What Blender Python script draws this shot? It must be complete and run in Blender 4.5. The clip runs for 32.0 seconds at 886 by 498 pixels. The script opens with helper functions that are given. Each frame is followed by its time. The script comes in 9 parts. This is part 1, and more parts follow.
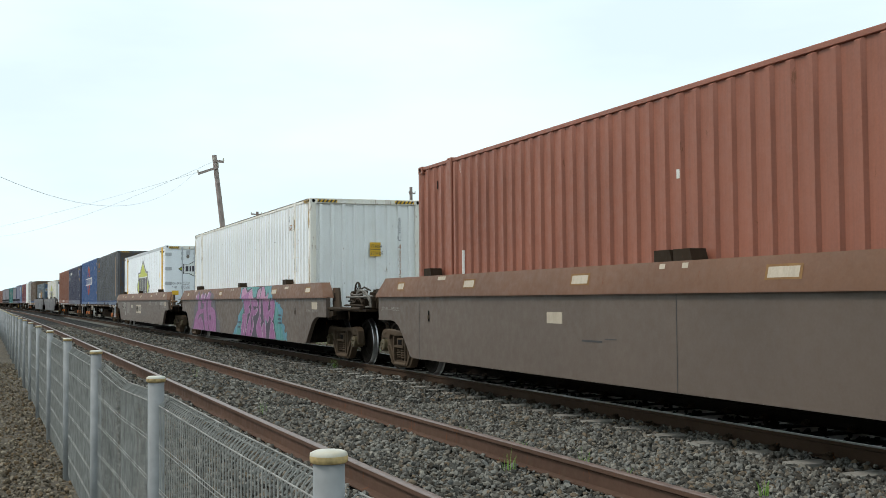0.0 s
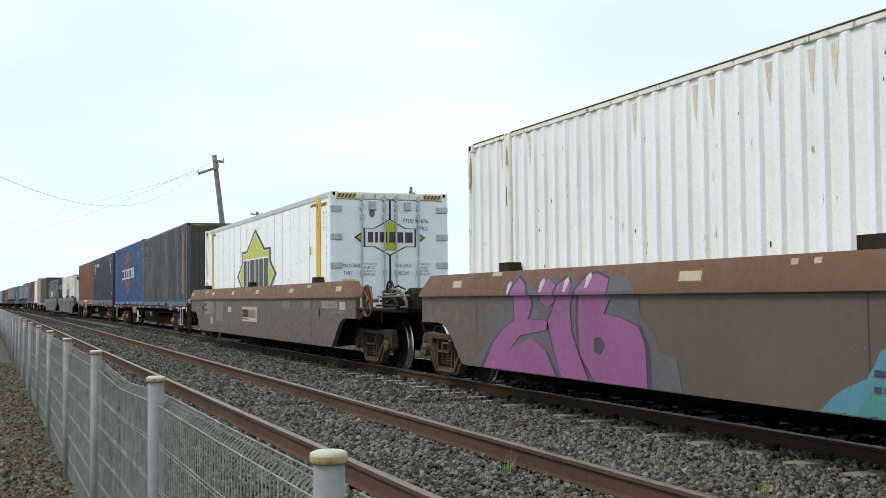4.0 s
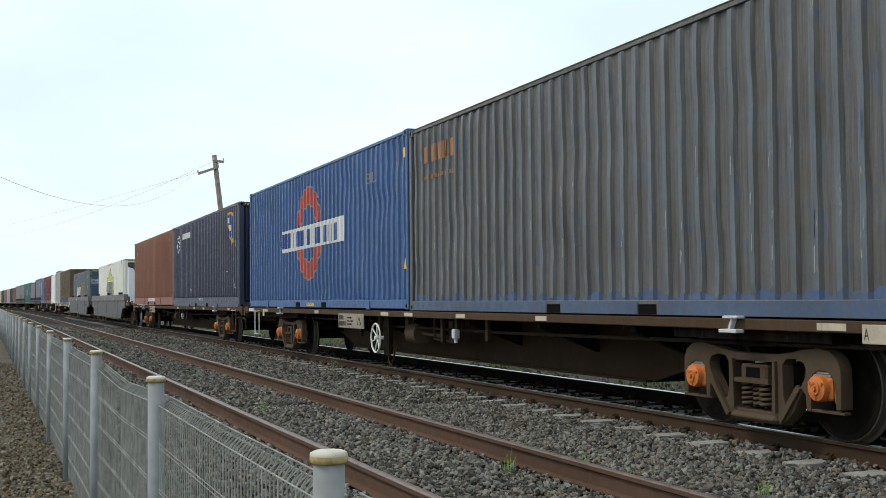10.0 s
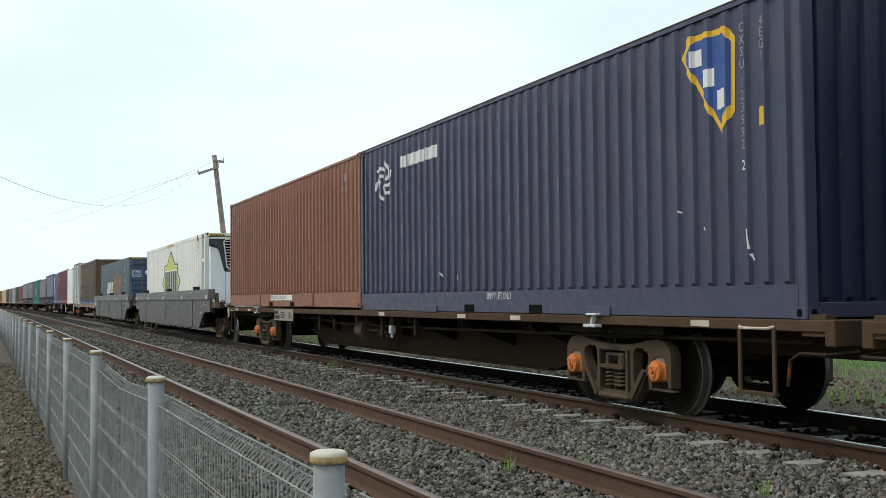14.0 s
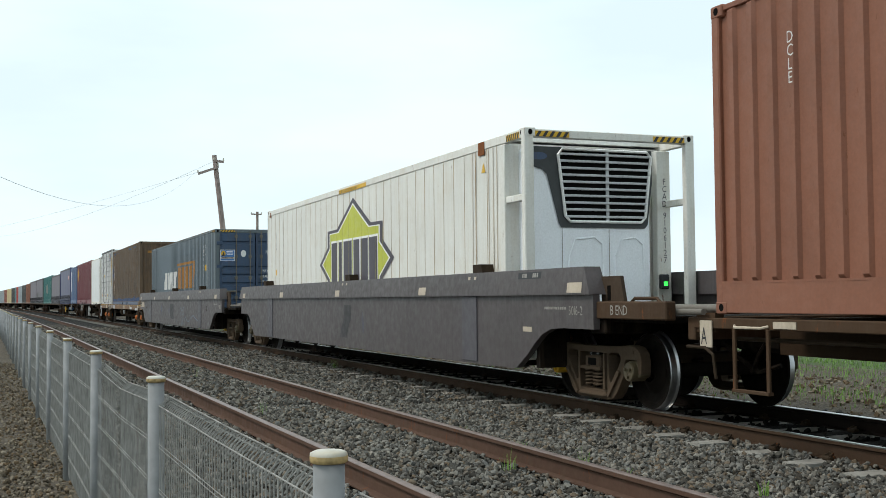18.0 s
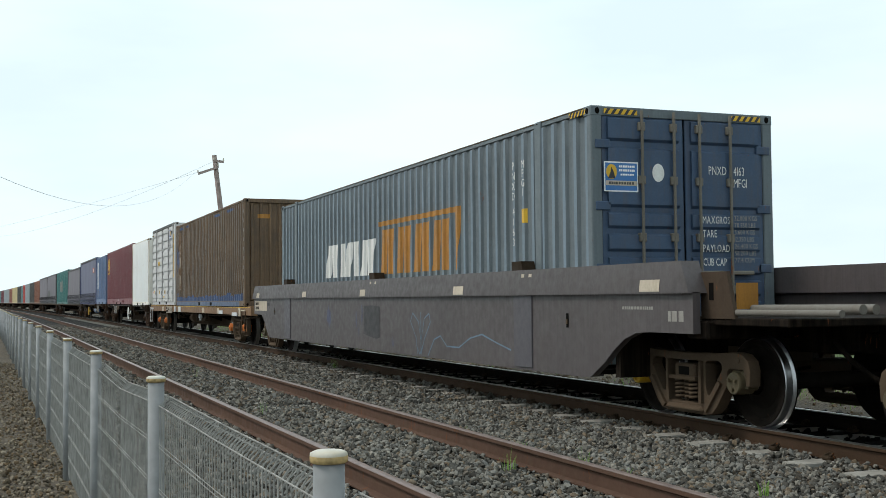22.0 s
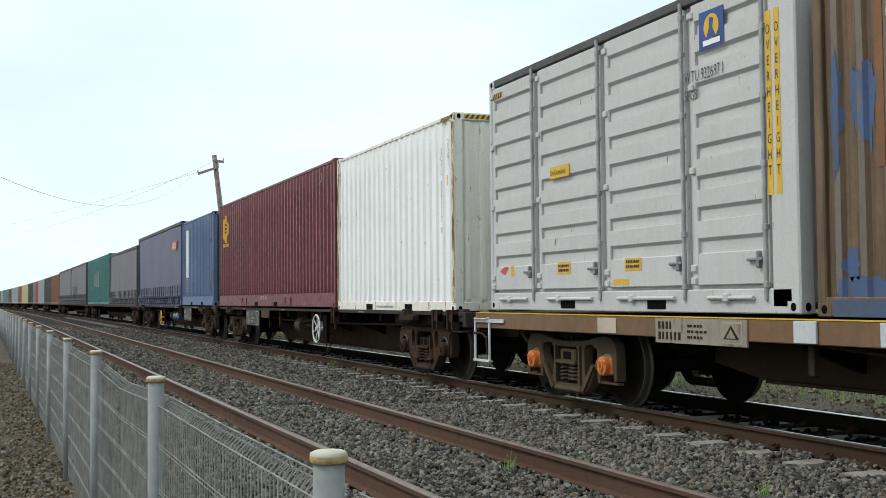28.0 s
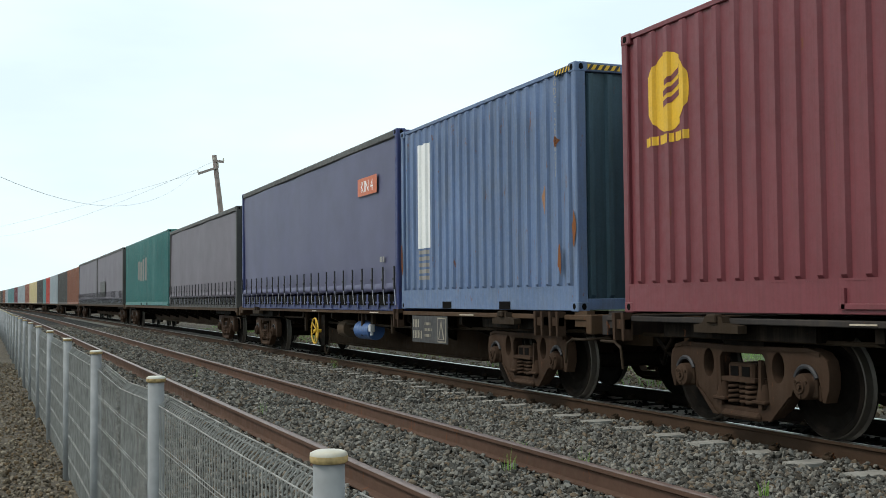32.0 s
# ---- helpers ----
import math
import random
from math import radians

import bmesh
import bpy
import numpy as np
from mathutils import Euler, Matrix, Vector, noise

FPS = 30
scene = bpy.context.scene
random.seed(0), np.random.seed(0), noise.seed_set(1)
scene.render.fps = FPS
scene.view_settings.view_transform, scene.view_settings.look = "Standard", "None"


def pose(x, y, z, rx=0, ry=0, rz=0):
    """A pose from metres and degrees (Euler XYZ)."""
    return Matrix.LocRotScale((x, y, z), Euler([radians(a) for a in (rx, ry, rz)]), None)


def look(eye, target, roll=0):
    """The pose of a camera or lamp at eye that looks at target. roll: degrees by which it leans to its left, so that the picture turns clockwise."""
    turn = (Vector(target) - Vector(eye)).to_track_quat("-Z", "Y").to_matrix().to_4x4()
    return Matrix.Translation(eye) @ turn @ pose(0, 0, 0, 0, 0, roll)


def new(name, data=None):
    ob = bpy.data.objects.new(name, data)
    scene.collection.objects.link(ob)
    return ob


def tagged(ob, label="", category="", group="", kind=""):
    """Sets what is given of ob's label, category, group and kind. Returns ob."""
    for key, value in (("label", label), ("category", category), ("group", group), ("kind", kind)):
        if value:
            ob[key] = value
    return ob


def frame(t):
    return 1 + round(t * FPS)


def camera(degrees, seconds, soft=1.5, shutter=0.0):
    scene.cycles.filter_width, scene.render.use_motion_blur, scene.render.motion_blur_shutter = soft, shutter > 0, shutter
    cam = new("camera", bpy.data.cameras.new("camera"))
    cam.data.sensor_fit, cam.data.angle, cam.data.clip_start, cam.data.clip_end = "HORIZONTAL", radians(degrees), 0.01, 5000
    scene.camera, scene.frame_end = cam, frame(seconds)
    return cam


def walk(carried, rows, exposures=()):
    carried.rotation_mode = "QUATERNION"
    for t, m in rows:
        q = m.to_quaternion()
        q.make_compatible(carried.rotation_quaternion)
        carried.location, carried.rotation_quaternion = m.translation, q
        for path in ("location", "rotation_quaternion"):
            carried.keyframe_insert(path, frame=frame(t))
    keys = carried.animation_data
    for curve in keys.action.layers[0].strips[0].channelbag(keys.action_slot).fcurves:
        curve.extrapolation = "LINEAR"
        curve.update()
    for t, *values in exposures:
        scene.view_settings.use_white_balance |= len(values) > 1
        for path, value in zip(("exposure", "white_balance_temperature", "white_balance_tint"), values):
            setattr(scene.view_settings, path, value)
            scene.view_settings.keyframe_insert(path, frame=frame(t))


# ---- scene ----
import itertools
# Metres. The railway runs along x (the train comes towards +x), y leads away from the viewer, z = 0 is the top of the rails.
SPEED = 5.81
TRACK_Y, SIDING_Y, MAIN_Z = 7.44, 3.26, -0.035
cam = camera(42.435, 32.0, soft=0.5)
EYE = Vector((0, 0, 1.2))
YAW, PITCH = radians(21.531), radians(2.469)
AIM = Vector((-math.cos(YAW) * math.cos(PITCH), math.sin(YAW) * math.cos(PITCH), math.sin(PITCH)))
VIEW = look(EYE, EYE + AIM, -0.514)
walk(cam, [(0, VIEW), (32, VIEW)], exposures=[(0, 0.0), (32, 0.0)])

# ---- light: bright overcast ----
world = bpy.data.worlds.new("overcast_sky")
scene.world = world
world.use_nodes = True
wn, wl = world.node_tree.nodes, world.node_tree.links
wn.clear()
sky = wn.new("ShaderNodeTexSky")
sky.sky_type, sky.sun_disc = "NISHITA", False
sky.sun_elevation, sky.sun_rotation = radians(50.1), radians(195.6)
sky.dust_density = 4.0
cloud = wn.new("ShaderNodeTexNoise")
cloud.inputs["Scale"].default_value, cloud.inputs["Detail"].default_value = 2.2, 5.0
wmap = wn.new("ShaderNodeMapping")
wmap.inputs["Scale"].default_value = (1, 1, 4)
wtc = wn.new("ShaderNodeTexCoord")
wl.new(wtc.outputs["Generated"], wmap.inputs["Vector"])
wl.new(wmap.outputs["Vector"], cloud.inputs["Vector"])
wramp = wn.new("ShaderNodeValToRGB")
wramp.color_ramp.elements[0].position, wramp.color_ramp.elements[0].color = 0.36, (0.885, 1.06, 1.13, 1)
wramp.color_ramp.elements[1].position, wramp.color_ramp.elements[1].color = 0.62, (1.04, 1.22, 1.24, 1)
wl.new(cloud.outputs["Fac"], wramp.inputs["Fac"])
sbg, cbg = wn.new("ShaderNodeBackground"), wn.new("ShaderNodeBackground")
wl.new(sky.outputs["Color"], sbg.inputs["Color"])
sbg.inputs["Strength"].default_value = 0.10
wl.new(wramp.outputs["Color"], cbg.inputs["Color"])
cbg.inputs["Strength"].default_value = 1.0
wmix, wout = wn.new("ShaderNodeMixShader"), wn.new("ShaderNodeOutputWorld")
wmix.inputs["Fac"].default_value = 0.88
wl.new(sbg.outputs["Background"], wmix.inputs[1])
wl.new(cbg.outputs["Background"], wmix.inputs[2])
wl.new(wmix.outputs["Shader"], wout.inputs["Surface"])
sun = new("sun", bpy.data.lights.new("sun", "SUN"))
sun.data.energy, sun.data.angle, sun.data.color = 1.68, radians(12), (1.0, 0.94, 0.86)
sun.matrix_world = look((-3.5, -12.5, 15.5), (0, 0, 0))


# ---- materials ----
def material(name):
    m = bpy.data.materials.new(name)
    m.use_nodes = True
    n, l = m.node_tree.nodes, m.node_tree.links
    return m, n, l, n["Principled BSDF"]


def noise_node(n, l, vec, scale, detail=4.0, rough=0.55):
    t = n.new("ShaderNodeTexNoise")
    t.inputs["Scale"].default_value, t.inputs["Detail"].default_value, t.inputs["Roughness"].default_value = scale, detail, rough
    l.new(vec, t.inputs["Vector"])
    return t.outputs["Fac"]


def ramp(n, l, fac, stops):
    r = n.new("ShaderNodeValToRGB")
    e = r.color_ramp.elements
    while len(e) < len(stops):
        e.new(0.5)
    for k, (pos, col) in zip(e, stops):
        k.position, k.color = pos, (*col, 1) if len(col) == 3 else col
    l.new(fac, r.inputs["Fac"])
    return r.outputs["Color"]


def mixed(n, l, fac, a, b, mode="MIX"):
    m = n.new("ShaderNodeMix")
    m.data_type, m.blend_type = "RGBA", mode
    for sock, val in ((m.inputs[0], fac), (m.inputs[6], a), (m.inputs[7], b)):
        if isinstance(val, (int, float)):
            sock.default_value = val
        elif isinstance(val, tuple):
            sock.default_value = (*val, 1)
        else:
            l.new(val, sock)
    return m.outputs[2]


def coords(n, l, scale=(1, 1, 1), shift=True):
    tc, mp = n.new("ShaderNodeTexCoord"), n.new("ShaderNodeMapping")
    mp.inputs["Scale"].default_value = scale
    l.new(tc.outputs["Object"], mp.inputs["Vector"])
    if shift:
        info, sc = n.new("ShaderNodeObjectInfo"), n.new("ShaderNodeMath")
        sc.operation = "MULTIPLY"
        sc.inputs[1].default_value = 37.0
        l.new(info.outputs["Random"], sc.inputs[0])
        l.new(sc.outputs[0], mp.inputs["Location"])
    return mp.outputs["Vector"]


def bumped(n, l, b, height, strength, distance=0.01):
    k = n.new("ShaderNodeBump")
    k.inputs["Strength"].default_value, k.inputs["Distance"].default_value = strength, distance
    l.new(height, k.inputs["Height"])
    l.new(k.outputs["Normal"], b.inputs["Normal"])


def paint(name, rgb, rough=0.5, fade=0.18, rust=0.0, grime=0.25, grime_rgb=(0.09, 0.065, 0.045), rust_rgb=(0.16, 0.055, 0.02), metal=0.0, runs=0.0):
    """Weathered paint on steel: cloudy fading, grain, streaks of grime that run down, and spots of rust."""
    m, n, l, b = material(name)
    v, vs = coords(n, l), coords(n, l, (5.0, 5.0, 0.30))
    dark, light = tuple(c * (1 - fade) for c in rgb), tuple(min(1, c * (1 + fade)) for c in rgb)
    col = ramp(n, l, noise_node(n, l, v, 0.7, 6), ((0.3, dark), (0.7, light)))
    col = mixed(n, l, 0.22, col, ramp(n, l, noise_node(n, l, v, 38, 4), ((0.3, tuple(c * 0.55 for c in rgb)), (0.7, light))))
    streak = noise_node(n, l, vs, 2.2, 7, 0.68)
    if grime:
        g = ramp(n, l, streak, ((0.47, (0, 0, 0)), (0.80, (grime,) * 3)))
        col = mixed(n, l, g, col, grime_rgb)
        h = ramp(n, l, noise_node(n, l, v, 2.3, 9, 0.7), ((0.5, (0, 0, 0)), (0.78, (grime * 0.8,) * 3)))
        col = mixed(n, l, h, col, grime_rgb)
    if rust:
        r = ramp(n, l, noise_node(n, l, coords(n, l, (3.0, 3.0, 0.8)), 3.4, 10, 0.72), ((0.66 - 0.12 * rust, (0, 0, 0)), (0.70 - 0.10 * rust, (0.9, 0.9, 0.9))))
        col = mixed(n, l, r, col, rust_rgb)
    if runs:
        thin = noise_node(n, l, coords(n, l, (16.0, 16.0, 0.55)), 1.6, 6, 0.7)
        col = mixed(n, l, ramp(n, l, thin, ((0.44, (0, 0, 0)), (0.66, (runs,) * 3))), col, tuple(c * 0.42 for c in grime_rgb))
        patchy = noise_node(n, l, coords(n, l, (1.6, 1.6, 1.1)), 1.3, 8, 0.72)
        col = mixed(n, l, ramp(n, l, patchy, ((0.5, (0, 0, 0)), (0.74, (runs * 0.8,) * 3))), col, grime_rgb)
    l.new(col, b.inputs["Base Color"])
    rr = ramp(n, l, noise_node(n, l, v, 9, 5), ((0.3, (max(rough - 0.12, 0.1),) * 3), (0.75, (min(rough + 0.18, 1),) * 3)))
    l.new(rr, b.inputs["Roughness"])
    b.inputs["Metallic"].default_value = metal
    b.inputs["Specular IOR Level"].default_value = 0.35 if rough < 0.68 else 0.08
    bumped(n, l, b, noise_node(n, l, v, 6.0, 8, 0.65), 0.12, 0.01)
    return m


def stony(name, cols, scale, rough=0.9, bump=0.6, island=False, dist=0.03, gloss=0.2):
    """Loose stone or soil, varied stone by stone."""
    m, n, l, b = material(name)
    v = coords(n, l, shift=False)
    if island:
        g = n.new("ShaderNodeNewGeometry")
        fac = g.outputs["Random Per Island"]
    else:
        w = n.new("ShaderNodeTexVoronoi")
        w.inputs["Scale"].default_value = scale
        l.new(v, w.inputs["Vector"])
        sep = n.new("ShaderNodeSeparateColor")
        l.new(w.outputs["Color"], sep.inputs[0])
        fac = sep.outputs[0]
    k = len(cols)
    col = ramp(n, l, fac, [(i / (k - 1), c) for i, c in enumerate(cols)])
    col = mixed(n, l, 0.22, col, ramp(n, l, noise_node(n, l, v, 30, 6, 0.7), ((0.3, tuple(c * 0.4 for c in cols[0])), (0.7, cols[-1]))))
    col = mixed(n, l, 0.15, col, ramp(n, l, noise_node(n, l, v, 0.5, 5), ((0.35, cols[0]), (0.65, cols[-1]))))
    l.new(col, b.inputs["Base Color"])
    b.inputs["Roughness"].default_value = rough
    b.inputs["Specular IOR Level"].default_value = gloss
    if island:
        bumped(n, l, b, noise_node(n, l, v, 60, 6), 0.4, 0.004)
    else:
        bumped(n, l, b, w.outputs["Distance"], bump, dist)
    return m


def plain(name, rgb, rough=0.5, metal=0.0, vary=0.12, scale=12):
    m, n, l, b = material(name)
    v = coords(n, l)
    l.new(ramp(n, l, noise_node(n, l, v, scale, 5), ((0.3, tuple(c * (1 - vary) for c in rgb)), (0.7, tuple(min(1, c * (1 + vary)) for c in rgb)))), b.inputs["Base Color"])
    b.inputs["Roughness"].default_value, b.inputs["Metallic"].default_value = rough, metal
    b.inputs["Specular IOR Level"].default_value = 0.4 if rough < 0.75 else 0.08
    bumped(n, l, b, noise_node(n, l, v, 40, 4), 0.08, 0.004)
    return m


BALLAST = stony("ballast_stone", ((0.01393, 0.01194, 0.009951), (0.09752, 0.09155, 0.07762), (0.3085, 0.2865, 0.2437), (0.1393, 0.1423, 0.1373), (0.1742, 0.1194, 0.06966), (0.2388, 0.2338, 0.214), (0.06966, 0.05573, 0.0398), (0.02388, 0.0209, 0.01692), (0.1244, 0.1214, 0.1095)), 1, island=True)
DIRTSTONE = stony("brown_gravel_stone", ((0.05136, 0.04109, 0.02825), (0.1348, 0.1117, 0.0809), (0.3082, 0.2632, 0.199), (0.167, 0.1091, 0.05778), (0.07705, 0.06164, 0.04109)), 1, island=True)
# ground below the stones, near-black to paint the shade in their gaps
BED = stony("shaded_ballast_bed", ((0.004, 0.004, 0.004), (0.016, 0.016, 0.015), (0.04, 0.04, 0.037)), 22, bump=1.0)
# stones under the train: its shade is put into this near-black
SHADESTONE = stony("shaded_ballast_stone", ((0.003, 0.003, 0.003), (0.008, 0.0075, 0.007), (0.016, 0.015, 0.013)), 1, island=True, gloss=0.03)
SOIL = stony("gravelly_soil", ((0.0306, 0.02423, 0.01785), (0.07905, 0.06375, 0.04718), (0.1403, 0.1148, 0.08415)), 26, bump=0.9)
GRASS = stony("rough_grass", ((0.03, 0.055, 0.014), (0.055, 0.09, 0.025), (0.085, 0.10, 0.045)), 14, bump=0.8)
CANOLA = stony("flowering_field", ((0.30, 0.30, 0.03), (0.42, 0.40, 0.04), (0.22, 0.27, 0.05)), 0.8, bump=0.4)
CONCRETE = plain("sleeper_concrete", (0.2772, 0.2646, 0.2376), 0.9, vary=0.25, scale=6)
OLDWOOD = plain("grey_timber", (0.132, 0.114, 0.093), 0.9, vary=0.3, scale=7)
RAILRUST = paint("rusty_rail", (0.092, 0.054, 0.039), 0.75, 0.25, 0.4, 0.3)
RAILBROWN = paint("dark_brown_rail", (0.056, 0.034, 0.022), 0.8, 0.25, 0.3, 0.4, (0.06, 0.04, 0.027), (0.09, 0.045, 0.025))
# far main-line rail, coloured almost black for the shade beneath the wagons
RAILSHADE = paint("shaded_rail", (0.014, 0.010, 0.008), 0.85, 0.25, 0.1, 0.3, (0.02, 0.015, 0.011), (0.03, 0.018, 0.011))
RAILSHINE = plain("polished_rail_head", (0.55, 0.54, 0.52), 0.28, 1.0)
RAILDULL = plain("dull_rail_head", (0.19, 0.135, 0.115), 0.42, 0.45, 0.3)
GALV = plain("galvanised_steel", (0.2244, 0.2332, 0.2376), 0.7, 0.1, 0.2, 9)
WIRE = plain("dull_galvanised_wire", (0.2745, 0.2701, 0.2524), 0.75, 0.1, 0.3, 14)
CAPMAT = paint("painted_cap", (0.513, 0.4987, 0.4417), 0.5, 0.1, 0.0, 0.5, (0.35, 0.23, 0.05))
POLEWOOD = plain("weathered_pole_timber", (0.30, 0.245, 0.225), 0.9, vary=0.3, scale=3)
WIREMAT = plain("aluminium_wire", (0.62, 0.66, 0.72), 0.5, 0.3)

WELLBROWN = paint("brown_wagon_side", (0.117, 0.0866, 0.0685), 0.55, 0.12, 0.0, 0.28, (0.11, 0.085, 0.07))
WELLCHORD = paint("rust_red_chord", (0.162, 0.0785, 0.0445), 0.55, 0.16, 0.1, 0.3, (0.15, 0.075, 0.04))
WELLGREY = paint("grey_wagon_side", (0.08435, 0.07099, 0.07191), 0.5, 0.17, 0.0, 0.55, (0.080, 0.068, 0.062), runs=0.3)
DECKBROWN = paint("brown_wagon_frame", (0.0696, 0.0413, 0.0247), 0.7, 0.25, 0.25, 0.5)
DECKORANGE = paint("faded_orange_wagon_frame", (0.185, 0.102, 0.050), 0.65, 0.25, 0.3, 0.5)
# grimy steel taken near-black so the colour holds the shade beneath wagons
UNDERDARK = paint("grimy_shaded_underframe", (0.00491, 0.00337, 0.00223), 0.8, 0.3, 0.2, 0.4, (0.07, 0.05, 0.035))
BOGIEBROWN = paint("rusty_brown_bogie_casting", (0.046, 0.0272, 0.01768), 0.8, 0.3, 0.3, 0.45, (0.075, 0.05, 0.035), (0.11, 0.05, 0.028))
GEARBROWN = paint("greasy_brown_fitting", (0.0321, 0.0215, 0.0134), 0.7, 0.25, 0.2, 0.4, (0.06, 0.045, 0.035))
BOGIEMAT = paint("grimy_bogie_casting", (0.078, 0.055, 0.037), 0.8, 0.25, 0.2, 0.4)
BOGIEDARK = paint("dark_bogie_casting", (0.0242, 0.0193, 0.0167), 0.75, 0.3, 0.3, 0.4, rust_rgb=(0.12, 0.05, 0.03))
ORANGE = paint("orange_axle_box", (0.60, 0.17, 0.035), 0.5, 0.15, 0.0, 0.4)
# worn steel, darkened further for the shade round the wheels
WHEELMAT = paint("worn_shaded_wheel_steel", (0.0085, 0.00663, 0.0051), 0.8, 0.25, 0.2, 0.4, (0.022, 0.016, 0.012), (0.03, 0.018, 0.011))
DULLTREAD = paint("rusty_grey_wheel_rim", (0.085, 0.074, 0.063), 0.5, 0.25, 0.2, 0.4, (0.05, 0.038, 0.028), (0.07, 0.04, 0.025), 0.3)
TREAD = plain("polished_wheel_tread", (0.42, 0.42, 0.43), 0.34, 1.0)
WHITEPAINT = paint("white_marking_paint", (0.72, 0.71, 0.68), 0.55, 0.08, 0.0, 0.3, (0.35, 0.31, 0.26))
CREAMPLATE = paint("cream_plate", (0.506, 0.43, 0.335), 0.6, 0.12, 0.0, 0.5, (0.22, 0.16, 0.11))
BLACKPAINT = plain("black_marking_paint", (0.03, 0.03, 0.033), 0.6)
YELLOW = paint("yellow_marking_paint", (0.72, 0.43, 0.03), 0.5, 0.1, 0.0, 0.25)
REDPAINT = paint("red_marking_paint", (0.50, 0.075, 0.045), 0.5, 0.15, 0.0, 0.3)
# near-black plates for openings: the shade inside is in the colour
HOLE = plain("shaded_opening", (0.004, 0.0035, 0.003), 0.9)
STEELGREY = plain("bare_steel_fitting", (0.264, 0.272, 0.28), 0.45, 0.6)
BRIGHTFRAME = paint("silver_painted_steel", (0.55, 0.56, 0.58), 0.5, 0.1, 0.0, 0.3)


# ---- mesh building ----
class Shape:
    """Vertices and faces that become one mesh."""

    def __init__(self):
        self.v, self.f = [], []

    def add(self, verts, faces):
        k = len(self.v)
        self.v += [tuple(p) for p in verts]
        self.f += [tuple(i + k for i in q) for q in faces]
        return self

    def box(self, x0, x1, y0, y1, z0, z1, c=0.0):
        if c <= 0:
            return self.add([(x, y, z) for x in (x0, x1) for y in (y0, y1) for z in (z0, z1)],
                            [(0, 1, 3, 2), (4, 6, 7, 5), (0, 4, 5, 1), (2, 3, 7, 6), (0, 2, 6, 4), (1, 5, 7, 3)])
        c = min(c, (x1 - x0) * 0.45, (y1 - y0) * 0.45, (z1 - z0) * 0.45)
        lo, hi = (x0, y0, z0), (x1, y1, z1)
        idx, vs = {}, []
        for sx in (0, 1):
            for sy in (0, 1):
                for sz in (0, 1):
                    s = (sx, sy, sz)
                    for a in range(3):
                        p = [(hi if s[i] else lo)[i] + (0 if i == a else (-c if s[i] else c)) for i in range(3)]
                        idx[(s, a)] = len(vs)
                        vs.append(p)
        fs = []
        for a in range(3):
            b, d = (a + 1) % 3, (a + 2) % 3
            for side in (0, 1):
                ring = []
                for u, w in ((0, 0), (1, 0), (1, 1), (0, 1)):
                    s = [0, 0, 0]
                    s[a], s[b], s[d] = side, u, w
                    ring.append(idx[(tuple(s), a)])
                fs.append(ring if side else ring[::-1])
            for u in (0, 1):
                for w in (0, 1):
                    s0, s1 = [0, 0, 0], [0, 0, 0]
                    s0[b] = s1[b] = u
                    s0[d] = s1[d] = w
                    s1[a] = 1
                    s0, s1 = tuple(s0), tuple(s1)
                    q = [idx[(s0, b)], idx[(s1, b)], idx[(s1, d)], idx[(s0, d)]]
                    fs.append(q if u == w else q[::-1])
        for s in {k[0] for k in idx}:
            t = [idx[(s, 0)], idx[(s, 1)], idx[(s, 2)]]
            fs.append(t if sum(s) % 2 else t[::-1])
        return self.add(vs, fs)

    def prism(self, poly, axis, a, b):
        """A polygon, given in the two other axes in order, stretched along axis from a to b."""
        k = len(poly)
        o = [i for i in range(3) if i != axis]
        vs = []
        for w in (a, b):
            for p in poly:
                q = [0, 0, 0]
                q[axis], q[o[0]], q[o[1]] = w, p[0], p[1]
                vs.append(q)
        fs = [tuple(range(k))[::-1], tuple(range(k, 2 * k))] + [(i, (i + 1) % k, (i + 1) % k + k, i + k) for i in range(k)]
        return self.add(vs, fs)

    def cyl(self, p0, p1, r, n=12, r1=None, caps=True):
        p0, p1 = Vector(p0), Vector(p1)
        d = (p1 - p0).normalized()
        u = d.orthogonal().normalized()
        w = d.cross(u)
        r1 = r if r1 is None else r1
        vs = [p + (u * math.cos(a) + w * math.sin(a)) * q for p, q in ((p0, r), (p1, r1)) for a in [2 * math.pi * i / n for i in range(n)]]
        fs = [(i, (i + 1) % n, (i + 1) % n + n, i + n) for i in range(n)]
        if caps:
            fs += [tuple(range(n))[::-1], tuple(range(n, 2 * n))]
        return self.add(vs, fs)

    def tube(self, pts, r, n=6, closed=False):
        pts = [Vector(p) for p in pts]
        k, vs, fs = len(pts), [], []
        ref = None
        for i, p in enumerate(pts):
            a, b = (pts[i - 1], pts[(i + 1) % k]) if closed else (pts[max(i - 1, 0)], pts[min(i + 1, k - 1)])
            d = (b - a).normalized()
            if ref is None:
                ref = d.orthogonal().normalized()
            u = (ref - d * ref.dot(d))
            u = u.normalized() if u.length > 1e-6 else d.orthogonal().normalized()
            ref, w = u, d.cross(u)
            vs += [p + (u * math.cos(2 * math.pi * j / n) + w * math.sin(2 * math.pi * j / n)) * r for j in range(n)]
        for i in range(k if closed else k - 1):
            for j in range(n):
                i2, j2 = (i + 1) % k, (j + 1) % n
                fs.append((i * n + j, i * n + j2, i2 * n + j2, i2 * n + j))
        if not closed:
            fs += [tuple(range(n))[::-1], tuple(range((k - 1) * n, k * n))]
        return self.add(vs, fs)

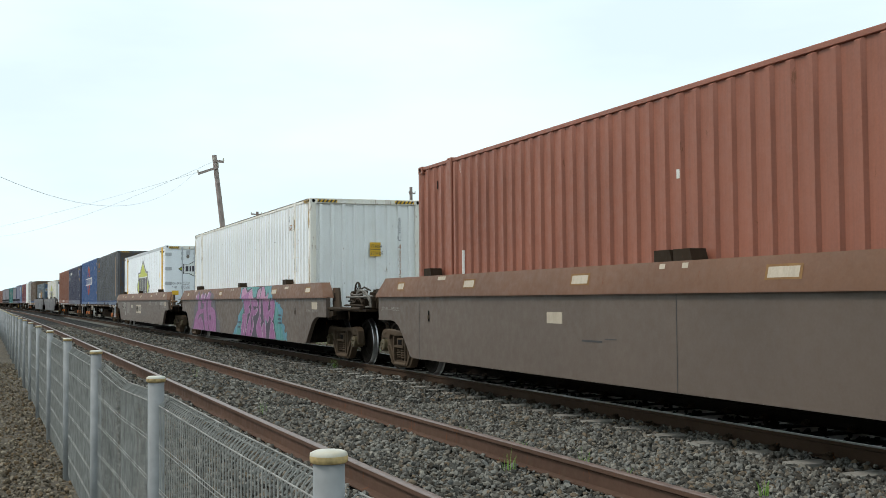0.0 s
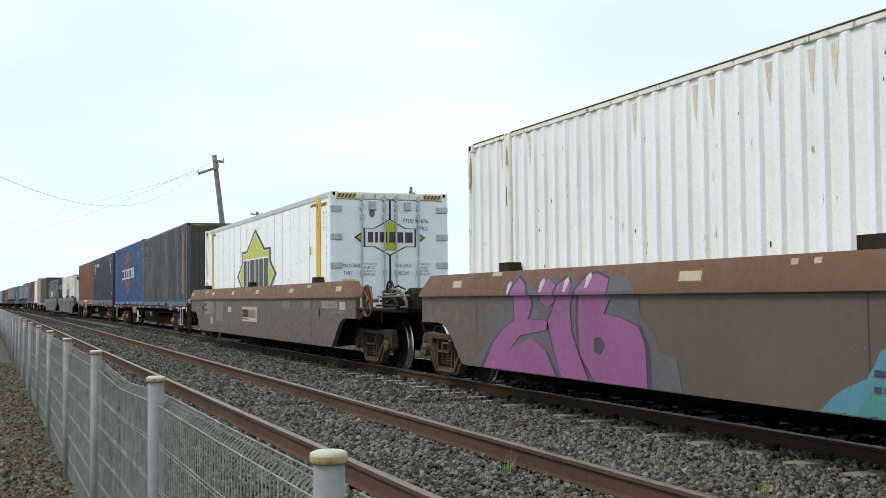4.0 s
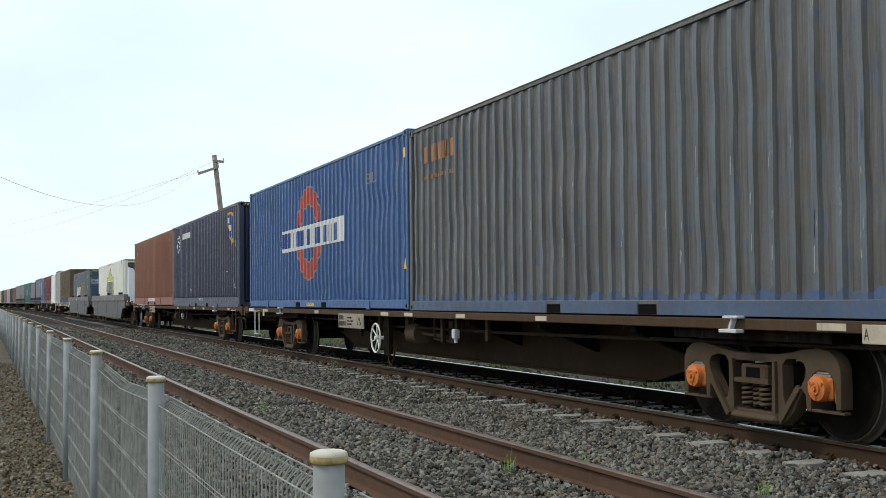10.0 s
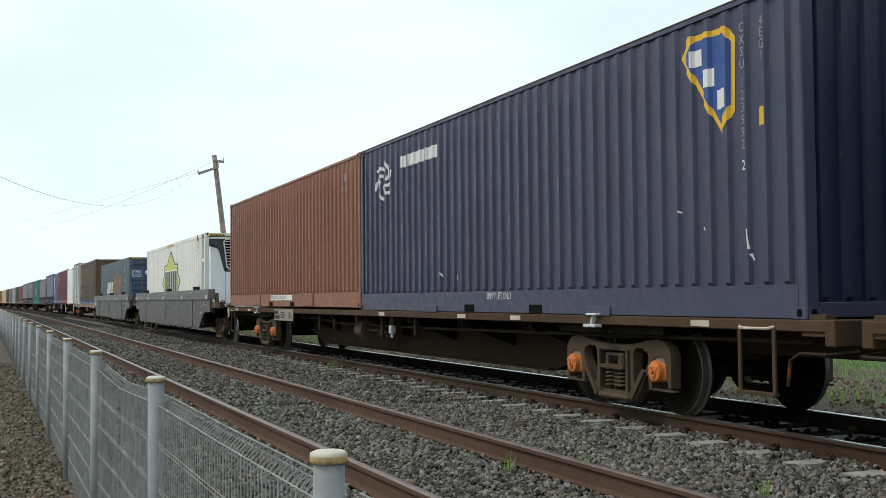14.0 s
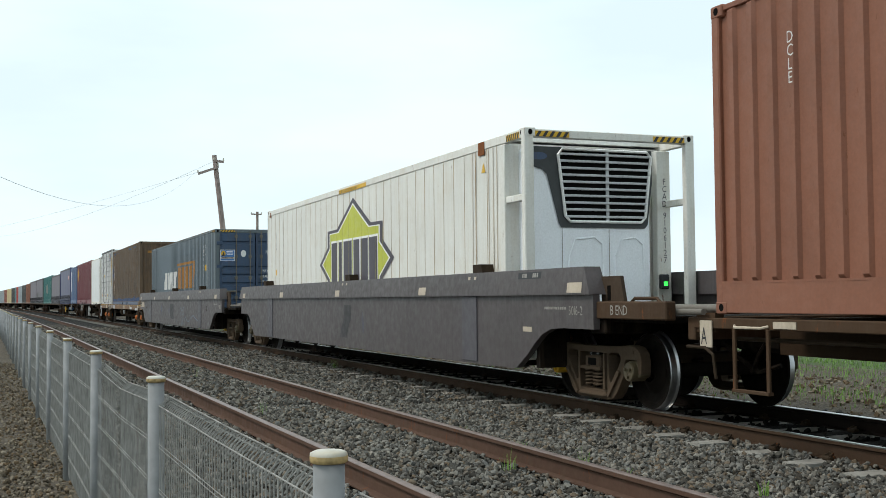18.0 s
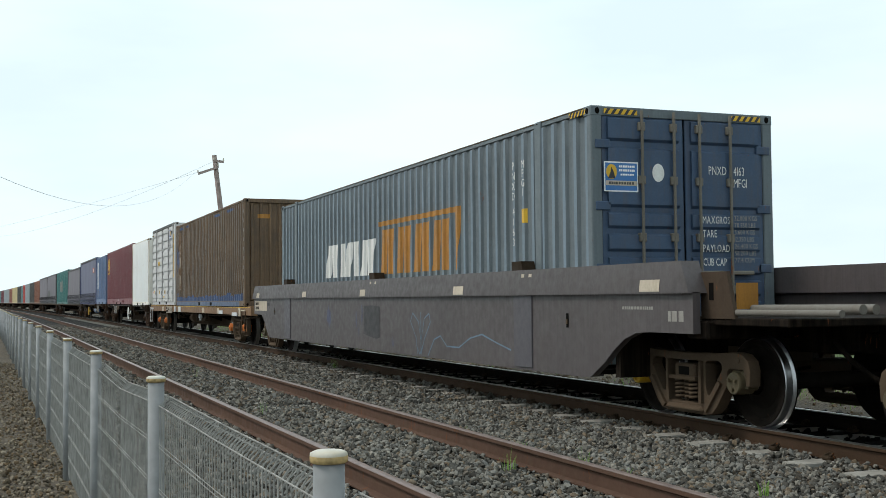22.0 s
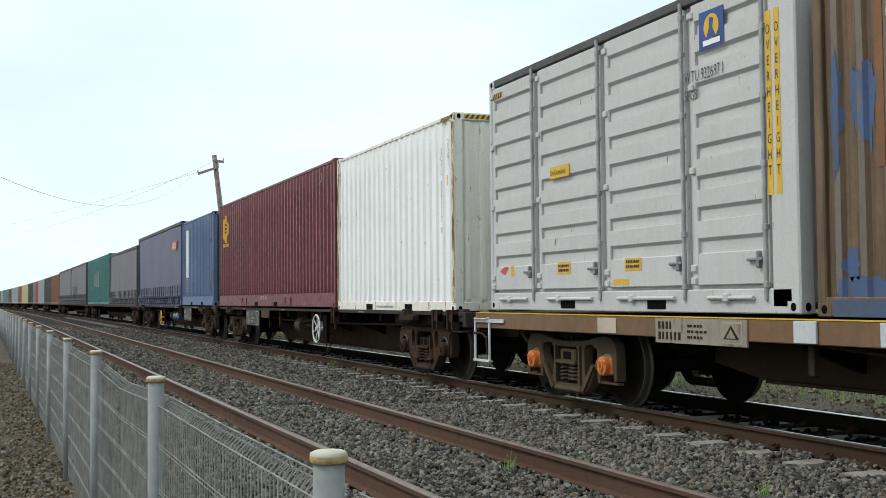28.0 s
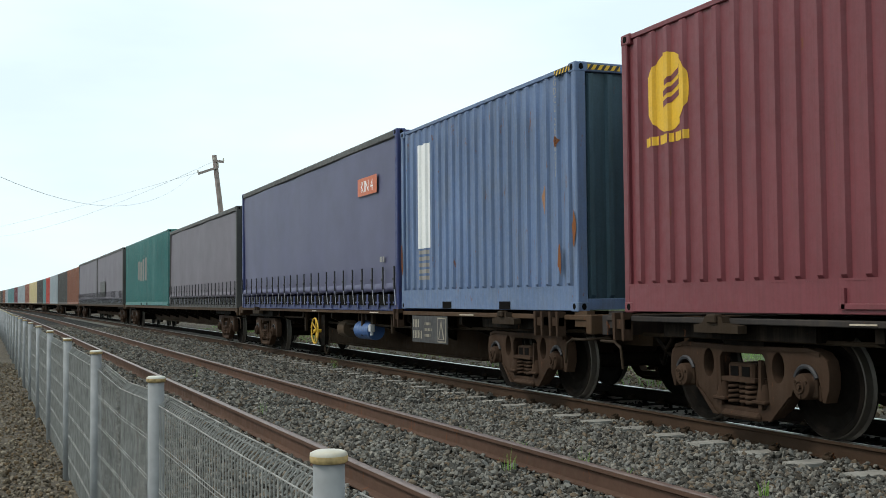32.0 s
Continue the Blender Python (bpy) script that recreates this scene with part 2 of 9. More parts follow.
    def lathe(self, profile, n, centre=(0, 0, 0)):
        """Profile of (radius, y) turned round the y axis."""
        vs, k = [], len(profile)
        for i in range(n):
            a = 2 * math.pi * i / n
            vs += [(centre[0] + r * math.cos(a), centre[1] + y, centre[2] + r * math.sin(a)) for r, y in profile]
        fs = [(i * k + j, i * k + j + 1, ((i + 1) % n) * k + j + 1, ((i + 1) % n) * k + j) for i in range(n) for j in range(k - 1)]
        return self.add(vs, fs)

    def mesh(self, name, mat, smooth=False):
        me = bpy.data.meshes.new(name)
        me.from_pydata([tuple(p) for p in self.v], [], self.f)
        me.materials.append(mat)
        bm = bmesh.new()
        bm.from_mesh(me)
        bmesh.ops.recalc_face_normals(bm, faces=bm.faces)
        bm.to_mesh(me)
        bm.free()
        if smooth:
            me.polygons.foreach_set("use_smooth", [True] * len(me.polygons))
        else:
            me.shade_smooth()
            me.set_sharp_from_angle(angle=radians(32))
        return me


def part(name, shape, mat, parent, label="", at=None, smooth=False):
    """One mesh object under a thing or a part."""
    data = shape if isinstance(shape, bpy.types.Mesh) else shape.mesh(name, mat, smooth)
    ob = new(name, data)
    ob.parent = parent
    if at is not None:
        ob.matrix_basis = at if isinstance(at, Matrix) else Matrix.Translation(at)
    return tagged(ob, label)


def heap(name, verts, faces, mat, smooth=False):
    """A mesh from arrays of vertices and triangles."""
    me = bpy.data.meshes.new(name)
    me.vertices.add(len(verts))
    me.vertices.foreach_set("co", verts.astype(np.float32).ravel())
    me.loops.add(faces.size)
    me.loops.foreach_set("vertex_index", faces.astype(np.int32).ravel())
    me.polygons.add(len(faces))
    me.polygons.foreach_set("loop_start", np.arange(0, faces.size, faces.shape[1], dtype=np.int32))
    me.update(calc_edges=True)
    if smooth:
        me.shade_smooth()
    else:
        me.shade_flat()
    me.materials.append(mat)
    return me


def bend(x):
    """The line swings gently towards the viewer's side far down the track."""
    s = max(-x - 40.0, 0.0)
    return -7.5e-5 * s * s


def rail_pose(x, dz=0.0, centre=TRACK_Y):
    slope = (bend(x + 3) - bend(x - 3)) / 6
    return pose(x, centre + bend(x), dz, 0, 0, math.degrees(math.atan(slope)))


movers = []


def on_train(ob, s, dz=0.0):
    """The thing rides on the train: its middle passes x = s at the start."""
    ob.matrix_basis = rail_pose(s, dz)
    movers.append((ob, s, dz))
    return ob


def empty(name):
    ob = new(name)
    ob.empty_display_size = 0.3
    return ob


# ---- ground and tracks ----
# bed between the main rails: the passing train's shade is in the colour
SHADEBED = stony("shaded_track_bed", ((0.004, 0.004, 0.004), (0.01, 0.0095, 0.009), (0.02, 0.019, 0.017)), 22, bump=1.0, gloss=0.03)
def ground_sheet():
    xs = [3000, 900, 300, 120, 60, 30] + [20 - 5 * i for i in range(80)] + [-420, -520, -700, -1000, -1600, -3000]
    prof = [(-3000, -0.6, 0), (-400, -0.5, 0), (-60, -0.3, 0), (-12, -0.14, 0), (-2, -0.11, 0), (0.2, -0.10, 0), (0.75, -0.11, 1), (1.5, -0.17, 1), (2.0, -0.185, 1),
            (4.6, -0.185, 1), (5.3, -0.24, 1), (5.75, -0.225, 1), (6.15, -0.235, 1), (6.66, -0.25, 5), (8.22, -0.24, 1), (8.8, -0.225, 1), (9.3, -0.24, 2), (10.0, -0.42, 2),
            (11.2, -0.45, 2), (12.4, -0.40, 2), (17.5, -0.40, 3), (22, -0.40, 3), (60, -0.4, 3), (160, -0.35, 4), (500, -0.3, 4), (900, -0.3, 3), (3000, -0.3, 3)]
    verts, faces, mats = [], [], []
    for x in xs:
        for y, z, _ in prof:
            yy = y + (bend(max(x, -420)) if -400 < y < 400 else 0)
            verts.append((x, yy, z + 0.012 * noise.noise((x * 0.3, y * 0.7, 0))))
    k = len(prof)
    for i in range(len(xs) - 1):
        for j in range(k - 1):
            faces.append((i * k + j, i * k + j + 1, (i + 1) * k + j + 1, (i + 1) * k + j))
            mats.append(prof[j][2])
    me = bpy.data.meshes.new("ground")
    me.from_pydata(verts, [], faces)
    for m in (SOIL, BED, SOIL, GRASS, CANOLA, SHADEBED):
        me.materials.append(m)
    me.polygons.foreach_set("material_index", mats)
    return tagged(new("ground", me), "gravelly trackside ground with ballast, rough grass and a far yellow field", "ground", kind="structure")


ground = ground_sheet()
RAIL_X = [40 - 4 * i for i in range(26)] + [-64 - 6 * i for i in range(62)]


def sweep(section, y0, xs, dz=0.0):
    """A closed section of (y, z) carried along the line."""
    s, k = Shape(), len(section)
    vs = [(x, y0 + bend(x) + y, z + dz) for x in xs for y, z in section]
    fs = [(i * k + j, i * k + (j + 1) % k, (i + 1) * k + (j + 1) % k, (i + 1) * k + j) for i in range(len(xs) - 1) for j in range(k)]
    return s.add(vs, fs + [tuple(range(k)), tuple(range((len(xs) - 1) * k, len(xs) * k))])


WEB = [(-0.035, -0.008), (-0.035, -0.034), (-0.009, -0.046), (-0.009, -0.142), (-0.07, -0.152), (-0.07, -0.162),
       (0.07, -0.162), (0.07, -0.152), (0.009, -0.142), (0.009, -0.046), (0.035, -0.034), (0.035, -0.008)]
CROWN = [(-0.034, -0.0075), (-0.034, -0.004), (-0.026, 0.0), (0.026, 0.0), (0.034, -0.004), (0.034, -0.0075)]


def track(name, y, crown, label, web, dz=0.0):
    t = tagged(empty(name), label, "railway track", kind="structure")
    for side in (-0.7525, 0.7525):
        # the far main-line rail takes the colour with shade painted in
        r = part("rail", sweep(WEB, y + side, RAIL_X, dz), RAILSHADE if dz and side > 0 else web, t, "rust-brown steel rail")
        part("rail_head", sweep(CROWN, y + side, RAIL_X, dz), crown, r, "worn running surface")
    return t


main_track = track("track_1", TRACK_Y, RAILSHINE, "main line with concrete sleepers and polished rails", RAILBROWN, MAIN_Z)
siding = track("track_2", SIDING_Y, RAILDULL, "disused siding with rusty rails half buried in ballast", RAILRUST)

# ---- wagons ----
WHEEL_R, AXLE_Z = 0.46, 0.425
wheelsets = []
PATCHES = []


def multi(name, pieces, smooth=False):
    """One mesh from several shapes, each with its own material."""
    whole, idx, mats = Shape(), [], []
    for k, (s, m) in enumerate(pieces):
        whole.add(s.v, s.f)
        idx += [k] * len(s.f)
        mats.append(m)
    me = bpy.data.meshes.new(name)
    me.from_pydata([tuple(p) for p in whole.v], [], whole.f)
    for m in mats:
        me.materials.append(m)
    me.polygons.foreach_set("material_index", idx)
    bm = bmesh.new()
    bm.from_mesh(me)
    bmesh.ops.recalc_face_normals(bm, faces=bm.faces)
    bm.to_mesh(me)
    bm.free()
    if smooth:
        me.shade_smooth()
        me.set_sharp_from_angle(angle=radians(32))
    return me


def wheelset_mesh(rim):
    disc, tread = Shape(), Shape()
    for s in (-1, 1):
        y = lambda d: s * (0.7175 + d)
        disc.lathe([(0.105, y(-0.06)), (0.12, y(0.10)), (0.15, y(0.085)), (0.25, y(0.03)), (0.34, y(0.05)), (0.37, y(0.088)), (0.412, y(0.088)), (0.416, y(0.082))], 40)
        disc.lathe([(0.455, y(-0.012)), (0.448, y(-0.034)), (0.38, y(-0.036)), (0.35, y(-0.02)), (0.24, y(-0.03)), (0.105, y(-0.06))], 40)
        tread.lathe([(0.416, y(0.082)), (0.425, y(0.075)), (0.432, y(0.01)), (0.444, y(0.002)), (0.456, y(-0.008)), (0.455, y(-0.012))], 40)
    disc.cyl((0, -1.0, 0), (0, 1.0, 0), 0.08, 14)
    for s in (disc, tread):
        s.v = [(x * 1.07, y, z * 1.07) for x, y, z in s.v]
    return multi("wheelset", [(disc, WHEELMAT), (tread, rim)], True)


def pierced(outer, holes, y0, y1):
    """A plate in the xz plane with openings, y0 to y1 thick."""
    bm = bmesh.new()
    edges = []
    for loop in [outer] + holes:
        vs = [bm.verts.new((x, y0, z)) for x, z in loop]
        edges += [bm.edges.new((vs[i], vs[(i + 1) % len(vs)])) for i in range(len(vs))]
    got = bmesh.ops.triangle_fill(bm, use_beauty=True, use_dissolve=False, edges=edges)
    faces = [g for g in got["geom"] if isinstance(g, bmesh.types.BMFace)]
    ext = bmesh.ops.extrude_face_region(bm, geom=faces)
    bmesh.ops.translate(bm, vec=(0, y1 - y0, 0), verts=[g for g in ext["geom"] if isinstance(g, bmesh.types.BMVert)])
    bmesh.ops.recalc_face_normals(bm, faces=bm.faces)
    front = [e for e in bm.edges if len(e.link_faces) == 2 and e.calc_face_angle(0) > 1.2 and all(abs(v.co.y - y0) < 1e-5 for v in e.verts)]
    bmesh.ops.bevel(bm, geom=front, offset=0.014, segments=2, profile=0.6, affect="EDGES", clamp_overlap=True)
    bm.verts.index_update()
    s = Shape()
    s.v = [tuple(v.co) for v in bm.verts]
    s.f = [tuple(v.index for v in f.verts) for f in bm.faces]
    bm.free()
    return s


def side_frame_shape(kind):
    flip = lambda loop: [(-x, z) for x, z in loop]
    if kind == "cast":
        half = [(0.0, 0.675), (0.28, 0.68), (0.48, 0.70), (0.68, 0.735), (0.86, 0.755), (1.01, 0.735), (1.10, 0.68), (1.145, 0.60), (1.15, 0.48), (1.145, 0.26), (1.085, 0.25), (1.07, 0.46), (1.04, 0.53), (0.97, 0.565), (0.86, 0.565),
                (0.795, 0.53), (0.775, 0.40), (0.77, 0.22), (0.71, 0.22), (0.70, 0.35), (0.67, 0.375), (0.63, 0.33), (0.55, 0.20), (0.44, 0.10), (0.34, 0.065), (0.0, 0.065)]
        win = [(0.68, 0.62), (0.57, 0.65), (0.45, 0.64), (0.40, 0.59), (0.40, 0.34), (0.43, 0.25), (0.49, 0.24), (0.58, 0.34), (0.70, 0.50), (0.71, 0.57)]
        mid = [(0.29, 0.605), (0.31, 0.58), (0.30, 0.20), (0.27, 0.17), (-0.27, 0.17), (-0.30, 0.20), (-0.31, 0.58), (-0.29, 0.605)]
    elif kind == "ride":
        half = [(0.0, 0.70), (0.5, 0.71), (0.85, 0.735), (1.0, 0.715), (1.09, 0.65), (1.12, 0.56), (1.11, 0.40), (1.05, 0.40), (1.04, 0.50), (1.01, 0.56), (0.78, 0.56), (0.745, 0.52), (0.735, 0.38), (0.68, 0.31), (0.56, 0.15), (0.47, 0.075), (0.34, 0.05), (0.0, 0.05)]
        win = [(0.645, 0.60), (0.60, 0.63), (0.41, 0.625), (0.37, 0.60), (0.37, 0.34), (0.40, 0.27), (0.445, 0.27), (0.56, 0.42), (0.655, 0.55)]
        mid = [(0.29, 0.62), (0.31, 0.58), (0.30, 0.20), (0.27, 0.17), (-0.27, 0.17), (-0.30, 0.20), (-0.31, 0.58), (-0.29, 0.62)]
    else:
        half = [(0.0, 0.735), (0.6, 0.745), (0.95, 0.75), (1.10, 0.72), (1.18, 0.65), (1.205, 0.55), (1.20, 0.42), (1.15, 0.30), (1.11, 0.30), (1.09, 0.44), (1.04, 0.54), (0.97, 0.585), (0.87, 0.585), (0.79, 0.53), (0.75, 0.42), (0.71, 0.33), (0.60, 0.21), (0.45, 0.11), (0.30, 0.075), (0.0, 0.07)]
        win = [(0.53 + 0.085 * math.cos(2 * math.pi * i / 14), 0.56 + 0.135 * math.sin(2 * math.pi * i / 14)) for i in range(14)]
        mid = [(0.30, 0.67), (0.34, 0.63), (0.38, 0.40), (0.40, 0.24), (0.34, 0.18), (-0.34, 0.18), (-0.40, 0.24), (-0.38, 0.40), (-0.34, 0.63), (-0.30, 0.67)]
    outer = half[:-1] + [half[-1]] + flip(half[1:-1])[::-1]
    s = pierced(outer, [win, flip(win), mid], -0.055, 0.065)
    # raised flanges along the top and the lower braces
    top = [(x, z) for x, z in half if z > 0.66]
    for way in (1, -1):
        if kind == "plate":
            for (xa, za), (xb, zb) in zip(top, top[1:]):
                s.prism([(way * xa, za), (way * xb, zb), (way * xb, zb - 0.035), (way * xa, za - 0.035)], 1, -0.068, -0.05)
            s.prism([(way * 0.70, 0.32), (way * 0.64, 0.30), (way * 0.36, 0.085), (way * 0.44, 0.085)], 1, -0.075, -0.05)
        else:
            s.prism([(way * 0.665, 0.40), (way * 0.62, 0.43), (way * 0.36, 0.12), (way * 0.40, 0.085)], 1, -0.085, -0.05)
            if kind == "cast":
                s.box(*sorted((way * 0.70, way * 1.17)), -0.045, 0.03, 0.215, 0.24, 0.006)
            else:
                s.prism([(way * (0.92 + 0.045 * math.cos(q)), 0.655 + 0.03 * math.sin(q)) for q in [2 * math.pi * i / 12 for i in range(12)]], 1, -0.062, -0.05)
        s.prism([(way * 0.33, 0.62), (way * 0.295, 0.62), (way * 0.28, 0.18), (way * 0.33, 0.18)], 1, -0.085, -0.05)
    seat = 0.29 if kind == "plate" else 0.34
    s.box(-seat, seat, -0.10, 0.08, 0.065, 0.14, 0.03)
    return s


def coil(r, wire, z0, z1, turns, n=9):
    k = turns * n
    return Shape().tube([(r * math.cos(2 * math.pi * i / n), r * math.sin(2 * math.pi * i / n), z0 + (z1 - z0) * i / k) for i in range(k + 1)], wire, 5)


MESH = {
    "wheelset": wheelset_mesh(TREAD),
    "wheelset_dull": wheelset_mesh(DULLTREAD),
    "frame_cast": side_frame_shape("cast").mesh("side_frame", BOGIEMAT),
    "frame_ride": side_frame_shape("ride").mesh("side_frame", BOGIEMAT),
    "frame_plate": side_frame_shape("plate").mesh("side_frame", BOGIEBROWN),
    "adapter": Shape().box(-0.11, 0.11, -0.075, 0.075, 0.0, 0.022, 0.006).box(-0.095, 0.095, -0.06, 0.06, 0.022, 0.048, 0.006).mesh("bearing_adapter", STEELGREY),
    "spring": coil(0.070, 0.019, 0.19, 0.42, 5).mesh("spring", BOGIEBROWN, True),
    "spring_brown": coil(0.062, 0.017, 0.19, 0.41, 5).mesh("spring", BOGIEMAT, True),
}


def axle_box_mesh(mat):
    s = Shape()
    s.box(-0.125, 0.125, -0.085, 0.09, -0.10, 0.095, 0.02)
    s.lathe([(0.112, 0.09), (0.112, -0.115), (0.104, -0.135), (0.06, -0.145), (0.056, -0.158), (0.042, -0.158), (0.040, -0.150), (0.0, -0.150)], 22)
    s.cyl((0, -0.145, 0), (0, -0.172, 0), 0.024, 6)
    s.box(-0.15, -0.12, -0.05, 0.05, -0.12, 0.02, 0.008).box(0.12, 0.15, -0.05, 0.05, -0.12, 0.02, 0.008)
    for i in range(3):
        a = 2 * math.pi * i / 3 + 0.5
        s.cyl((0.082 * math.cos(a), -0.12, 0.082 * math.sin(a)), (0.082 * math.cos(a), -0.152, 0.082 * math.sin(a)), 0.014, 6)
    return s.mesh("axle_box", mat)


def disc_box_mesh(mat):
    """A flat bearing end cap with three bolts before a square adapter."""
    s = Shape().box(-0.13, 0.13, -0.06, 0.09, -0.07, 0.125, 0.02).lathe([(0.115, 0.06), (0.115, -0.11), (0.105, -0.125), (0.035, -0.125), (0.03, -0.118), (0.0, -0.118)], 22)
    for i in range(3):
        a = 2 * math.pi * i / 3 + 0.5
        s.cyl((0.062 * math.cos(a), -0.12, 0.062 * math.sin(a)), (0.062 * math.cos(a), -0.148, 0.062 * math.sin(a)), 0.019, 6)
    return s.mesh("axle_box", mat)


BEARING = paint("oily_yellow_brown_bearing_cap", (0.085, 0.066, 0.034), 0.6, 0.3, 0.2, 0.5)
MESH["box_disc"], YELLOWDISC = disc_box_mesh(BEARING), disc_box_mesh(YELLOW)
MESH["box_orange"], MESH["box_dark"], MESH["box_brown"] = axle_box_mesh(ORANGE), axle_box_mesh(BOGIEBROWN), axle_box_mesh(BOGIEMAT)


def bogie(parent, x, kind="cast", boxes="box_brown", base=0.90, caps=(), size=1.0):
    """A two-axle bogie with cast side frames, coil springs and roller axle boxes."""
    bol = Shape().box(-0.19, 0.19, -1.04, 1.04, 0.40, 0.58, 0.02).box(-0.25, 0.25, -0.35, 0.35, 0.58, 0.74)
    bol.box(-0.25, 0.25, -1.07, -0.90, 0.41, 0.45).box(-0.25, 0.25, 0.90, 1.07, 0.41, 0.45)
    frame_mat = BOGIEBROWN if kind == "plate" else BOGIEMAT
    base /= size
    b = part("bogie", bol, frame_mat, parent, "", Matrix.Translation((x, 0, 0)) @ Matrix.Diagonal((size, 1, size, 1)))
    for dx in (-0.085, 0.085) if kind == "plate" else (0.0,):
        ww = 0.06 if kind == "plate" else 0.10
        part("bolster_pocket", Shape().box(dx - ww, dx + ww, -1.044, -1.036, 0.46, 0.55), HOLE, b, "bolster end hollow, its shade painted near-black")
    if kind == "plate":
        for e in (-1, 1):
            wedge = Shape().cyl((e * 0.30, -0.99, 0.26), (e * 0.30, -0.99, 0.40), 0.085, 14, 0.06).cyl((e * 0.30, -0.99, 0.40), (e * 0.30, -0.99, 0.44), 0.03, 8).box(e * 0.30 - 0.10, e * 0.30 + 0.10, -1.08, -0.92, 0.225, 0.26, 0.01)
            part("damper", wedge, BOGIEBROWN, b, "rusty conical damper")
            pad = Shape().tube([(e * base + 0.15 * math.cos(q), -1.03, AXLE_Z + 0.02 + 0.15 * math.sin(q)) for q in [math.pi * (0.12 + 0.76 * i / 8) for i in range(9)]], 0.022, 6)
            part("bearing_pad", pad, BLACKPAINT, b, "black rubber bearing pad")
    for m in (-1, 1):
        part("side_frame", MESH["frame_" + kind], None, b, "cast steel bogie side frame", Matrix.Translation((0, m * 0.97, 0)) @ Matrix.Diagonal((base / 0.915, m * -1, 1, 1)))
        for dx in (-0.13, 0.0, 0.13):
            part("spring", MESH["spring" if kind == "plate" else "spring_brown"], None, b, "", (dx, m * 0.98 + (0.03 if dx == 0 else 0), 0))
        for e in (-1, 1):
            me = YELLOWDISC if (m, e) in caps else MESH[boxes]
            part("axle_box", me, None, b, "bright orange axle box" if boxes == "box_orange" else "", Matrix.Translation((e * base, m * 0.95, AXLE_Z)) @ Matrix.Diagonal((1, -m, 1, 1)))
    for m in (-1, 1):
        for e in (-1, 1):
            if kind == "cast":
                part("bearing_adapter", MESH["adapter"], None, b, "grey bearing adapter", (e * base, m * 0.95, AXLE_Z + 0.09))
    rig = Shape().box(-0.42, -0.36, -0.85, 0.85, 0.30, 0.38).box(0.36, 0.42, -0.9, 0.9, 0.30, 0.38).tube([(-0.4, 0.2, 0.4), (0.4, 0.2, 0.52)], 0.02)
    for e in (-1, 1):
        for m in (-1, 1):
            a = sorted((e * 0.42, e * 0.47))
            rig.box(a[0], a[1], m * 0.76 - 0.05, m * 0.76 + 0.05, 0.28, 0.55)
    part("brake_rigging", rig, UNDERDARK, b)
    for e in (-1, 1):
        w = part("wheelset", MESH["wheelset" if kind == "ride" else "wheelset_dull"], None, b, "rolling steel wheels with bright treads" if kind == "ride" else "rolling steel wheels with dull brown rims", (e * base, 0, AXLE_Z))
        wheelsets.append((w, WHEEL_R * size))
    return b


def plates(parent, name, mat, rows, y, label=""):
    """Small flat plates on the near side: rows of (x0, x1, z0, z1)."""
    for x0, x1, z0, z1 in rows:
        part(name, Shape().box(x0, x1, y, y + 0.006, z0, z1), mat, parent, label)


def hand_wheel(parent, x, y, z, r, mat, axis="y", label="spoked brake hand wheel"):
    s = Shape()
    s.tube([(r * math.cos(2 * math.pi * i / 28), 0, r * math.sin(2 * math.pi * i / 28)) for i in range(28)], 0.016, 6, True)
    for i in range(6):
        a = 2 * math.pi * i / 6 + 0.3
        s.tube([(0.03 * math.cos(a), 0.03, 0.03 * math.sin(a)), (0.5 * r * math.cos(a), 0.015, 0.5 * r * math.sin(a)), (r * math.cos(a), 0, r * math.sin(a))], 0.012, 5)
    s.cyl((0, -0.02, 0), (0, 0.20, 0), 0.035, 10)
    m = Matrix.Translation((x, y, z)) @ (Matrix.Rotation(radians(90), 4, "Z") if axis == "x" else Matrix.Identity(4))
    return part("hand_wheel", s, mat, parent, label, m)


def coupler(parent, x, way):
    s = Shape().box(*sorted((x, x + way * 0.55)), -0.08, 0.08, 0.66, 0.86, 0.02)
    s.box(*sorted((x + way * 0.42, x + way * 0.66)), -0.16, 0.13, 0.62, 0.90, 0.05)
    s.box(*sorted((x + way * 0.60, x + way * 0.78)), -0.19, -0.08, 0.64, 0.88, 0.03)
    part("coupler", s, UNDERDARK, parent)
    h = Shape().tube([(x, -0.35, 0.78), (x + way * 0.2, -0.33, 0.60), (x + way * 0.45, -0.22, 0.42), (x + way * 0.68, -0.12, 0.50)], 0.025, 6)
    part("air_hose", h, UNDERDARK, parent, "hanging rubber brake hose")


def bars(parent, mat, x0, x1, z0, z1, y, count, fill=0.6, name="lettering", rows=1, label=""):
    """Unreadable writing as plain bars."""
    made = None
    rng = random.Random(round(x0 * 100) + count)
    for r in range(rows):
        za, zb = z0 + (z1 - z0) * r / rows, z0 + (z1 - z0) * (r + 0.72 if rows > 1 else 1)/ rows
        for i in range(count):
            w = (x1 - x0) / count
            k = w * fill * (0.7 + 0.5 * rng.random())
            made = part(name, Shape().box(x0 + i * w, x0 + i * w + k, y, y + 0.004, za, zb), mat, parent, label)
    return made


END_BEAMS = []
PIPEGREY = paint("dusty_grey_pipe", (0.15, 0.135, 0.115), 0.6, 0.2, 0.1, 0.4)
# darker brown for the far top chords and the end gussets
WELLINNER = paint("dark_brown_chord_steel", (0.060, 0.042, 0.030), 0.7, 0.2, 0.1, 0.4)
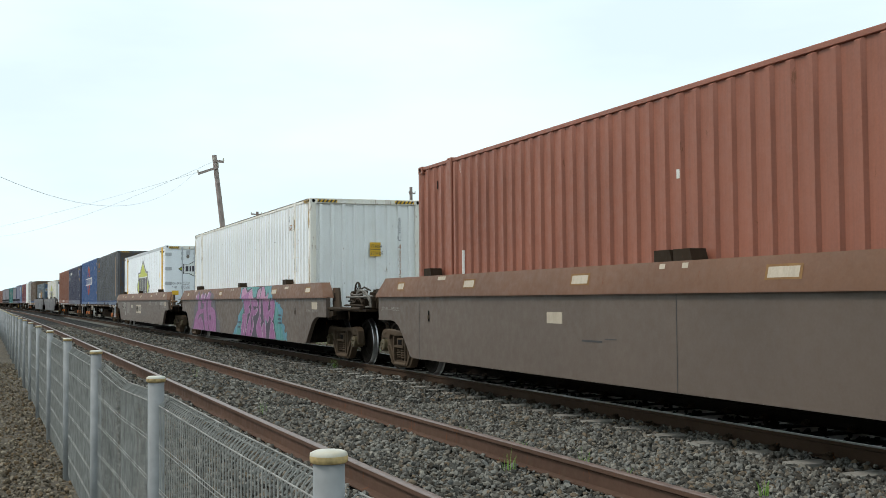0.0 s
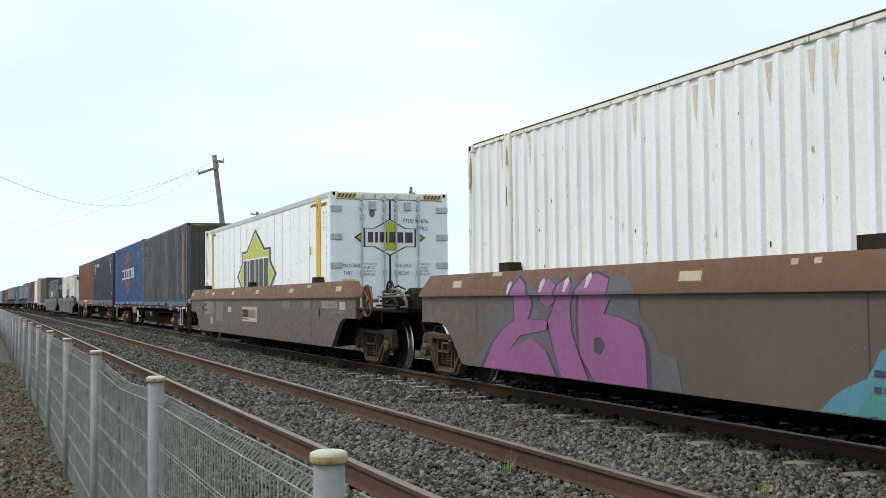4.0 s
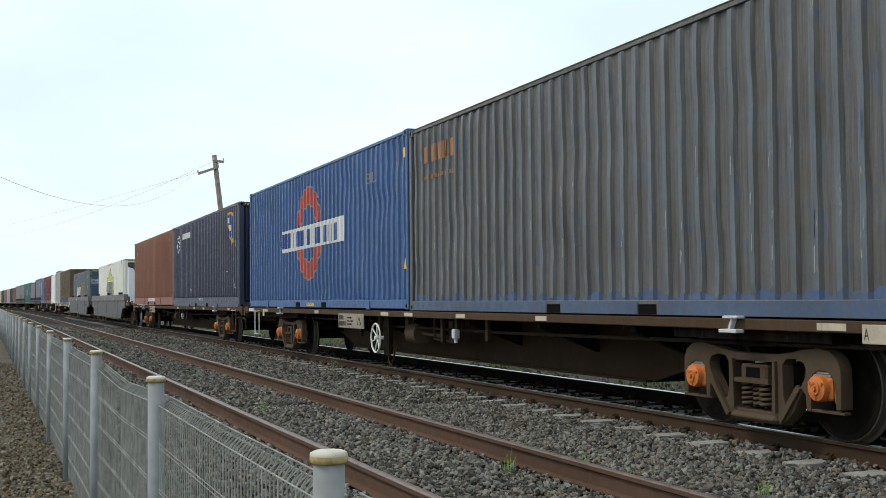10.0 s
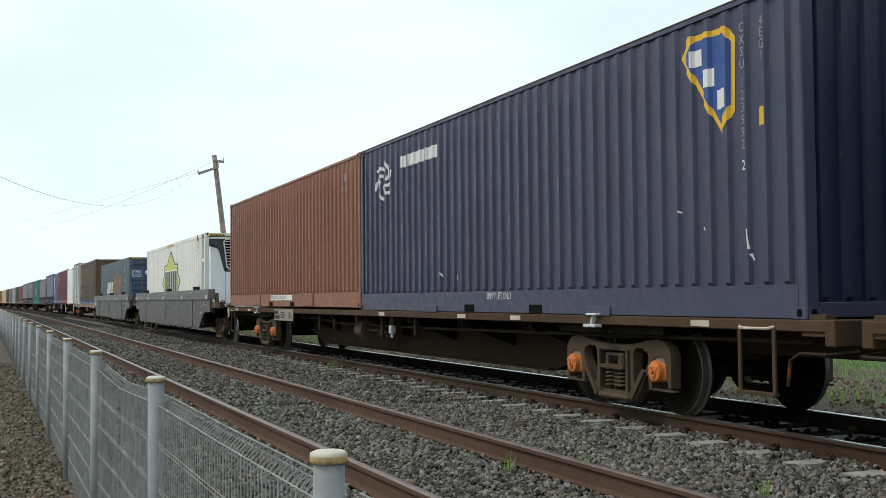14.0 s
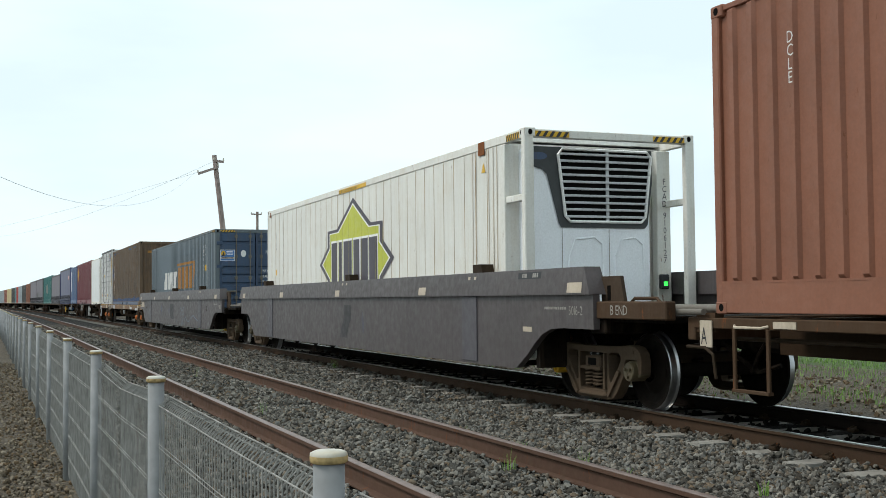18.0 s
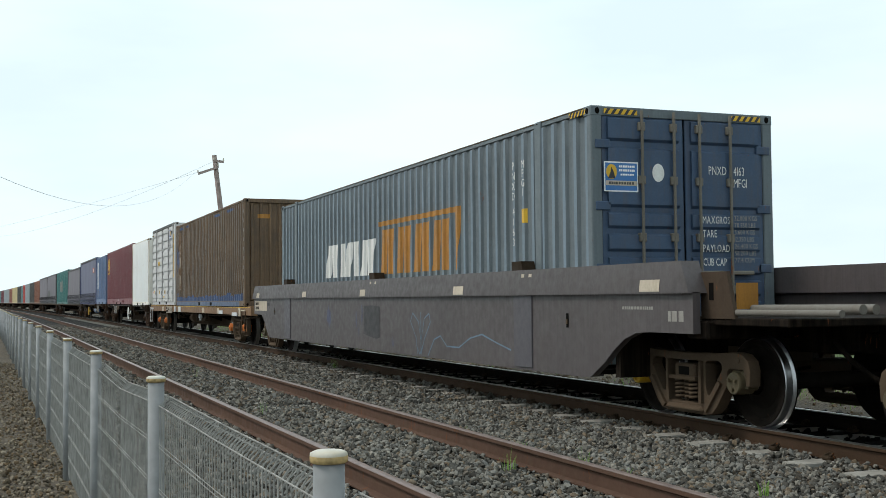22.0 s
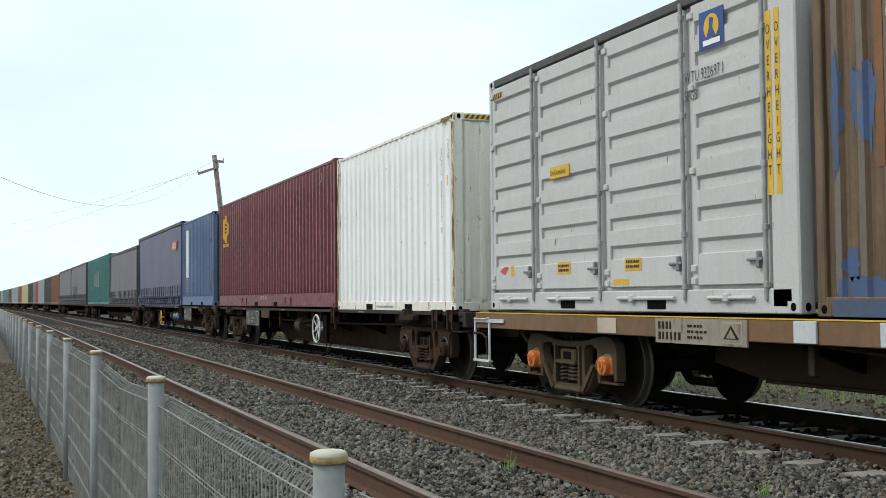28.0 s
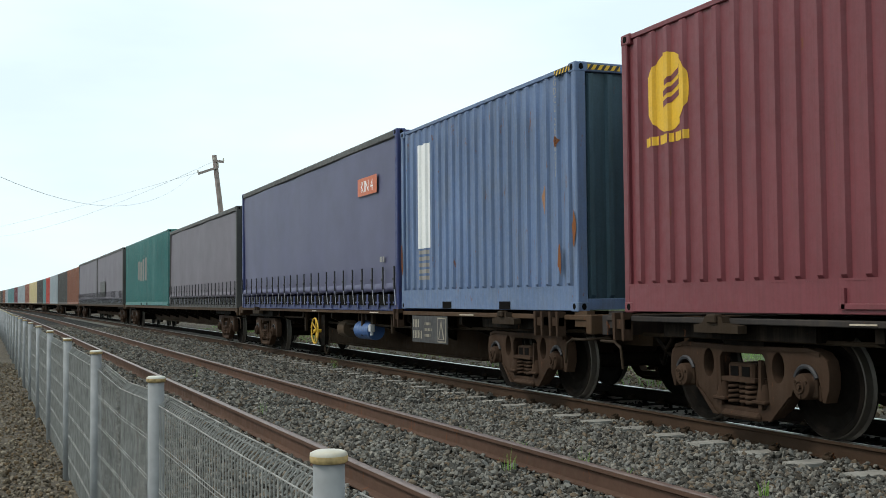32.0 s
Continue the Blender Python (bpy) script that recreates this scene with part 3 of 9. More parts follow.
STIFFENER = paint("purplish_grey_plate", (0.085, 0.078, 0.088), 0.5, 0.15, 0.0, 0.25, (0.07, 0.06, 0.06))


def well_wagon(s0, s1, look_kind, label, bogies=(True, True), gear=True, patches=(), brackets=(), kw=None, trim=0.0):
    """A skeleton well wagon with deep side walls; s0 is its front end, s1 its rear end."""
    c, hl = (s0 + s1) / 2, (s0 - s1) / 2
    w = tagged(empty("well_wagon"), label, "railway wagon", "wagons of the train")
    brown = look_kind == "brown"
    low_z = 0.29 if brown else 0.33
    side_mat, chord_mat = (WELLBROWN, WELLCHORD) if brown else (WELLGREY, WELLGREY)
    low, lip = [], []
    arch = [(0.0, 0.85), (0.62, 0.85), (0.80, 0.835), (0.98, 0.77), (1.14, 0.66), (1.30, 0.52), (1.50, low_z + 0.05), (1.56, low_z + 0.012), (1.68, low_z)]
    hf = hl - trim
    right = [(hf - dx * (1.0 if brown else 1.25), z) for dx, z in arch]
    left = [(-hl + dx, z) for dx, z in arch][::-1]
    outline = [(-hl, 1.235), (hf, 1.235)] + right + left
    for m in (-1, 1):
        y = sorted((m * 1.46, m * 1.38))
        wall = part("side_wall", Shape().prism(outline, 1, *y), side_mat, w, "deep pressed steel wagon side")
        # folded lower edge
        edge = Shape().prism([(m * 1.38, low_z), (m * 1.38, low_z + 0.04), (m * 1.20, low_z + 0.04), (m * 1.20, low_z)], 0, -hl + 1.7, hf - (1.7 if brown else 2.12))
        part("bottom_flange", edge, side_mat, wall)
        yo, yi, yt = m * 1.512, m * 1.28, m * (1.455 if brown else 1.48)
        ch = 0.36 if brown else 0.16
        ring = lambda x, xt: [(x, yo, 1.225), (x, yi, 1.225), (xt, yi, 1.53), (xt, yt, 1.53), (x, yo, 1.26)]
        a, b = ring(-hl, -hl + ch), ring(hf, hf - ch)
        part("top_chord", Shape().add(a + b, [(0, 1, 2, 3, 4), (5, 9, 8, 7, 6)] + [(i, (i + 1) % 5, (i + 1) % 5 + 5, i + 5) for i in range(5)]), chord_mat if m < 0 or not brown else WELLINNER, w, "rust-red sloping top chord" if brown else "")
        if not brown:
            for x in (5.76, -6.12) if m < 0 else ():
                part("stiffener", Shape().box(x - 0.25, x + 0.25, -1.478, -1.455, 0.36, 1.222, 0.006), STIFFENER, wall, "flat vertical stiffener plate")
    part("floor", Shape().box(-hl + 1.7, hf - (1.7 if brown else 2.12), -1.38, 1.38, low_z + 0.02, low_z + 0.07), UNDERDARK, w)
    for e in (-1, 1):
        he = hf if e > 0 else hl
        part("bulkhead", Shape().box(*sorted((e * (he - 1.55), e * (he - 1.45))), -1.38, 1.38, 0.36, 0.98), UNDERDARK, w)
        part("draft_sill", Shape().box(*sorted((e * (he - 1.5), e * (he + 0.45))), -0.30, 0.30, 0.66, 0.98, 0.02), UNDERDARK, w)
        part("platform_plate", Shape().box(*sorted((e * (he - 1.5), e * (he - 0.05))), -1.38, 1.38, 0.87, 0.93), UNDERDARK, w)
        part("end_beam", Shape().box(*sorted((e * (he - 0.25), e * (he + 0.10))), -1.37, 1.37, 0.80, 0.97, 0.02), UNDERDARK, w, "grimy end beam, shade put into its black")
        part("end_gusset", Shape().prism([(e * (he - 0.1), 0.98), (e * (he + 0.42), 0.98), (e * (he + 0.30), 1.42), (e * (he - 0.1), 1.42)], 1, -1.30, -1.26), WELLINNER, w, "slotted steel end plate")
        part("gusset_slot", Shape().box(*sorted((e * (he + 0.03), e * (he + 0.10))), -1.303, -1.257, 1.16, 1.32), HOLE, w)
    for e, on in zip((1, -1), bogies):
        if on:
            bogie(w, (hl - 0.36 if e > 0 else -hl - 0.14) if brown else (hf - 0.80 if e > 0 else -hl + 0.15), "ride", "box_disc", 0.85, caps=((-1, -1),) if (not brown and e > 0) else (), size=0.915)
            coupler(w, e * (hl + 0.42), e)
    for bx in brackets:
        g = Shape().prism([(bx - c - 0.15, 1.52), (bx - c + 0.17, 1.52), (bx - c + 0.12, 1.645), (bx - c - 0.15, 1.645)], 1, -1.42, -1.395).box(bx - c - 0.15, bx - c + 0.12, -1.40, -1.24, 1.615, 1.645).prism([(bx - c + 0.10, 1.52), (bx - c + 0.17, 1.52), (bx - c + 0.12, 1.64), (bx - c + 0.10, 1.64)], 1, -1.40, -1.24)
        part("container_guide", g, GEARBROWN, w, "dark steel container guide")
    for bx, ww, zz in patches:
        PATCHES.append((w, bx - c, ww, zz))
    if not brown:
        for m in (-1, 1):
            for k, (dy, dz) in enumerate(((1.26, 1.045), (1.05, 1.075), (0.92, 1.075))):
                pipe = Shape().cyl((hf + (0.0 if k == 0 else 0.35), m * dy, dz), (hf + 1.75, m * dy, dz + 0.005), 0.030 if k == 0 else 0.042, 12)
                part("pipe", pipe, PIPEGREY, w, "long pale grey pipe on the platform")
            loop = Shape().tube([(hf + 0.35, m * 1.2, 0.95), (hf + 0.35, m * 1.2, 1.14), (hf + 0.42, m * 1.2, 1.18), (hf + 0.85, m * 1.2, 1.18), (hf + 0.92, m * 1.2, 1.14), (hf + 0.92, m * 1.2, 0.95)], 0.018, 6)
            if s0 > -130:
                part("grab_rail", loop, DECKBROWN, w)
        part("platform", Shape().box(hf - 0.1, hf + 1.15, -1.3, 1.3, 0.93, 1.0, 0.01), UNDERDARK, w)
        if s0 > -130:
            beam = part("side_beam", Shape().box(hf - 0.05, hf + 1.35, -1.42, -1.30, 0.965, 1.15, 0.012), DECKBROWN, w, "grimy brown end beam with stencilled writing")
            END_BEAMS.append((beam, hf))
    if gear and brown:
        e = hl + 0.30
        tank = Shape().cyl((e + 0.30, -0.62, 1.22), (e + 0.30, 0.15, 1.22), 0.17, 20)
        for q0, q1 in ((0, 1), (1, 2), (2, 3)):
            r0, r1 = (0.17, 0.145, 0.09, 0.02)[q0], (0.17, 0.145, 0.09, 0.02)[q1]
            tank.cyl((e + 0.30, -0.62 - (0, 0.055, 0.09, 0.105)[q0], 1.22), (e + 0.30, -0.62 - (0, 0.055, 0.09, 0.105)[q1], 1.22), r0, 20, r1, False)
        part("air_tank", tank, GEARBROWN, w, "grimy domed brake air reservoir")
        part("end_platform", Shape().box(e - 0.55, e + 1.25, -1.15, 1.15, 0.97, 1.01), GEARBROWN, w)
        part("side_pipe", Shape().tube([(hl - 0.05, -1.40, 1.02), (e + 1.1, -1.40, 1.02), (e + 1.75, -1.40, 1.03)], 0.032, 8).cyl((e + 0.55, -1.40, 1.02), (e + 0.62, -1.40, 1.02), 0.042, 8), GEARBROWN, w, "long horizontal brake pipe")
        part("pipe_bracket", Shape().prism([(hl + 0.02, 0.84), (hl + 0.30, 0.90), (hl + 0.30, 0.97), (hl + 0.02, 0.97)], 1, -1.40, -1.34), GEARBROWN, w)
        for k, pts in enumerate((((e - 0.12, -1.02, 1.30), (e + 0.30, -1.05, 1.27), (e + 0.75, -1.05, 1.29)), ((e - 0.10, -1.06, 1.16), (e + 0.25, -1.10, 1.17), (e + 0.42, -1.12, 1.15)),
                                 ((e + 0.20, -1.0, 1.30), (e + 0.28, -1.0, 1.36), (e + 0.55, -1.0, 1.37), (e + 0.66, -1.0, 1.30), (e + 0.74, -0.95, 1.26)),
                                 ((e + 0.30, -1.15, 1.12), (e + 0.62, -1.15, 1.14), (e + 0.82, -1.18, 1.20), (e + 1.0, -1.18, 1.20), (e + 1.12, -1.18, 1.12), (e + 1.14, -1.18, 1.03)),
                                 ((e + 1.02, -1.1, 1.22), (e + 1.22, -1.1, 1.22), (e + 1.36, -1.1, 1.15), (e + 1.34, -1.1, 1.06), (e + 1.1, -1.1, 1.05)),
                                 ((e + 0.35, -1.2, 0.96), (e + 0.40, -1.2, 0.88), (e + 0.38, -1.2, 0.78)),
                                 ((e - 0.05, -1.12, 1.24), (e + 0.5, -1.14, 1.235), (e + 1.05, -1.14, 1.24), (e + 1.5, -1.1, 1.25)), ((e + 0.1, -1.2, 1.08), (e + 0.7, -1.2, 1.085), (e + 1.3, -1.2, 1.08)),
                                 ((e + 0.62, -1.12, 1.30), (e + 0.9, -1.14, 1.36), (e + 1.2, -1.14, 1.33), (e + 1.42, -1.12, 1.20), (e + 1.46, -1.12, 1.05)), ((e + 0.1, -0.9, 1.38), (e + 0.45, -0.92, 1.42), (e + 0.8, -0.92, 1.36)))):
            part("air_pipe", Shape().tube(pts, (0.018, 0.018, 0.016, 0.02, 0.02, 0.014, 0.016, 0.018, 0.017, 0.015)[k], 7), GEARBROWN if k % 2 else PIPEGREY, w)
        for x, y, ww, hh in ((e - 0.02, -0.95, 0.08, 0.34), (e + 0.10, -0.95, 0.06, 0.28), (e + 0.30, -1.0, 0.07, 0.26), (e + 0.85, -0.85, 0.10, 0.26), (e + 1.0, -0.9, 0.07, 0.32), (e + 0.72, -0.95, 0.05, 0.22), (e + 1.18, -0.95, 0.08, 0.24), (e + 1.34, -0.9, 0.05, 0.30), (e + 0.52, -1.05, 0.045, 0.17)):
            v = Shape().box(x - ww, x + ww, y - 0.08, y + 0.10, 1.01, 1.01 + hh, 0.02).cyl((x, y - 0.10, 1.01 + hh * 0.6), (x, y + 0.02, 1.01 + hh * 0.6), ww * 0.7, 10)
            part("brake_valve", v.cyl((x, y, 1.01 + hh), (x, y, 1.05 + hh), 0.025, 6), GEARBROWN, w)
        part("diagonal_strut", Shape().tube([(e + 0.80, -0.70, 0.98), (e + 1.15, -0.68, 0.62)], 0.03, 6), GEARBROWN, w)
        part("cushion_box", Shape().box(e + 0.70, e + 1.35, -0.60, 0.10, 0.60, 0.95, 0.02).box(e + 0.95, e + 1.05, -0.62, -0.59, 0.72, 0.84), UNDERDARK, w)
        part("draw_tube", Shape().cyl((e + 0.5, 0.0, 0.45), (e + 1.9, 0.0, 0.45), 0.11, 12), UNDERDARK, w)
        hand_wheel(w, e - 0.16, -0.86, 1.33, 0.19, GEARBROWN)
        if kw:
            hand_wheel(w, hl + 0.55, -1.42, 1.17, 0.27, DECKORANGE, label="rusty yellow brake hand wheel")
    if kw:
        r = -hl
        st = Shape()
        for x in (r - 1.60, r - 1.16):
            st.box(x - 0.026, x + 0.026, -1.37, -1.30, 0.30, 1.10, 0.008)
        part("ladder_frame", st.box(r - 1.63, r - 1.13, -1.40, -1.20, 0.27, 0.31, 0.006), DECKBROWN, w, "rusty hanging step frame")
        part("end_beam", Shape().box(r - 1.60, r + 0.02, -1.30, 1.30, 0.99, 1.13, 0.01), DECKBROWN, w, "red-brown rear platform beam")
        part("grab_rail", Shape().tube([(r - 1.50, -1.33, 1.10), (r - 1.50, -1.33, 1.20), (r - 1.46, -1.33, 1.23), (r - 1.24, -1.33, 1.23), (r - 1.20, -1.33, 1.20), (r - 1.20, -1.33, 1.10)], 0.016, 7), CREAMPLATE, w, "pale grab rail")
        part("red_box", Shape().box(r - 1.55, r - 1.15, -0.65, -0.3, 0.74, 0.96, 0.02), REDPAINT, w, "red painted fitting")
        part("uncoupling_rod", Shape().tube([(r - 1.05, -1.25, 0.98), (r - 0.98, -1.25, 0.70), (r - 0.75, -1.20, 0.45)], 0.018, 6), GEARBROWN, w)
    on_train(w, c)
    return w, c, hl


DECKDARK = paint("dark_brown_grey_deck_steel", (0.0384, 0.0336, 0.032), 0.7, 0.25, 0.25, 0.4)
GRUBPLATE = paint("grubby_cream_data_plate", (0.30, 0.255, 0.205), 0.65, 0.2, 0.8, 0.8, (0.13, 0.10, 0.08), (0.12, 0.085, 0.065))
STENCIL = paint("dull_cream_stencil", (0.33, 0.29, 0.23), 0.6, 0.15, 0.0, 0.6, (0.12, 0.10, 0.08))
DARKPLATE = paint("dark_grey_data_plate", (0.045, 0.043, 0.043), 0.55, 0.15, 0.0, 0.3)
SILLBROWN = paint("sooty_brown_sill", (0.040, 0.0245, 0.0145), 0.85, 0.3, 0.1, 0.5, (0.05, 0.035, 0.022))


def flat_wagon(s0, s1, b0, b1, mat, label, boxes="box_brown", kind="cast", sill=0.105, belly_z=0.34, reflect=(), plate=None, plate_mat=None, wheel=None, steps=(), detail=True, locks=(), stands=(), step_at=(0.42, 0.42)):
    """A container flat wagon with a fish-bellied centre sill; s0 front end, s1 rear end, b0 and b1 its bogies."""
    c = (s0 + s1) / 2
    hl = (s0 - s1) / 2
    w = tagged(empty("flat_wagon"), label, "railway wagon", "wagons of the train")
    f0, f1 = b0 - c, b1 - c
    for m in (-1, 1):
        y = sorted((m * 1.22, m * 1.14))
        s = Shape().box(-hl + 0.1, hl - 0.1, y[0], y[1], 1.0 - sill, 0.995, 0.008)
        s.box(-hl + 0.1, hl - 0.1, *sorted((m * 1.14, m * 1.02)), 0.975, 0.995)
        part("side_sill", s, mat, w)
    belly = [(hl - 0.2, 0.98), (hl - 0.2, 0.62), (f0 - 1.3, 0.60), (f0 - 2.9, belly_z), (f1 + 2.9, belly_z), (f1 + 1.3, 0.60), (-hl + 0.2, 0.62), (-hl + 0.2, 0.98)]
    cs = Shape().prism(belly, 1, -0.30, -0.16).prism(belly, 1, 0.16, 0.30)
    cs.box(f1 + 2.9, f0 - 2.9, -0.38, 0.38, belly_z, belly_z + 0.03)
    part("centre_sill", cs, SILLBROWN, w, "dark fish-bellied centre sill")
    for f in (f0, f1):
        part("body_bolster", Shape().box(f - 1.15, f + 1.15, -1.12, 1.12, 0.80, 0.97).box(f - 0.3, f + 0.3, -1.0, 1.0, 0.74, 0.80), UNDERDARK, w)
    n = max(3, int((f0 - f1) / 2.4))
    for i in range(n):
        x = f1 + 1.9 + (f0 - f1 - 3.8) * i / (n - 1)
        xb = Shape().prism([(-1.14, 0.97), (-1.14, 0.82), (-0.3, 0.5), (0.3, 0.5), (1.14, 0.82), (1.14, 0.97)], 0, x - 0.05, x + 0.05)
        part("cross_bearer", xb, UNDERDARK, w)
    for e in (-1, 1):
        hs = Shape().box(*sorted((e * hl, e * (hl - 0.12))), -1.22, 1.22, 0.78, 1.0, 0.01)
        hs.box(*sorted((e * (hl - 0.12), e * (hl - 0.42))), -1.2, -1.1, 0.86, 1.04).box(*sorted((e * (hl - 0.12), e * (hl - 0.42))), 1.1, 1.2, 0.86, 1.04)
        part("headstock", hs, mat, w)
        coupler(w, e * (hl - 0.1), e)
        so = step_at[0] if e > 0 else step_at[1]
        xa, xb = hl - so, hl - so - 0.48
        bright = e in steps
        st = Shape()
        for x in (xa, xb):
            st.box(*sorted((e * x - 0.022, e * x + 0.022)), -1.245, -1.222, 0.36, 0.90, 0.004)
        st.box(*sorted((e * (xa + 0.022), e * (xb - 0.022))), -1.26, -1.20, 0.335, 0.365, 0.004)
        if detail and kind != "plate":
            part("step", st, BRIGHTFRAME if bright else DECKBROWN, w, "looped shunter's step")
            part("grab_rail", Shape().tube([(e * xa, -1.23, 0.93), (e * (xa - 0.05), -1.27, 0.915), (e * (xb + 0.05), -1.27, 0.915), (e * xb, -1.23, 0.93)], 0.013, 6), CREAMPLATE, w, "pale grab rail")
    bogie(w, f0, kind, boxes)
    bogie(w, f1, kind, boxes)
    for x, ww in reflect:
        part("reflector", Shape().box(x - c - ww / 2, x - c + ww / 2, -1.228, -1.221, 1.0 - sill + 0.018, 0.972), CREAMPLATE, w, "pale reflector plate")
    if detail:
        g = Shape().cyl((-1.0, -0.85, 0.62), (-0.55, -0.85, 0.62), 0.17, 18).cyl((-0.55, -0.85, 0.62), (0.5, -0.85, 0.60), 0.028, 8).box(-1.15, -1.0, -0.95, -0.7, 0.5, 0.95)
        g.tube([(0.1, -0.9, 0.95), (0.1, -0.9, 0.55), (0.5, -0.7, 0.52)], 0.02).box(0.45, 0.62, -0.8, -0.6, 0.5, 0.85)
        part("brake_cylinder", g, BOGIEMAT, w, "grimy brake cylinder")
        v = Shape().box(1.36, 1.47, -1.12, -1.02, 0.60, 0.74, 0.015).cyl((1.415, -1.07, 0.54), (1.415, -1.07, 0.60), 0.03, 8)
        valve = part("brake_valve", v, BRIGHTFRAME, w, "silver brake valve")
        part("valve_bracket", Shape().box(1.39, 1.50, -1.08, -1.02, 0.74, 0.98), GEARBROWN, valve)
    if detail:
        for e in (-1, 1):
            rod = Shape().tube([(e * (hl + 0.02), -1.0, 0.74), (e * (hl - 0.05), -1.26, 0.72), (e * (hl - 0.35), -1.27, 0.72), (e * (hl - 0.48), -1.27, 0.66), (e * (hl - 0.52), -1.27, 0.44)], 0.016, 6)
            part("uncoupling_rod", rod, GEARBROWN, w, "bent uncoupling lever")
        for x in locks:
            k = Shape().prism([(x - c - 0.34, 0.86), (x - c + 0.34, 0.86), (x - c + 0.34, 0.93), (x - c + 0.12, 0.95), (x - c + 0.10, 1.01), (x - c - 0.16, 1.01), (x - c - 0.20, 0.95), (x - c - 0.34, 0.93)], 1, -1.30, -1.20)
            k.box(x - c - 0.10, x - c + 0.04, -1.33, -1.24, 0.95, 1.03, 0.01)
            if kind == "cast":
                q = x - c
                k = Shape().box(q - 0.16, q + 0.10, -1.30, -1.20, 0.865, 0.90, 0.006).prism([(q - 0.06, 0.90), (q - 0.03, 0.90), (q + 0.02, 1.0), (q - 0.01, 1.0)], 1, -1.27, -1.22).box(q - 0.10, q + 0.12, -1.30, -1.20, 0.995, 1.02, 0.006)
            part("twist_lock", k, BRIGHTFRAME if kind == "cast" else GEARBROWN, w, "silver twist-lock handle bracket" if kind == "cast" else "cast twist-lock bracket")
        for x in stands:
            k = Shape()
            for dx in (-0.09, 0.09):
                k.prism([(x - c + dx - 0.02, 0.74), (x - c + dx + 0.02, 0.74), (x - c + dx + 0.02, 1.03), (x - c + dx - 0.04, 1.03)], 1, -1.31, -1.20)
            part("end_stop", k.box(x - c - 0.11, x - c + 0.11, -1.29, -1.22, 0.86, 0.96), BOGIEBROWN, w, "rusty container end stop")
        for i, x in enumerate((-3.2, -2.1, 0.9, 2.6)):
            part("pipe_hanger", Shape().box(x - 0.04, x + 0.04, -1.10, -1.04, 0.52 + 0.08 * (i % 2), 0.98, 0.008), GEARBROWN, w)
        part("brake_pipe", Shape().tube([(-hl + 0.5, -1.0, 0.80), (-3.5, -1.0, 0.80), (-2.4, -0.95, 0.72), (3.0, -0.95, 0.72), (hl - 0.5, -1.0, 0.80)], 0.022, 6), GEARBROWN, w)
    if wheel:
        hw = hand_wheel(w, wheel[0] - c, -1.24, wheel[1], wheel[2], wheel[3])
        part("wheel_bracket", Shape().box(wheel[0] - c - 0.02 + 0.1, wheel[0] - c + 0.34, -1.12, -1.04, wheel[1] - 0.28, 0.88), UNDERDARK, w)
        chain = Shape().tube([(wheel[0] - c + 0.15 + 0.05 * i, -1.1 + 0.008 * (-1) ** i, wheel[1] - 0.12 - 0.34 * math.sin(math.pi * i / 10)) for i in range(11)], 0.014, 5)
        part("chain", chain, GEARBROWN, w, "hanging brake chain")
    if plate:
        x0, x1, z0, z1 = plate
        p = part("number_plate", Shape().box(x0 - c, x1 - c, -1.236, -1.222, z0, z1), plate_mat or (DARKPLATE if kind == "plate" else CREAMPLATE), w, "grubby cream data plate with dark writing" if plate_mat else "dark grey data plate" if kind == "plate" else "grubby cream data plate")
        ink, L = STENCIL if kind == "plate" else GEARBROWN, x1 - x0
        for k, (fa, fb, n) in enumerate(((0.04, 0.22, 4), (0.04, 0.32, 6))):
            za = z0 + (z1 - z0) * (0.56 if k == 0 else 0.14)
            bars(p, ink, x0 - c + L * fa, x0 - c + L * fb, za, za + (z1 - z0) * 0.30, -1.242, n, 0.5)
        for k in range(3):
            za = z0 + (z1 - z0) * (0.22 + 0.22 * k)
            bars(p, ink, x0 - c + L * 0.38, x0 - c + L * (0.56 + 0.05 * (k % 2)), za, za + (z1 - z0) * 0.10, -1.242, 5, 0.6)
        xa, xb, za, zb = x0 - c + L * 0.74, x0 - c + L * 0.96, z0 + 0.02, z1 - 0.02
        pn = part("panel", Shape().box(xa, xb, -1.241, -1.236, za, zb), STENCIL, p, "square panel with a triangle mark")
        fld = part("panel_field", Shape().box(xa + 0.02, xb - 0.02, -1.244, -1.241, za + 0.02, zb - 0.02), DARKPLATE if kind == "plate" else GRUBPLATE, p)
        xm = (xa + xb) / 2
        for r, mt, d in ((1.0, STENCIL if kind == "plate" else GEARBROWN, 1.247), (0.62, DARKPLATE if kind == "plate" else GRUBPLATE, 1.250)):
            part("triangle", Shape().prism([(xm - 0.36 * (xb - xa) * r, za + 0.045 + 0.02 * (1 - r)), (xm + 0.36 * (xb - xa) * r, za + 0.045 + 0.02 * (1 - r)), (xm, za + 0.045 + (zb - za - 0.08) * (0.3 + 0.7 * r))], 1, -d, -d + 0.003), mt, p)
    on_train(w, c)
    return w, c


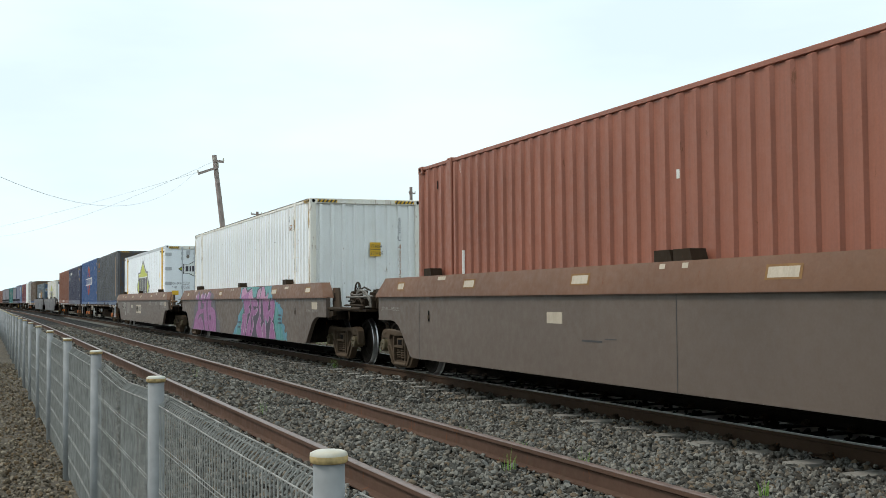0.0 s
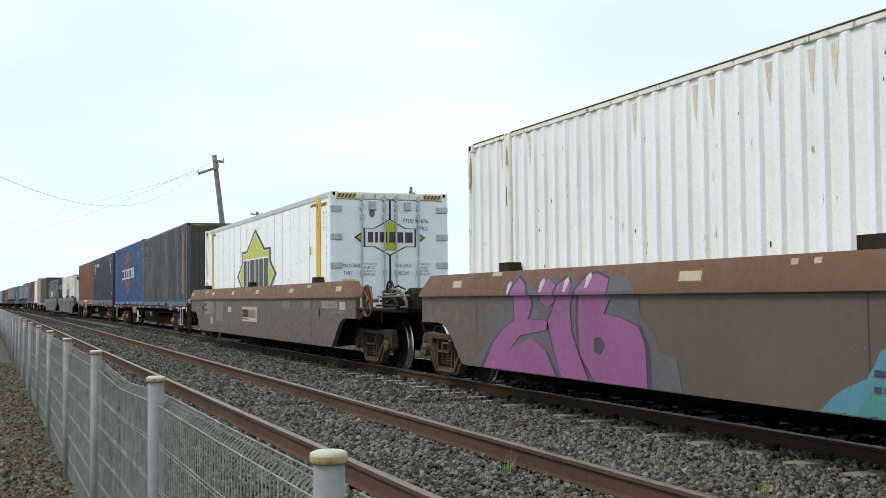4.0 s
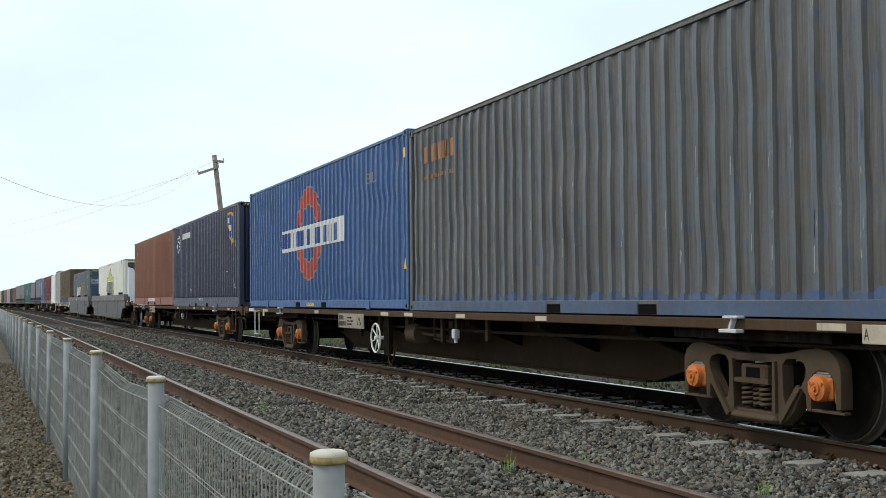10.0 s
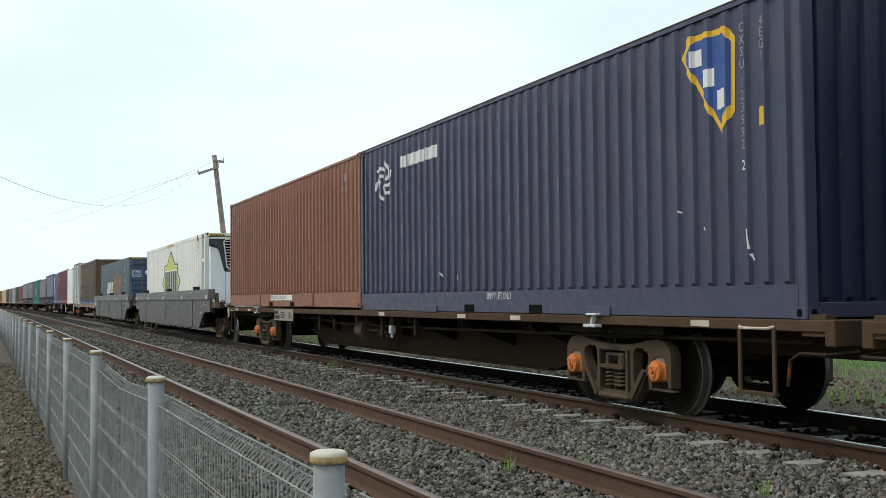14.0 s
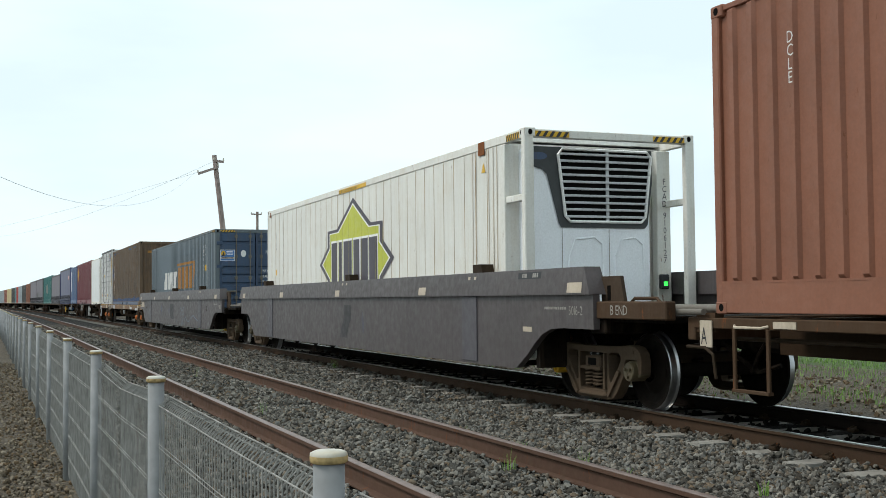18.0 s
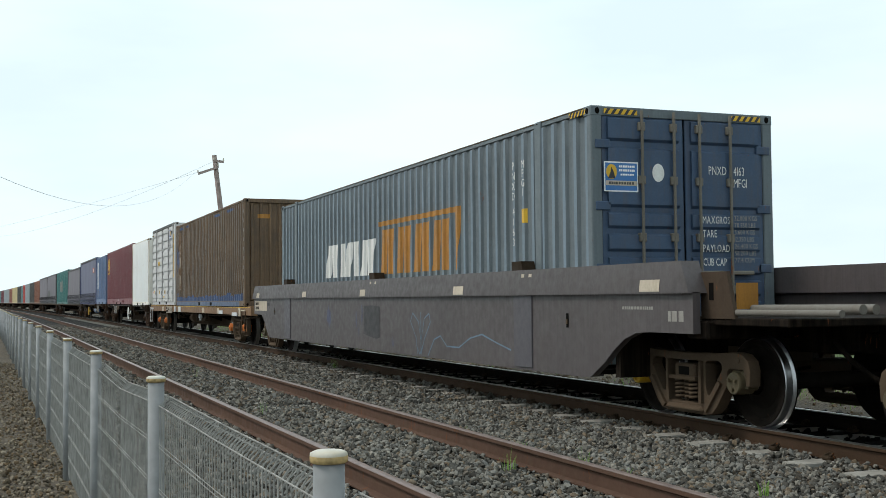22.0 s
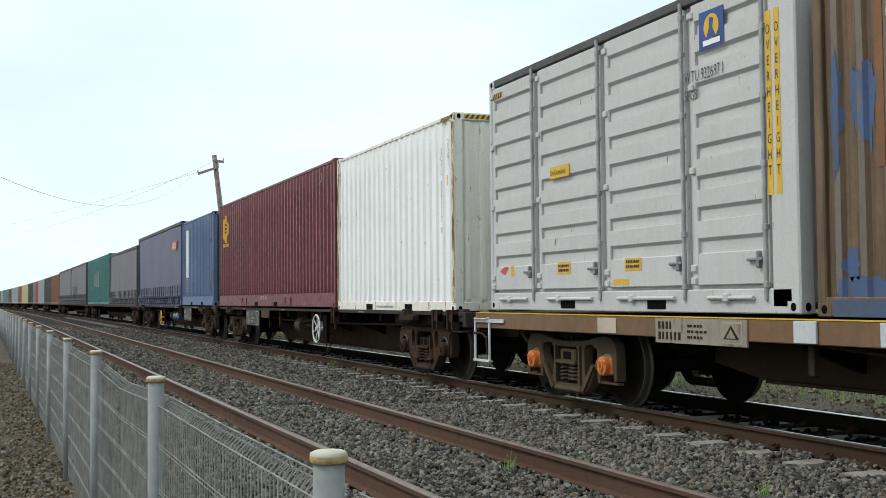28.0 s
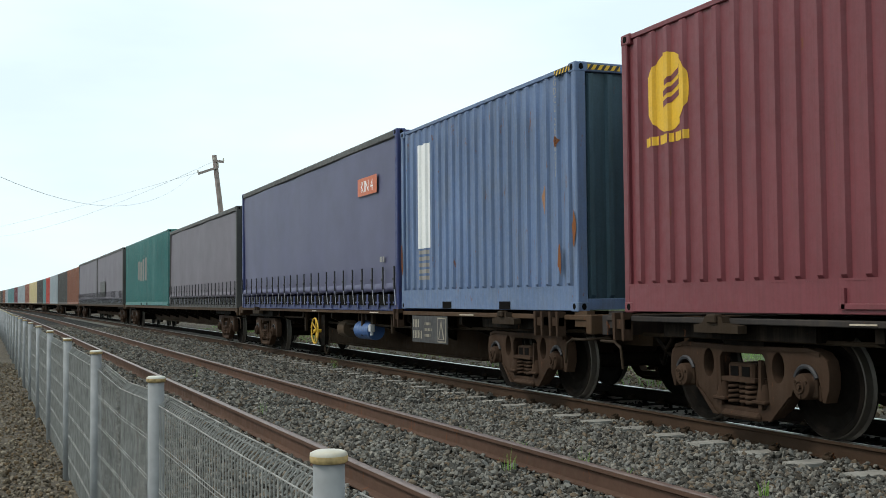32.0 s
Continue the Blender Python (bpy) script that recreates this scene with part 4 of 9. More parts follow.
well_a, ca, ha = well_wagon(0.0, -18.1, "brown", "long brown well wagon with a rust-red top chord", brackets=(-9.48, -9.14, -15.9), gear=False,
                            patches=((-14.15, 0.34, 1.39), (-11.03, 0.36, 1.39), (-7.58, 0.40, 1.39), (-16.9, 0.26, 1.39), (-5.0, 0.3, 1.39)))
well_b, cb, hb = well_wagon(-21.33, -39.27, "brown", "brown well wagon with pink and teal graffiti on its side", brackets=(-24.9, -29.9, -36.4),
                            patches=((-22.6, 0.36, 1.39), (-25.58, 0.44, 1.385), (-32.15, 0.36, 1.385), (-37.8, 0.3, 1.39)))
well_c, cc, hc = well_wagon(-42.64, -60.58, "brown", "brown well wagon with faded white stencils on its side", brackets=(-45.6, -51.9, -58.2), kw=True,
                            patches=((-43.6, 0.36, 1.39), (-47.2, 0.36, 1.39), (-50.6, 0.34, 1.39), (-53.58, 0.34, 1.39), (-56.5, 0.34, 1.39), (-57.7, 0.2, 1.42), (-60.1, 0.3, 1.39)))
well_d, cd, hd = well_wagon(-115.07, -133.98, "grey", "dark grey well wagon with vertical stiffeners", brackets=(-118.6, -124.6, -131.4), trim=0.30,
                            patches=((-115.7, 0.34, 1.30), (-120.47, 0.30, 1.30), (-124.97, 0.28, 1.30), (-129.36, 0.3, 1.30), (-133.4, 0.3, 1.30)))
well_e, ce, he = well_wagon(-136.57, -155.63, "grey", "dark grey well wagon with a pale blue scrawl", brackets=(-140.6, -146.4, -152.6), trim=0.17,
                            patches=((-137.4, 0.36, 1.30), (-142.3, 0.36, 1.30), (-146.65, 0.3, 1.30), (-150.62, 0.3, 1.30), (-155.0, 0.3, 1.30)))
flat_1, cf1 = flat_wagon(-62.0, -88.35, -66.71, -84.11, DECKBROWN, "long brown container flat wagon with orange axle boxes", "box_orange", belly_z=0.20,
                         reflect=[(-63.10, 0.24), (-65.44, 0.34), (-70.62, 0.3), (-73.2, 0.34), (-75.4, 0.4), (-76.6, 0.4), (-85.7, 0.4), (-81, 0.3)],
                         plate=(-79.35, -77.75, 0.66, 0.93), wheel=(-77.04, 0.52, 0.25, WHITEPAINT), steps=(-1, 1), locks=(-66.7, -84.1), step_at=(2.06, 1.46), plate_mat=GRUBPLATE)
flat_2, cf2 = flat_wagon(-88.65, -113.95, -92.45, -109.84, DECKBROWN, "long brown container flat wagon with orange axle boxes", "box_orange", belly_z=0.20,
                         reflect=[(-90.5, 0.3), (-94.6, 0.3), (-96.4, 0.3), (-100.0, 0.3), (-107.6, 0.3), (-110.9, 0.3), (-112.5, 0.3)],
                         plate=(-108.0, -106.2, 0.72, 0.98), locks=(-92.5, -109.8), step_at=(0.74, 0.76), plate_mat=GRUBPLATE)
flat_3, cf3 = flat_wagon(-157.2, -177.25, -159.77, -174.88, DECKORANGE, "faded orange container flat wagon with orange axle boxes", "box_orange", sill=0.21,
                         reflect=[(-164.4, 0.4), (-173.6, 0.4), (-161.8, 0.3)], plate=(-172.6, -171.1, 0.74, 0.985), plate_mat=GRUBPLATE, steps=(-1,), step_at=(0.6, 0.03))
flat_4, cf4 = flat_wagon(-177.6, -196.95, -179.78, -194.72, DECKDARK, "dark grimy container flat wagon with a white hand wheel", "box_dark", "plate", sill=0.06, belly_z=0.20,
                         reflect=[(-192.9, 0.3), (-182.5, 0.34), (-188.5, 0.3)], plate=(-192.53, -190.98, 0.55, 0.935), wheel=(-185.54, 0.6, 0.28, WHITEPAINT), locks=(-179.9, -194.73), stands=(-178.0, -178.6, -184.1, -196.45))
flat_5, cf5 = flat_wagon(-197.2, -216.85, -199.32, -214.4, DECKBROWN, "brown container flat wagon with a blue air tank", "box_dark", "plate", sill=0.065, belly_z=0.22,
                         reflect=[(-200.8, 0.5), (-205.0, 0.5), (-209, 0.3)], plate=(-203.0, -201.5, 0.52, 0.93), wheel=(-208.9, 0.55, 0.26, YELLOW), locks=(-199.4, -214.3), stands=(-197.95, -198.35, -203.6))

# ---- containers ----
PITCH_C, DEPTH_C = 0.278, 0.037
FOLD = (0.125, 0.21, 0.79, 0.875)


def wave(x, pitch=PITCH_C, depth=DEPTH_C):
    """Depth of the corrugation at x."""
    u = (x / pitch) % 1.0
    if u < FOLD[0] or u >= FOLD[3]:
        return 0.0
    if u < FOLD[1]:
        return depth * (u - FOLD[0]) / (FOLD[1] - FOLD[0])
    if u < FOLD[2]:
        return depth
    return depth * (FOLD[3] - u) / (FOLD[3] - FOLD[2])


def breaks(a, b, pitch=PITCH_C):
    out, k = [a], math.floor(a / pitch)
    while k * pitch < b:
        out += [q for q in ((k + d) * pitch for d in FOLD) if a + 1e-4 < q < b - 1e-4]
        k += 1
    return out + [b]


def corrugated(a, b, z0, z1, place, pitch=PITCH_C, depth=DEPTH_C, seed=0, dent=0.0):
    """A corrugated sheet; place(u, d, z) gives the point at u along it, d inwards."""
    rows = 14 if dent else 6
    us, zs = breaks(a, b, pitch), [z0, z0 + 0.05] + [z0 + (z1 - z0) * k / rows for k in range(1, rows)] + [z1 - 0.03, z1]
    s, k, vs = Shape(), len(zs), []
    for u in us:
        for j, z in enumerate(zs):
            d = wave(u, pitch, depth) if 0 < j < k - 1 else depth
            d += dent * max(0, noise.noise((u * 1.1 + seed, z * 1.9, seed * 3.1))) if 0 < j < k - 1 else 0
            vs.append(place(u, d, z))
    fs = [(i * k + j, i * k + j + 1, (i + 1) * k + j + 1, (i + 1) * k + j) for i in range(len(us) - 1) for j in range(k - 1)]
    return s.add(vs, fs)


CASTING = {}


def casting_mesh(mat):
    if mat.name not in CASTING:
        s, h = Shape(), Shape()
        s.box(-0.089, 0.089, -0.081, 0.081, -0.059, 0.059, 0.012)
        for sy in (-1, 1):
            y = sorted((sy * 0.079, sy * 0.083))
            h.prism([(0.035 * math.cos(2 * math.pi * i / 12), 0.022 + 0.0 + 0.036 * math.sin(2 * math.pi * i / 12) - 0.02) for i in range(12)], 1, *y)
        for sx in (-1, 1):
            x = sorted((sx * 0.087, sx * 0.091))
            h.prism([(0.03 * math.cos(2 * math.pi * i / 12), 0.038 * math.sin(2 * math.pi * i / 12)) for i in range(12)], 0, *x)
        CASTING[mat.name] = multi("corner_casting", [(s, mat), (h, HOLE)])
    return CASTING[mat.name]


def stripe(parent, x0, x1, z0, z1, y, n=5):
    """Black and yellow warning stripes on the near face."""
    back = part("warning_label", Shape().box(x0, x1, y, y + 0.004, z0, z1), YELLOW, parent, "black and yellow warning stripe")
    s, w = Shape(), (x1 - x0) / n
    for i in range(n):
        a = x0 + i * w
        s.prism([(a, z0), (a + w * 0.5, z0), (a + w, z1), (a + w * 0.5, z1)] if i < n - 1 else [(a, z0), (a + w * 0.5, z0), (a + w * 0.9, z1), (a + w * 0.5, z1)], 1, y - 0.003, y)
    part("stripes", s, BLACKPAINT, back)


def stripe_end(parent, x, y0, y1, z0, z1, n=5):
    back = part("warning_label", Shape().box(x, x + 0.004, y0, y1, z0, z1), YELLOW, parent, "black and yellow warning stripe")
    s, w = Shape(), (y1 - y0) / n
    for i in range(n):
        a = y0 + i * w
        s.prism([(a, z0), (a + w * 0.45, z0), (a + w * 0.95, z1), (a + w * 0.5, z1)], 0, x + 0.004, x + 0.007)
    part("stripes", s, BLACKPAINT, back)


def container(label, front, L, H, mat, base=1.0, W=2.438, end="corr", posts40=False, pockets=(), rail=0.16, post=0.11, pitch=PITCH_C, dent=0.0,
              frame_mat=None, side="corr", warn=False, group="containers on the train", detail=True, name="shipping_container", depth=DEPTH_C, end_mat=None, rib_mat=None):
    """A steel container whose front end stands at front along the train. Origin at the middle of its base."""
    c = tagged(empty(name), label, "container", group)
    h, w, fm = L / 2, W / 2, frame_mat or mat
    low = 0.30 if rail > 0.2 else rail
    seed = abs(front)
    for m in (-1, 1):
        if side == "corr":
            near = m < 0
            sh = corrugated(-h + post, h - post, low - 0.02, H - 0.055, lambda u, d, z: (u, m * (w - 0.012 - d), z), pitch, depth, seed, dent if near else 0)
            wall = part("side_wall", sh, mat, c, "corrugated steel side")
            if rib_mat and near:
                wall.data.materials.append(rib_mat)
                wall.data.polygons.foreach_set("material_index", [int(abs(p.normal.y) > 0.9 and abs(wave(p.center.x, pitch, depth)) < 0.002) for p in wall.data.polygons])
        br = Shape().box(-h + 0.1, h - 0.1, *sorted((m * (w - 0.003), m * (w - 0.075))), 0.012, low, 0.006)
        if rail > 0.2:
            br.box(-h + 0.1, h - 0.1, *sorted((m * w, m * (w - 0.03))), low - 0.02, low, 0.0)
        b = part("bottom_rail", br, fm, c)
        if m < 0:
            for px in pockets:
                part("fork_pocket", Shape().box(px - 0.17, px + 0.17, -w - 0.004, -w + 0.03, 0.02, 0.12), HOLE, b, "fork-lift pocket, its shade painted near-black")
        part("top_rail", Shape().box(-h + 0.1, h - 0.1, *sorted((m * (w - 0.02), m * (w - 0.075))), H - 0.065, H - 0.012, 0.006), fm, c)
        for e in (-1, 1):
            px = sorted((e * (h - 0.004), e * (h - post)))
            part("corner_post", Shape().box(px[0], px[1], *sorted((m * (w - 0.004), m * (w - 0.14))), 0.1, H - 0.1, 0.012), fm, c)
            for z in (0.059, H - 0.059):
                part("corner_casting", casting_mesh(fm), None, c, "", (e * (h - 0.089), m * (w - 0.081), z))
            if posts40:
                q = e * 6.096
                part("lifting_post", Shape().box(*sorted((q, q - e * 0.17)), *sorted((m * (w + 0.004), m * (w - 0.1))), 0.02, H - 0.02, 0.012), fm, c)
                part("corner_casting", casting_mesh(fm), None, c, "", (q - e * 0.085, m * (w - 0.08), H - 0.056))
    roof = corrugated(-h + 0.1, h - 0.1, -w + 0.06, w - 0.06, lambda u, d, v: (u, v, H - 0.022 - d * 0.4), pitch * 1.5, 0.03) if detail else Shape().box(-h + 0.1, h - 0.1, -w + 0.06, w - 0.06, H - 0.05, H - 0.022)
    part("roof", roof, mat, c)
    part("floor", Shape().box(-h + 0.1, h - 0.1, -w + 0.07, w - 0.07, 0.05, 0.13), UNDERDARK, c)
    part("rear_wall", Shape().box(-h + 0.01, -h + 0.05, -w + 0.13, w - 0.13, 0.1, H - 0.1), mat, c)
    part("end_header", Shape().box(h - 0.09, h - 0.006, -w + 0.14, w - 0.14, H - 0.11, H - 0.004, 0.006), fm, c)
    part("end_sill", Shape().box(h - 0.09, h - 0.006, -w + 0.14, w - 0.14, 0.02, 0.15, 0.006), fm, c)
    # end_mat: own end colour, on some boxes darkened to carry the end's shade
    if end == "corr":
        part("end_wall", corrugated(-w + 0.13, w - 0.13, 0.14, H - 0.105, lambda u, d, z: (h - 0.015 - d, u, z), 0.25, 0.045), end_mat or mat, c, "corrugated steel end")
    elif end == "flat":
        part("end_wall", Shape().box(h - 0.06, h - 0.02, -w + 0.13, w - 0.13, 0.14, H - 0.10), end_mat or mat, c)
    elif end == "doors":
        container_doors(c, h, w, H, mat, fm)
    if warn:
        stripe(c, h - 0.52, h - 0.13, H - 0.088, H - 0.03, -w - 0.002)
        stripe_end(c, h - 0.004, -w + 0.17, -w + 0.60, H - 0.09, H - 0.03)
        stripe_end(c, h - 0.004, w - 0.60, w - 0.17, H - 0.09, H - 0.03)
    on_train(c, front - h, base)
    c["half"] = h
    return c


def container_doors(c, h, w, H, mat, fm, rod_mat=None):
    for m in (-1, 1):
        y0, y1 = sorted((m * 0.012, m * (w - 0.14)))
        d = Shape().box(h - 0.05, h - 0.02, y0, y1, 0.15, H - 0.11, 0.008)
        door = part("door", d, mat, c, "ribbed steel door leaf")
        for za, zb in ((0.18, 0.46), (0.55, 0.70), (0.80, 0.94), (1.05, 1.21), (1.32, 1.47), (1.58, 1.71), (1.82, 2.45), (2.57, H - 0.14)):
            rib = Shape().prism([(h - 0.022, za - 0.035), (h + 0.012, za), (h + 0.012, zb), (h - 0.022, zb + 0.02)], 1, y0 + 0.07, y1 - 0.07)
            part("rib", rib, mat, door)
        for q in (0.14, 0.485):
            y = m * (w * q)
            rod = Shape().cyl((h + 0.045, y, 0.10), (h + 0.045, y, H - 0.04), 0.018, 8)
            for z in (0.2, 0.85, 1.45, 2.1, H - 0.22):
                rod.box(h - 0.02, h + 0.05, y - 0.045, y + 0.045, z - 0.05, z + 0.05, 0.01)
            rod.box(h - 0.005, h + 0.06, *sorted((y, y + m * 0.30)), 1.02, 1.07, 0.01)
            part("locking_rod", rod, rod_mat or fm, door, "door locking rod")
        for z in (0.4, 1.1, 1.8, 2.5):
            part("hinge", Shape().box(h - 0.03, h + 0.012, *sorted((m * (w - 0.05), m * (w - 0.24))), z - 0.05, z + 0.05, 0.008), fm, door)


RED48 = paint("salmon_red_container", (0.281, 0.103, 0.065), 0.5, 0.14, 0.15, 0.22, (0.22, 0.09, 0.06), runs=0.18)
WHITE48 = paint("white_container_chipped", (0.86, 0.865, 0.855), 0.45, 0.05, 0.15, 0.32, (0.60, 0.54, 0.46), (0.30, 0.20, 0.13))
REEFER = paint("white_insulated_panel", (0.88, 0.905, 0.935), 0.35, 0.04, 0.0, 0.10, (0.5, 0.45, 0.38))
REEFEROLD = paint("cream_insulated_panel", (0.72, 0.71, 0.66), 0.4, 0.07, 0.15, 0.35, (0.46, 0.36, 0.22))
DARKGREY = paint("grimy_dark_blue_grey_container", (0.116, 0.114, 0.117), 0.5, 0.25, 0.8, 0.55, (0.104, 0.086, 0.070), (0.072, 0.096, 0.145), runs=0.75)
BLUE40 = paint("blue_container", (0.0426, 0.098, 0.248), 0.45, 0.14, 0.15, 0.35, (0.10, 0.13, 0.20))
NAVY = paint("navy_container", (0.0451, 0.04785, 0.0913), 0.45, 0.14, 0.15, 0.3, (0.085, 0.072, 0.08), (0.12, 0.10, 0.11), runs=0.35)
RUST40 = paint("terracotta_container", (0.235, 0.0955, 0.0567), 0.55, 0.16, 0.2, 0.3, (0.18, 0.075, 0.045))
PNBLUE = paint("slate_blue_container", (0.124, 0.150, 0.165), 0.5, 0.14, 0.1, 0.3, (0.11, 0.115, 0.11), runs=0.2)
# paler than the recesses: light caught by the ribs is painted in
SLATERIB = paint("skylit_slate_blue_ribs", (0.165, 0.215, 0.262), 0.5, 0.12, 0.1, 0.25, (0.12, 0.13, 0.13), runs=0.15)
# bluish white rib faces paint the sky light on the ribs
WHITERIB = paint("skylit_white_ribs", (0.86, 0.90, 0.95), 0.45, 0.04, 0.1, 0.15, (0.66, 0.62, 0.56), (0.40, 0.28, 0.19))
PNROD = paint("grubby_beige_rod", (0.15, 0.135, 0.11), 0.6, 0.2, 0.4, 0.5)
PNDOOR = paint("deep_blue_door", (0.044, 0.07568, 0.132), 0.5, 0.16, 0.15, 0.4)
BROWN40 = paint("mud_brown_container", (0.170, 0.106, 0.060), 0.65, 0.22, 0.25, 0.7, (0.066, 0.056, 0.048), runs=0.5)
SIDEDOOR = paint("white_side_door_container", (0.54, 0.5328, 0.5265), 0.5, 0.07, 0.2, 0.3, (0.40, 0.36, 0.30))
WHITE20 = paint("white_container_rusted", (0.88, 0.89, 0.88), 0.45, 0.04, 0.12, 0.18, (0.62, 0.50, 0.32), (0.34, 0.18, 0.09))
MAROON = paint("maroon_container", (0.176, 0.0416, 0.0497), 0.45, 0.12, 0.12, 0.22, (0.11, 0.035, 0.035), runs=0.22)
BLUE20 = paint("faded_blue_container", (0.115, 0.172, 0.30), 0.55, 0.2, 0.4, 0.35, (0.16, 0.17, 0.17), runs=0.3)
CURTAIN = plain("navy_curtain_fabric", (0.074, 0.073, 0.135), 0.5, vary=0.12, scale=1.5)
CURTAINGREY = plain("grey_curtain_fabric", (0.122, 0.105, 0.126), 0.55, vary=0.12, scale=1.5)
TEAL = paint("teal_container", (0.042, 0.17, 0.16), 0.5, 0.12, 0.1, 0.25)
FARDARK = paint("dark_green_grey_container", (0.07, 0.07, 0.0665), 0.6, 0.2, 0.2, 0.3)
FARLIGHT = paint("pale_blue_grey_container", (0.34, 0.38, 0.40), 0.55, 0.12, 0.1, 0.2)
FARCREAM = paint("cream_container", (0.60, 0.50, 0.28), 0.55, 0.1, 0.1, 0.2)
FARRED = paint("bright_red_container", (0.48, 0.07, 0.05), 0.55, 0.1, 0.1, 0.2)
FARTEAL = paint("dull_teal_container", (0.13, 0.25, 0.26), 0.55, 0.12, 0.1, 0.25)

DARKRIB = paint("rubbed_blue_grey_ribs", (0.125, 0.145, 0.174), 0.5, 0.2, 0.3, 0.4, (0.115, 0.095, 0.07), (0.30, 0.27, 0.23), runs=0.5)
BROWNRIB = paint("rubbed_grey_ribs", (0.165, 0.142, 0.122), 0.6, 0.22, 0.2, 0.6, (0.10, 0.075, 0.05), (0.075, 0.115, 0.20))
# mottled brown grime, on a base darkened for the shaded end
DARKEND = paint("brown_grime_over_shaded_blue_paint", (0.045, 0.0522, 0.072), 0.65, 0.3, 1.7, 0.7, (0.075, 0.055, 0.034), (0.078, 0.054, 0.030))
# navy side colour made darker: the end's shade is painted in
NAVYEND = paint("shaded_navy_end_paint", (0.01232, 0.01936, 0.0484), 0.5, 0.2, 0.1, 0.3, (0.03, 0.035, 0.06))
# stained teal end; its lower tone also paints the end's shade
TEALEND = paint("stained_shaded_teal_end_paint", (0.045, 0.0855, 0.1125), 0.55, 0.3, 0.1, 0.7, (0.03, 0.055, 0.055))
WHITEFRAME = paint("rusty_white_frame", (0.82, 0.79, 0.72), 0.5, 0.06, 0.7, 0.35, (0.55, 0.42, 0.24), (0.28, 0.135, 0.055))
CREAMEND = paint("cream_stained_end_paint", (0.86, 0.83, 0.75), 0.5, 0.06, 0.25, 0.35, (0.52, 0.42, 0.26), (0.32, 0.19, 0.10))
W40, WZ = 12.192, 0.42
red48 = container("salmon-red corrugated container riding in the well", -16.81 + 14.63, 14.63, 2.88, RED48, WZ - 0.04, posts40=True, W=2.44)
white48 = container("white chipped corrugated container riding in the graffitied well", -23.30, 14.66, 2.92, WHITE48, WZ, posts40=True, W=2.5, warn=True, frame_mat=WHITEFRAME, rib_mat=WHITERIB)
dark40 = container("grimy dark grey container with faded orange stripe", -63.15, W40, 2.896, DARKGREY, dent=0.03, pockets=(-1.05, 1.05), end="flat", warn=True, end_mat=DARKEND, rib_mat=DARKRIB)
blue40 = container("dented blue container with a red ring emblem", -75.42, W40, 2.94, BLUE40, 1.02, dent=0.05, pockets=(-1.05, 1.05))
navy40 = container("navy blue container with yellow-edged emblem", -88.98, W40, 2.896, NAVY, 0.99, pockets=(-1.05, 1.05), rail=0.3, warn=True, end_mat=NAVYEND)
rust40 = container("terracotta corrugated container with fork pockets", -101.24, 12.25, 2.86, RUST40, 1.03, pockets=(-1.05, 1.05), rail=0.3)
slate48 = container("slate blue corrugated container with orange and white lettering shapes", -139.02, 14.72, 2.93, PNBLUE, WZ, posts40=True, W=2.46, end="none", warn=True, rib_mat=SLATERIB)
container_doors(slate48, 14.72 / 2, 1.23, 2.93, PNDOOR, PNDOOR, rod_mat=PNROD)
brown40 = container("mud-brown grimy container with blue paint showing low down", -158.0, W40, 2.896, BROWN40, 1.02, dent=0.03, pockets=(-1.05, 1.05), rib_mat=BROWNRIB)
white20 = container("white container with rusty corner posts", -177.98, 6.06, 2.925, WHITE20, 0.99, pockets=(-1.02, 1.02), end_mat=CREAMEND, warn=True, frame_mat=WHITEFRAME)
maroon40 = container("maroon corrugated container with a yellow oval emblem", -184.22, 12.25, 2.95, MAROON, 1.03, pockets=(-1.05, 1.05), rail=0.3)
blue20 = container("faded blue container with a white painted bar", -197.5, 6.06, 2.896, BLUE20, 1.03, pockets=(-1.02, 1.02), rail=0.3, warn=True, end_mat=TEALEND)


RUSTLINE = plain("rust_stained_joint", (0.40, 0.29, 0.17), 0.7, vary=0.4, scale=3)


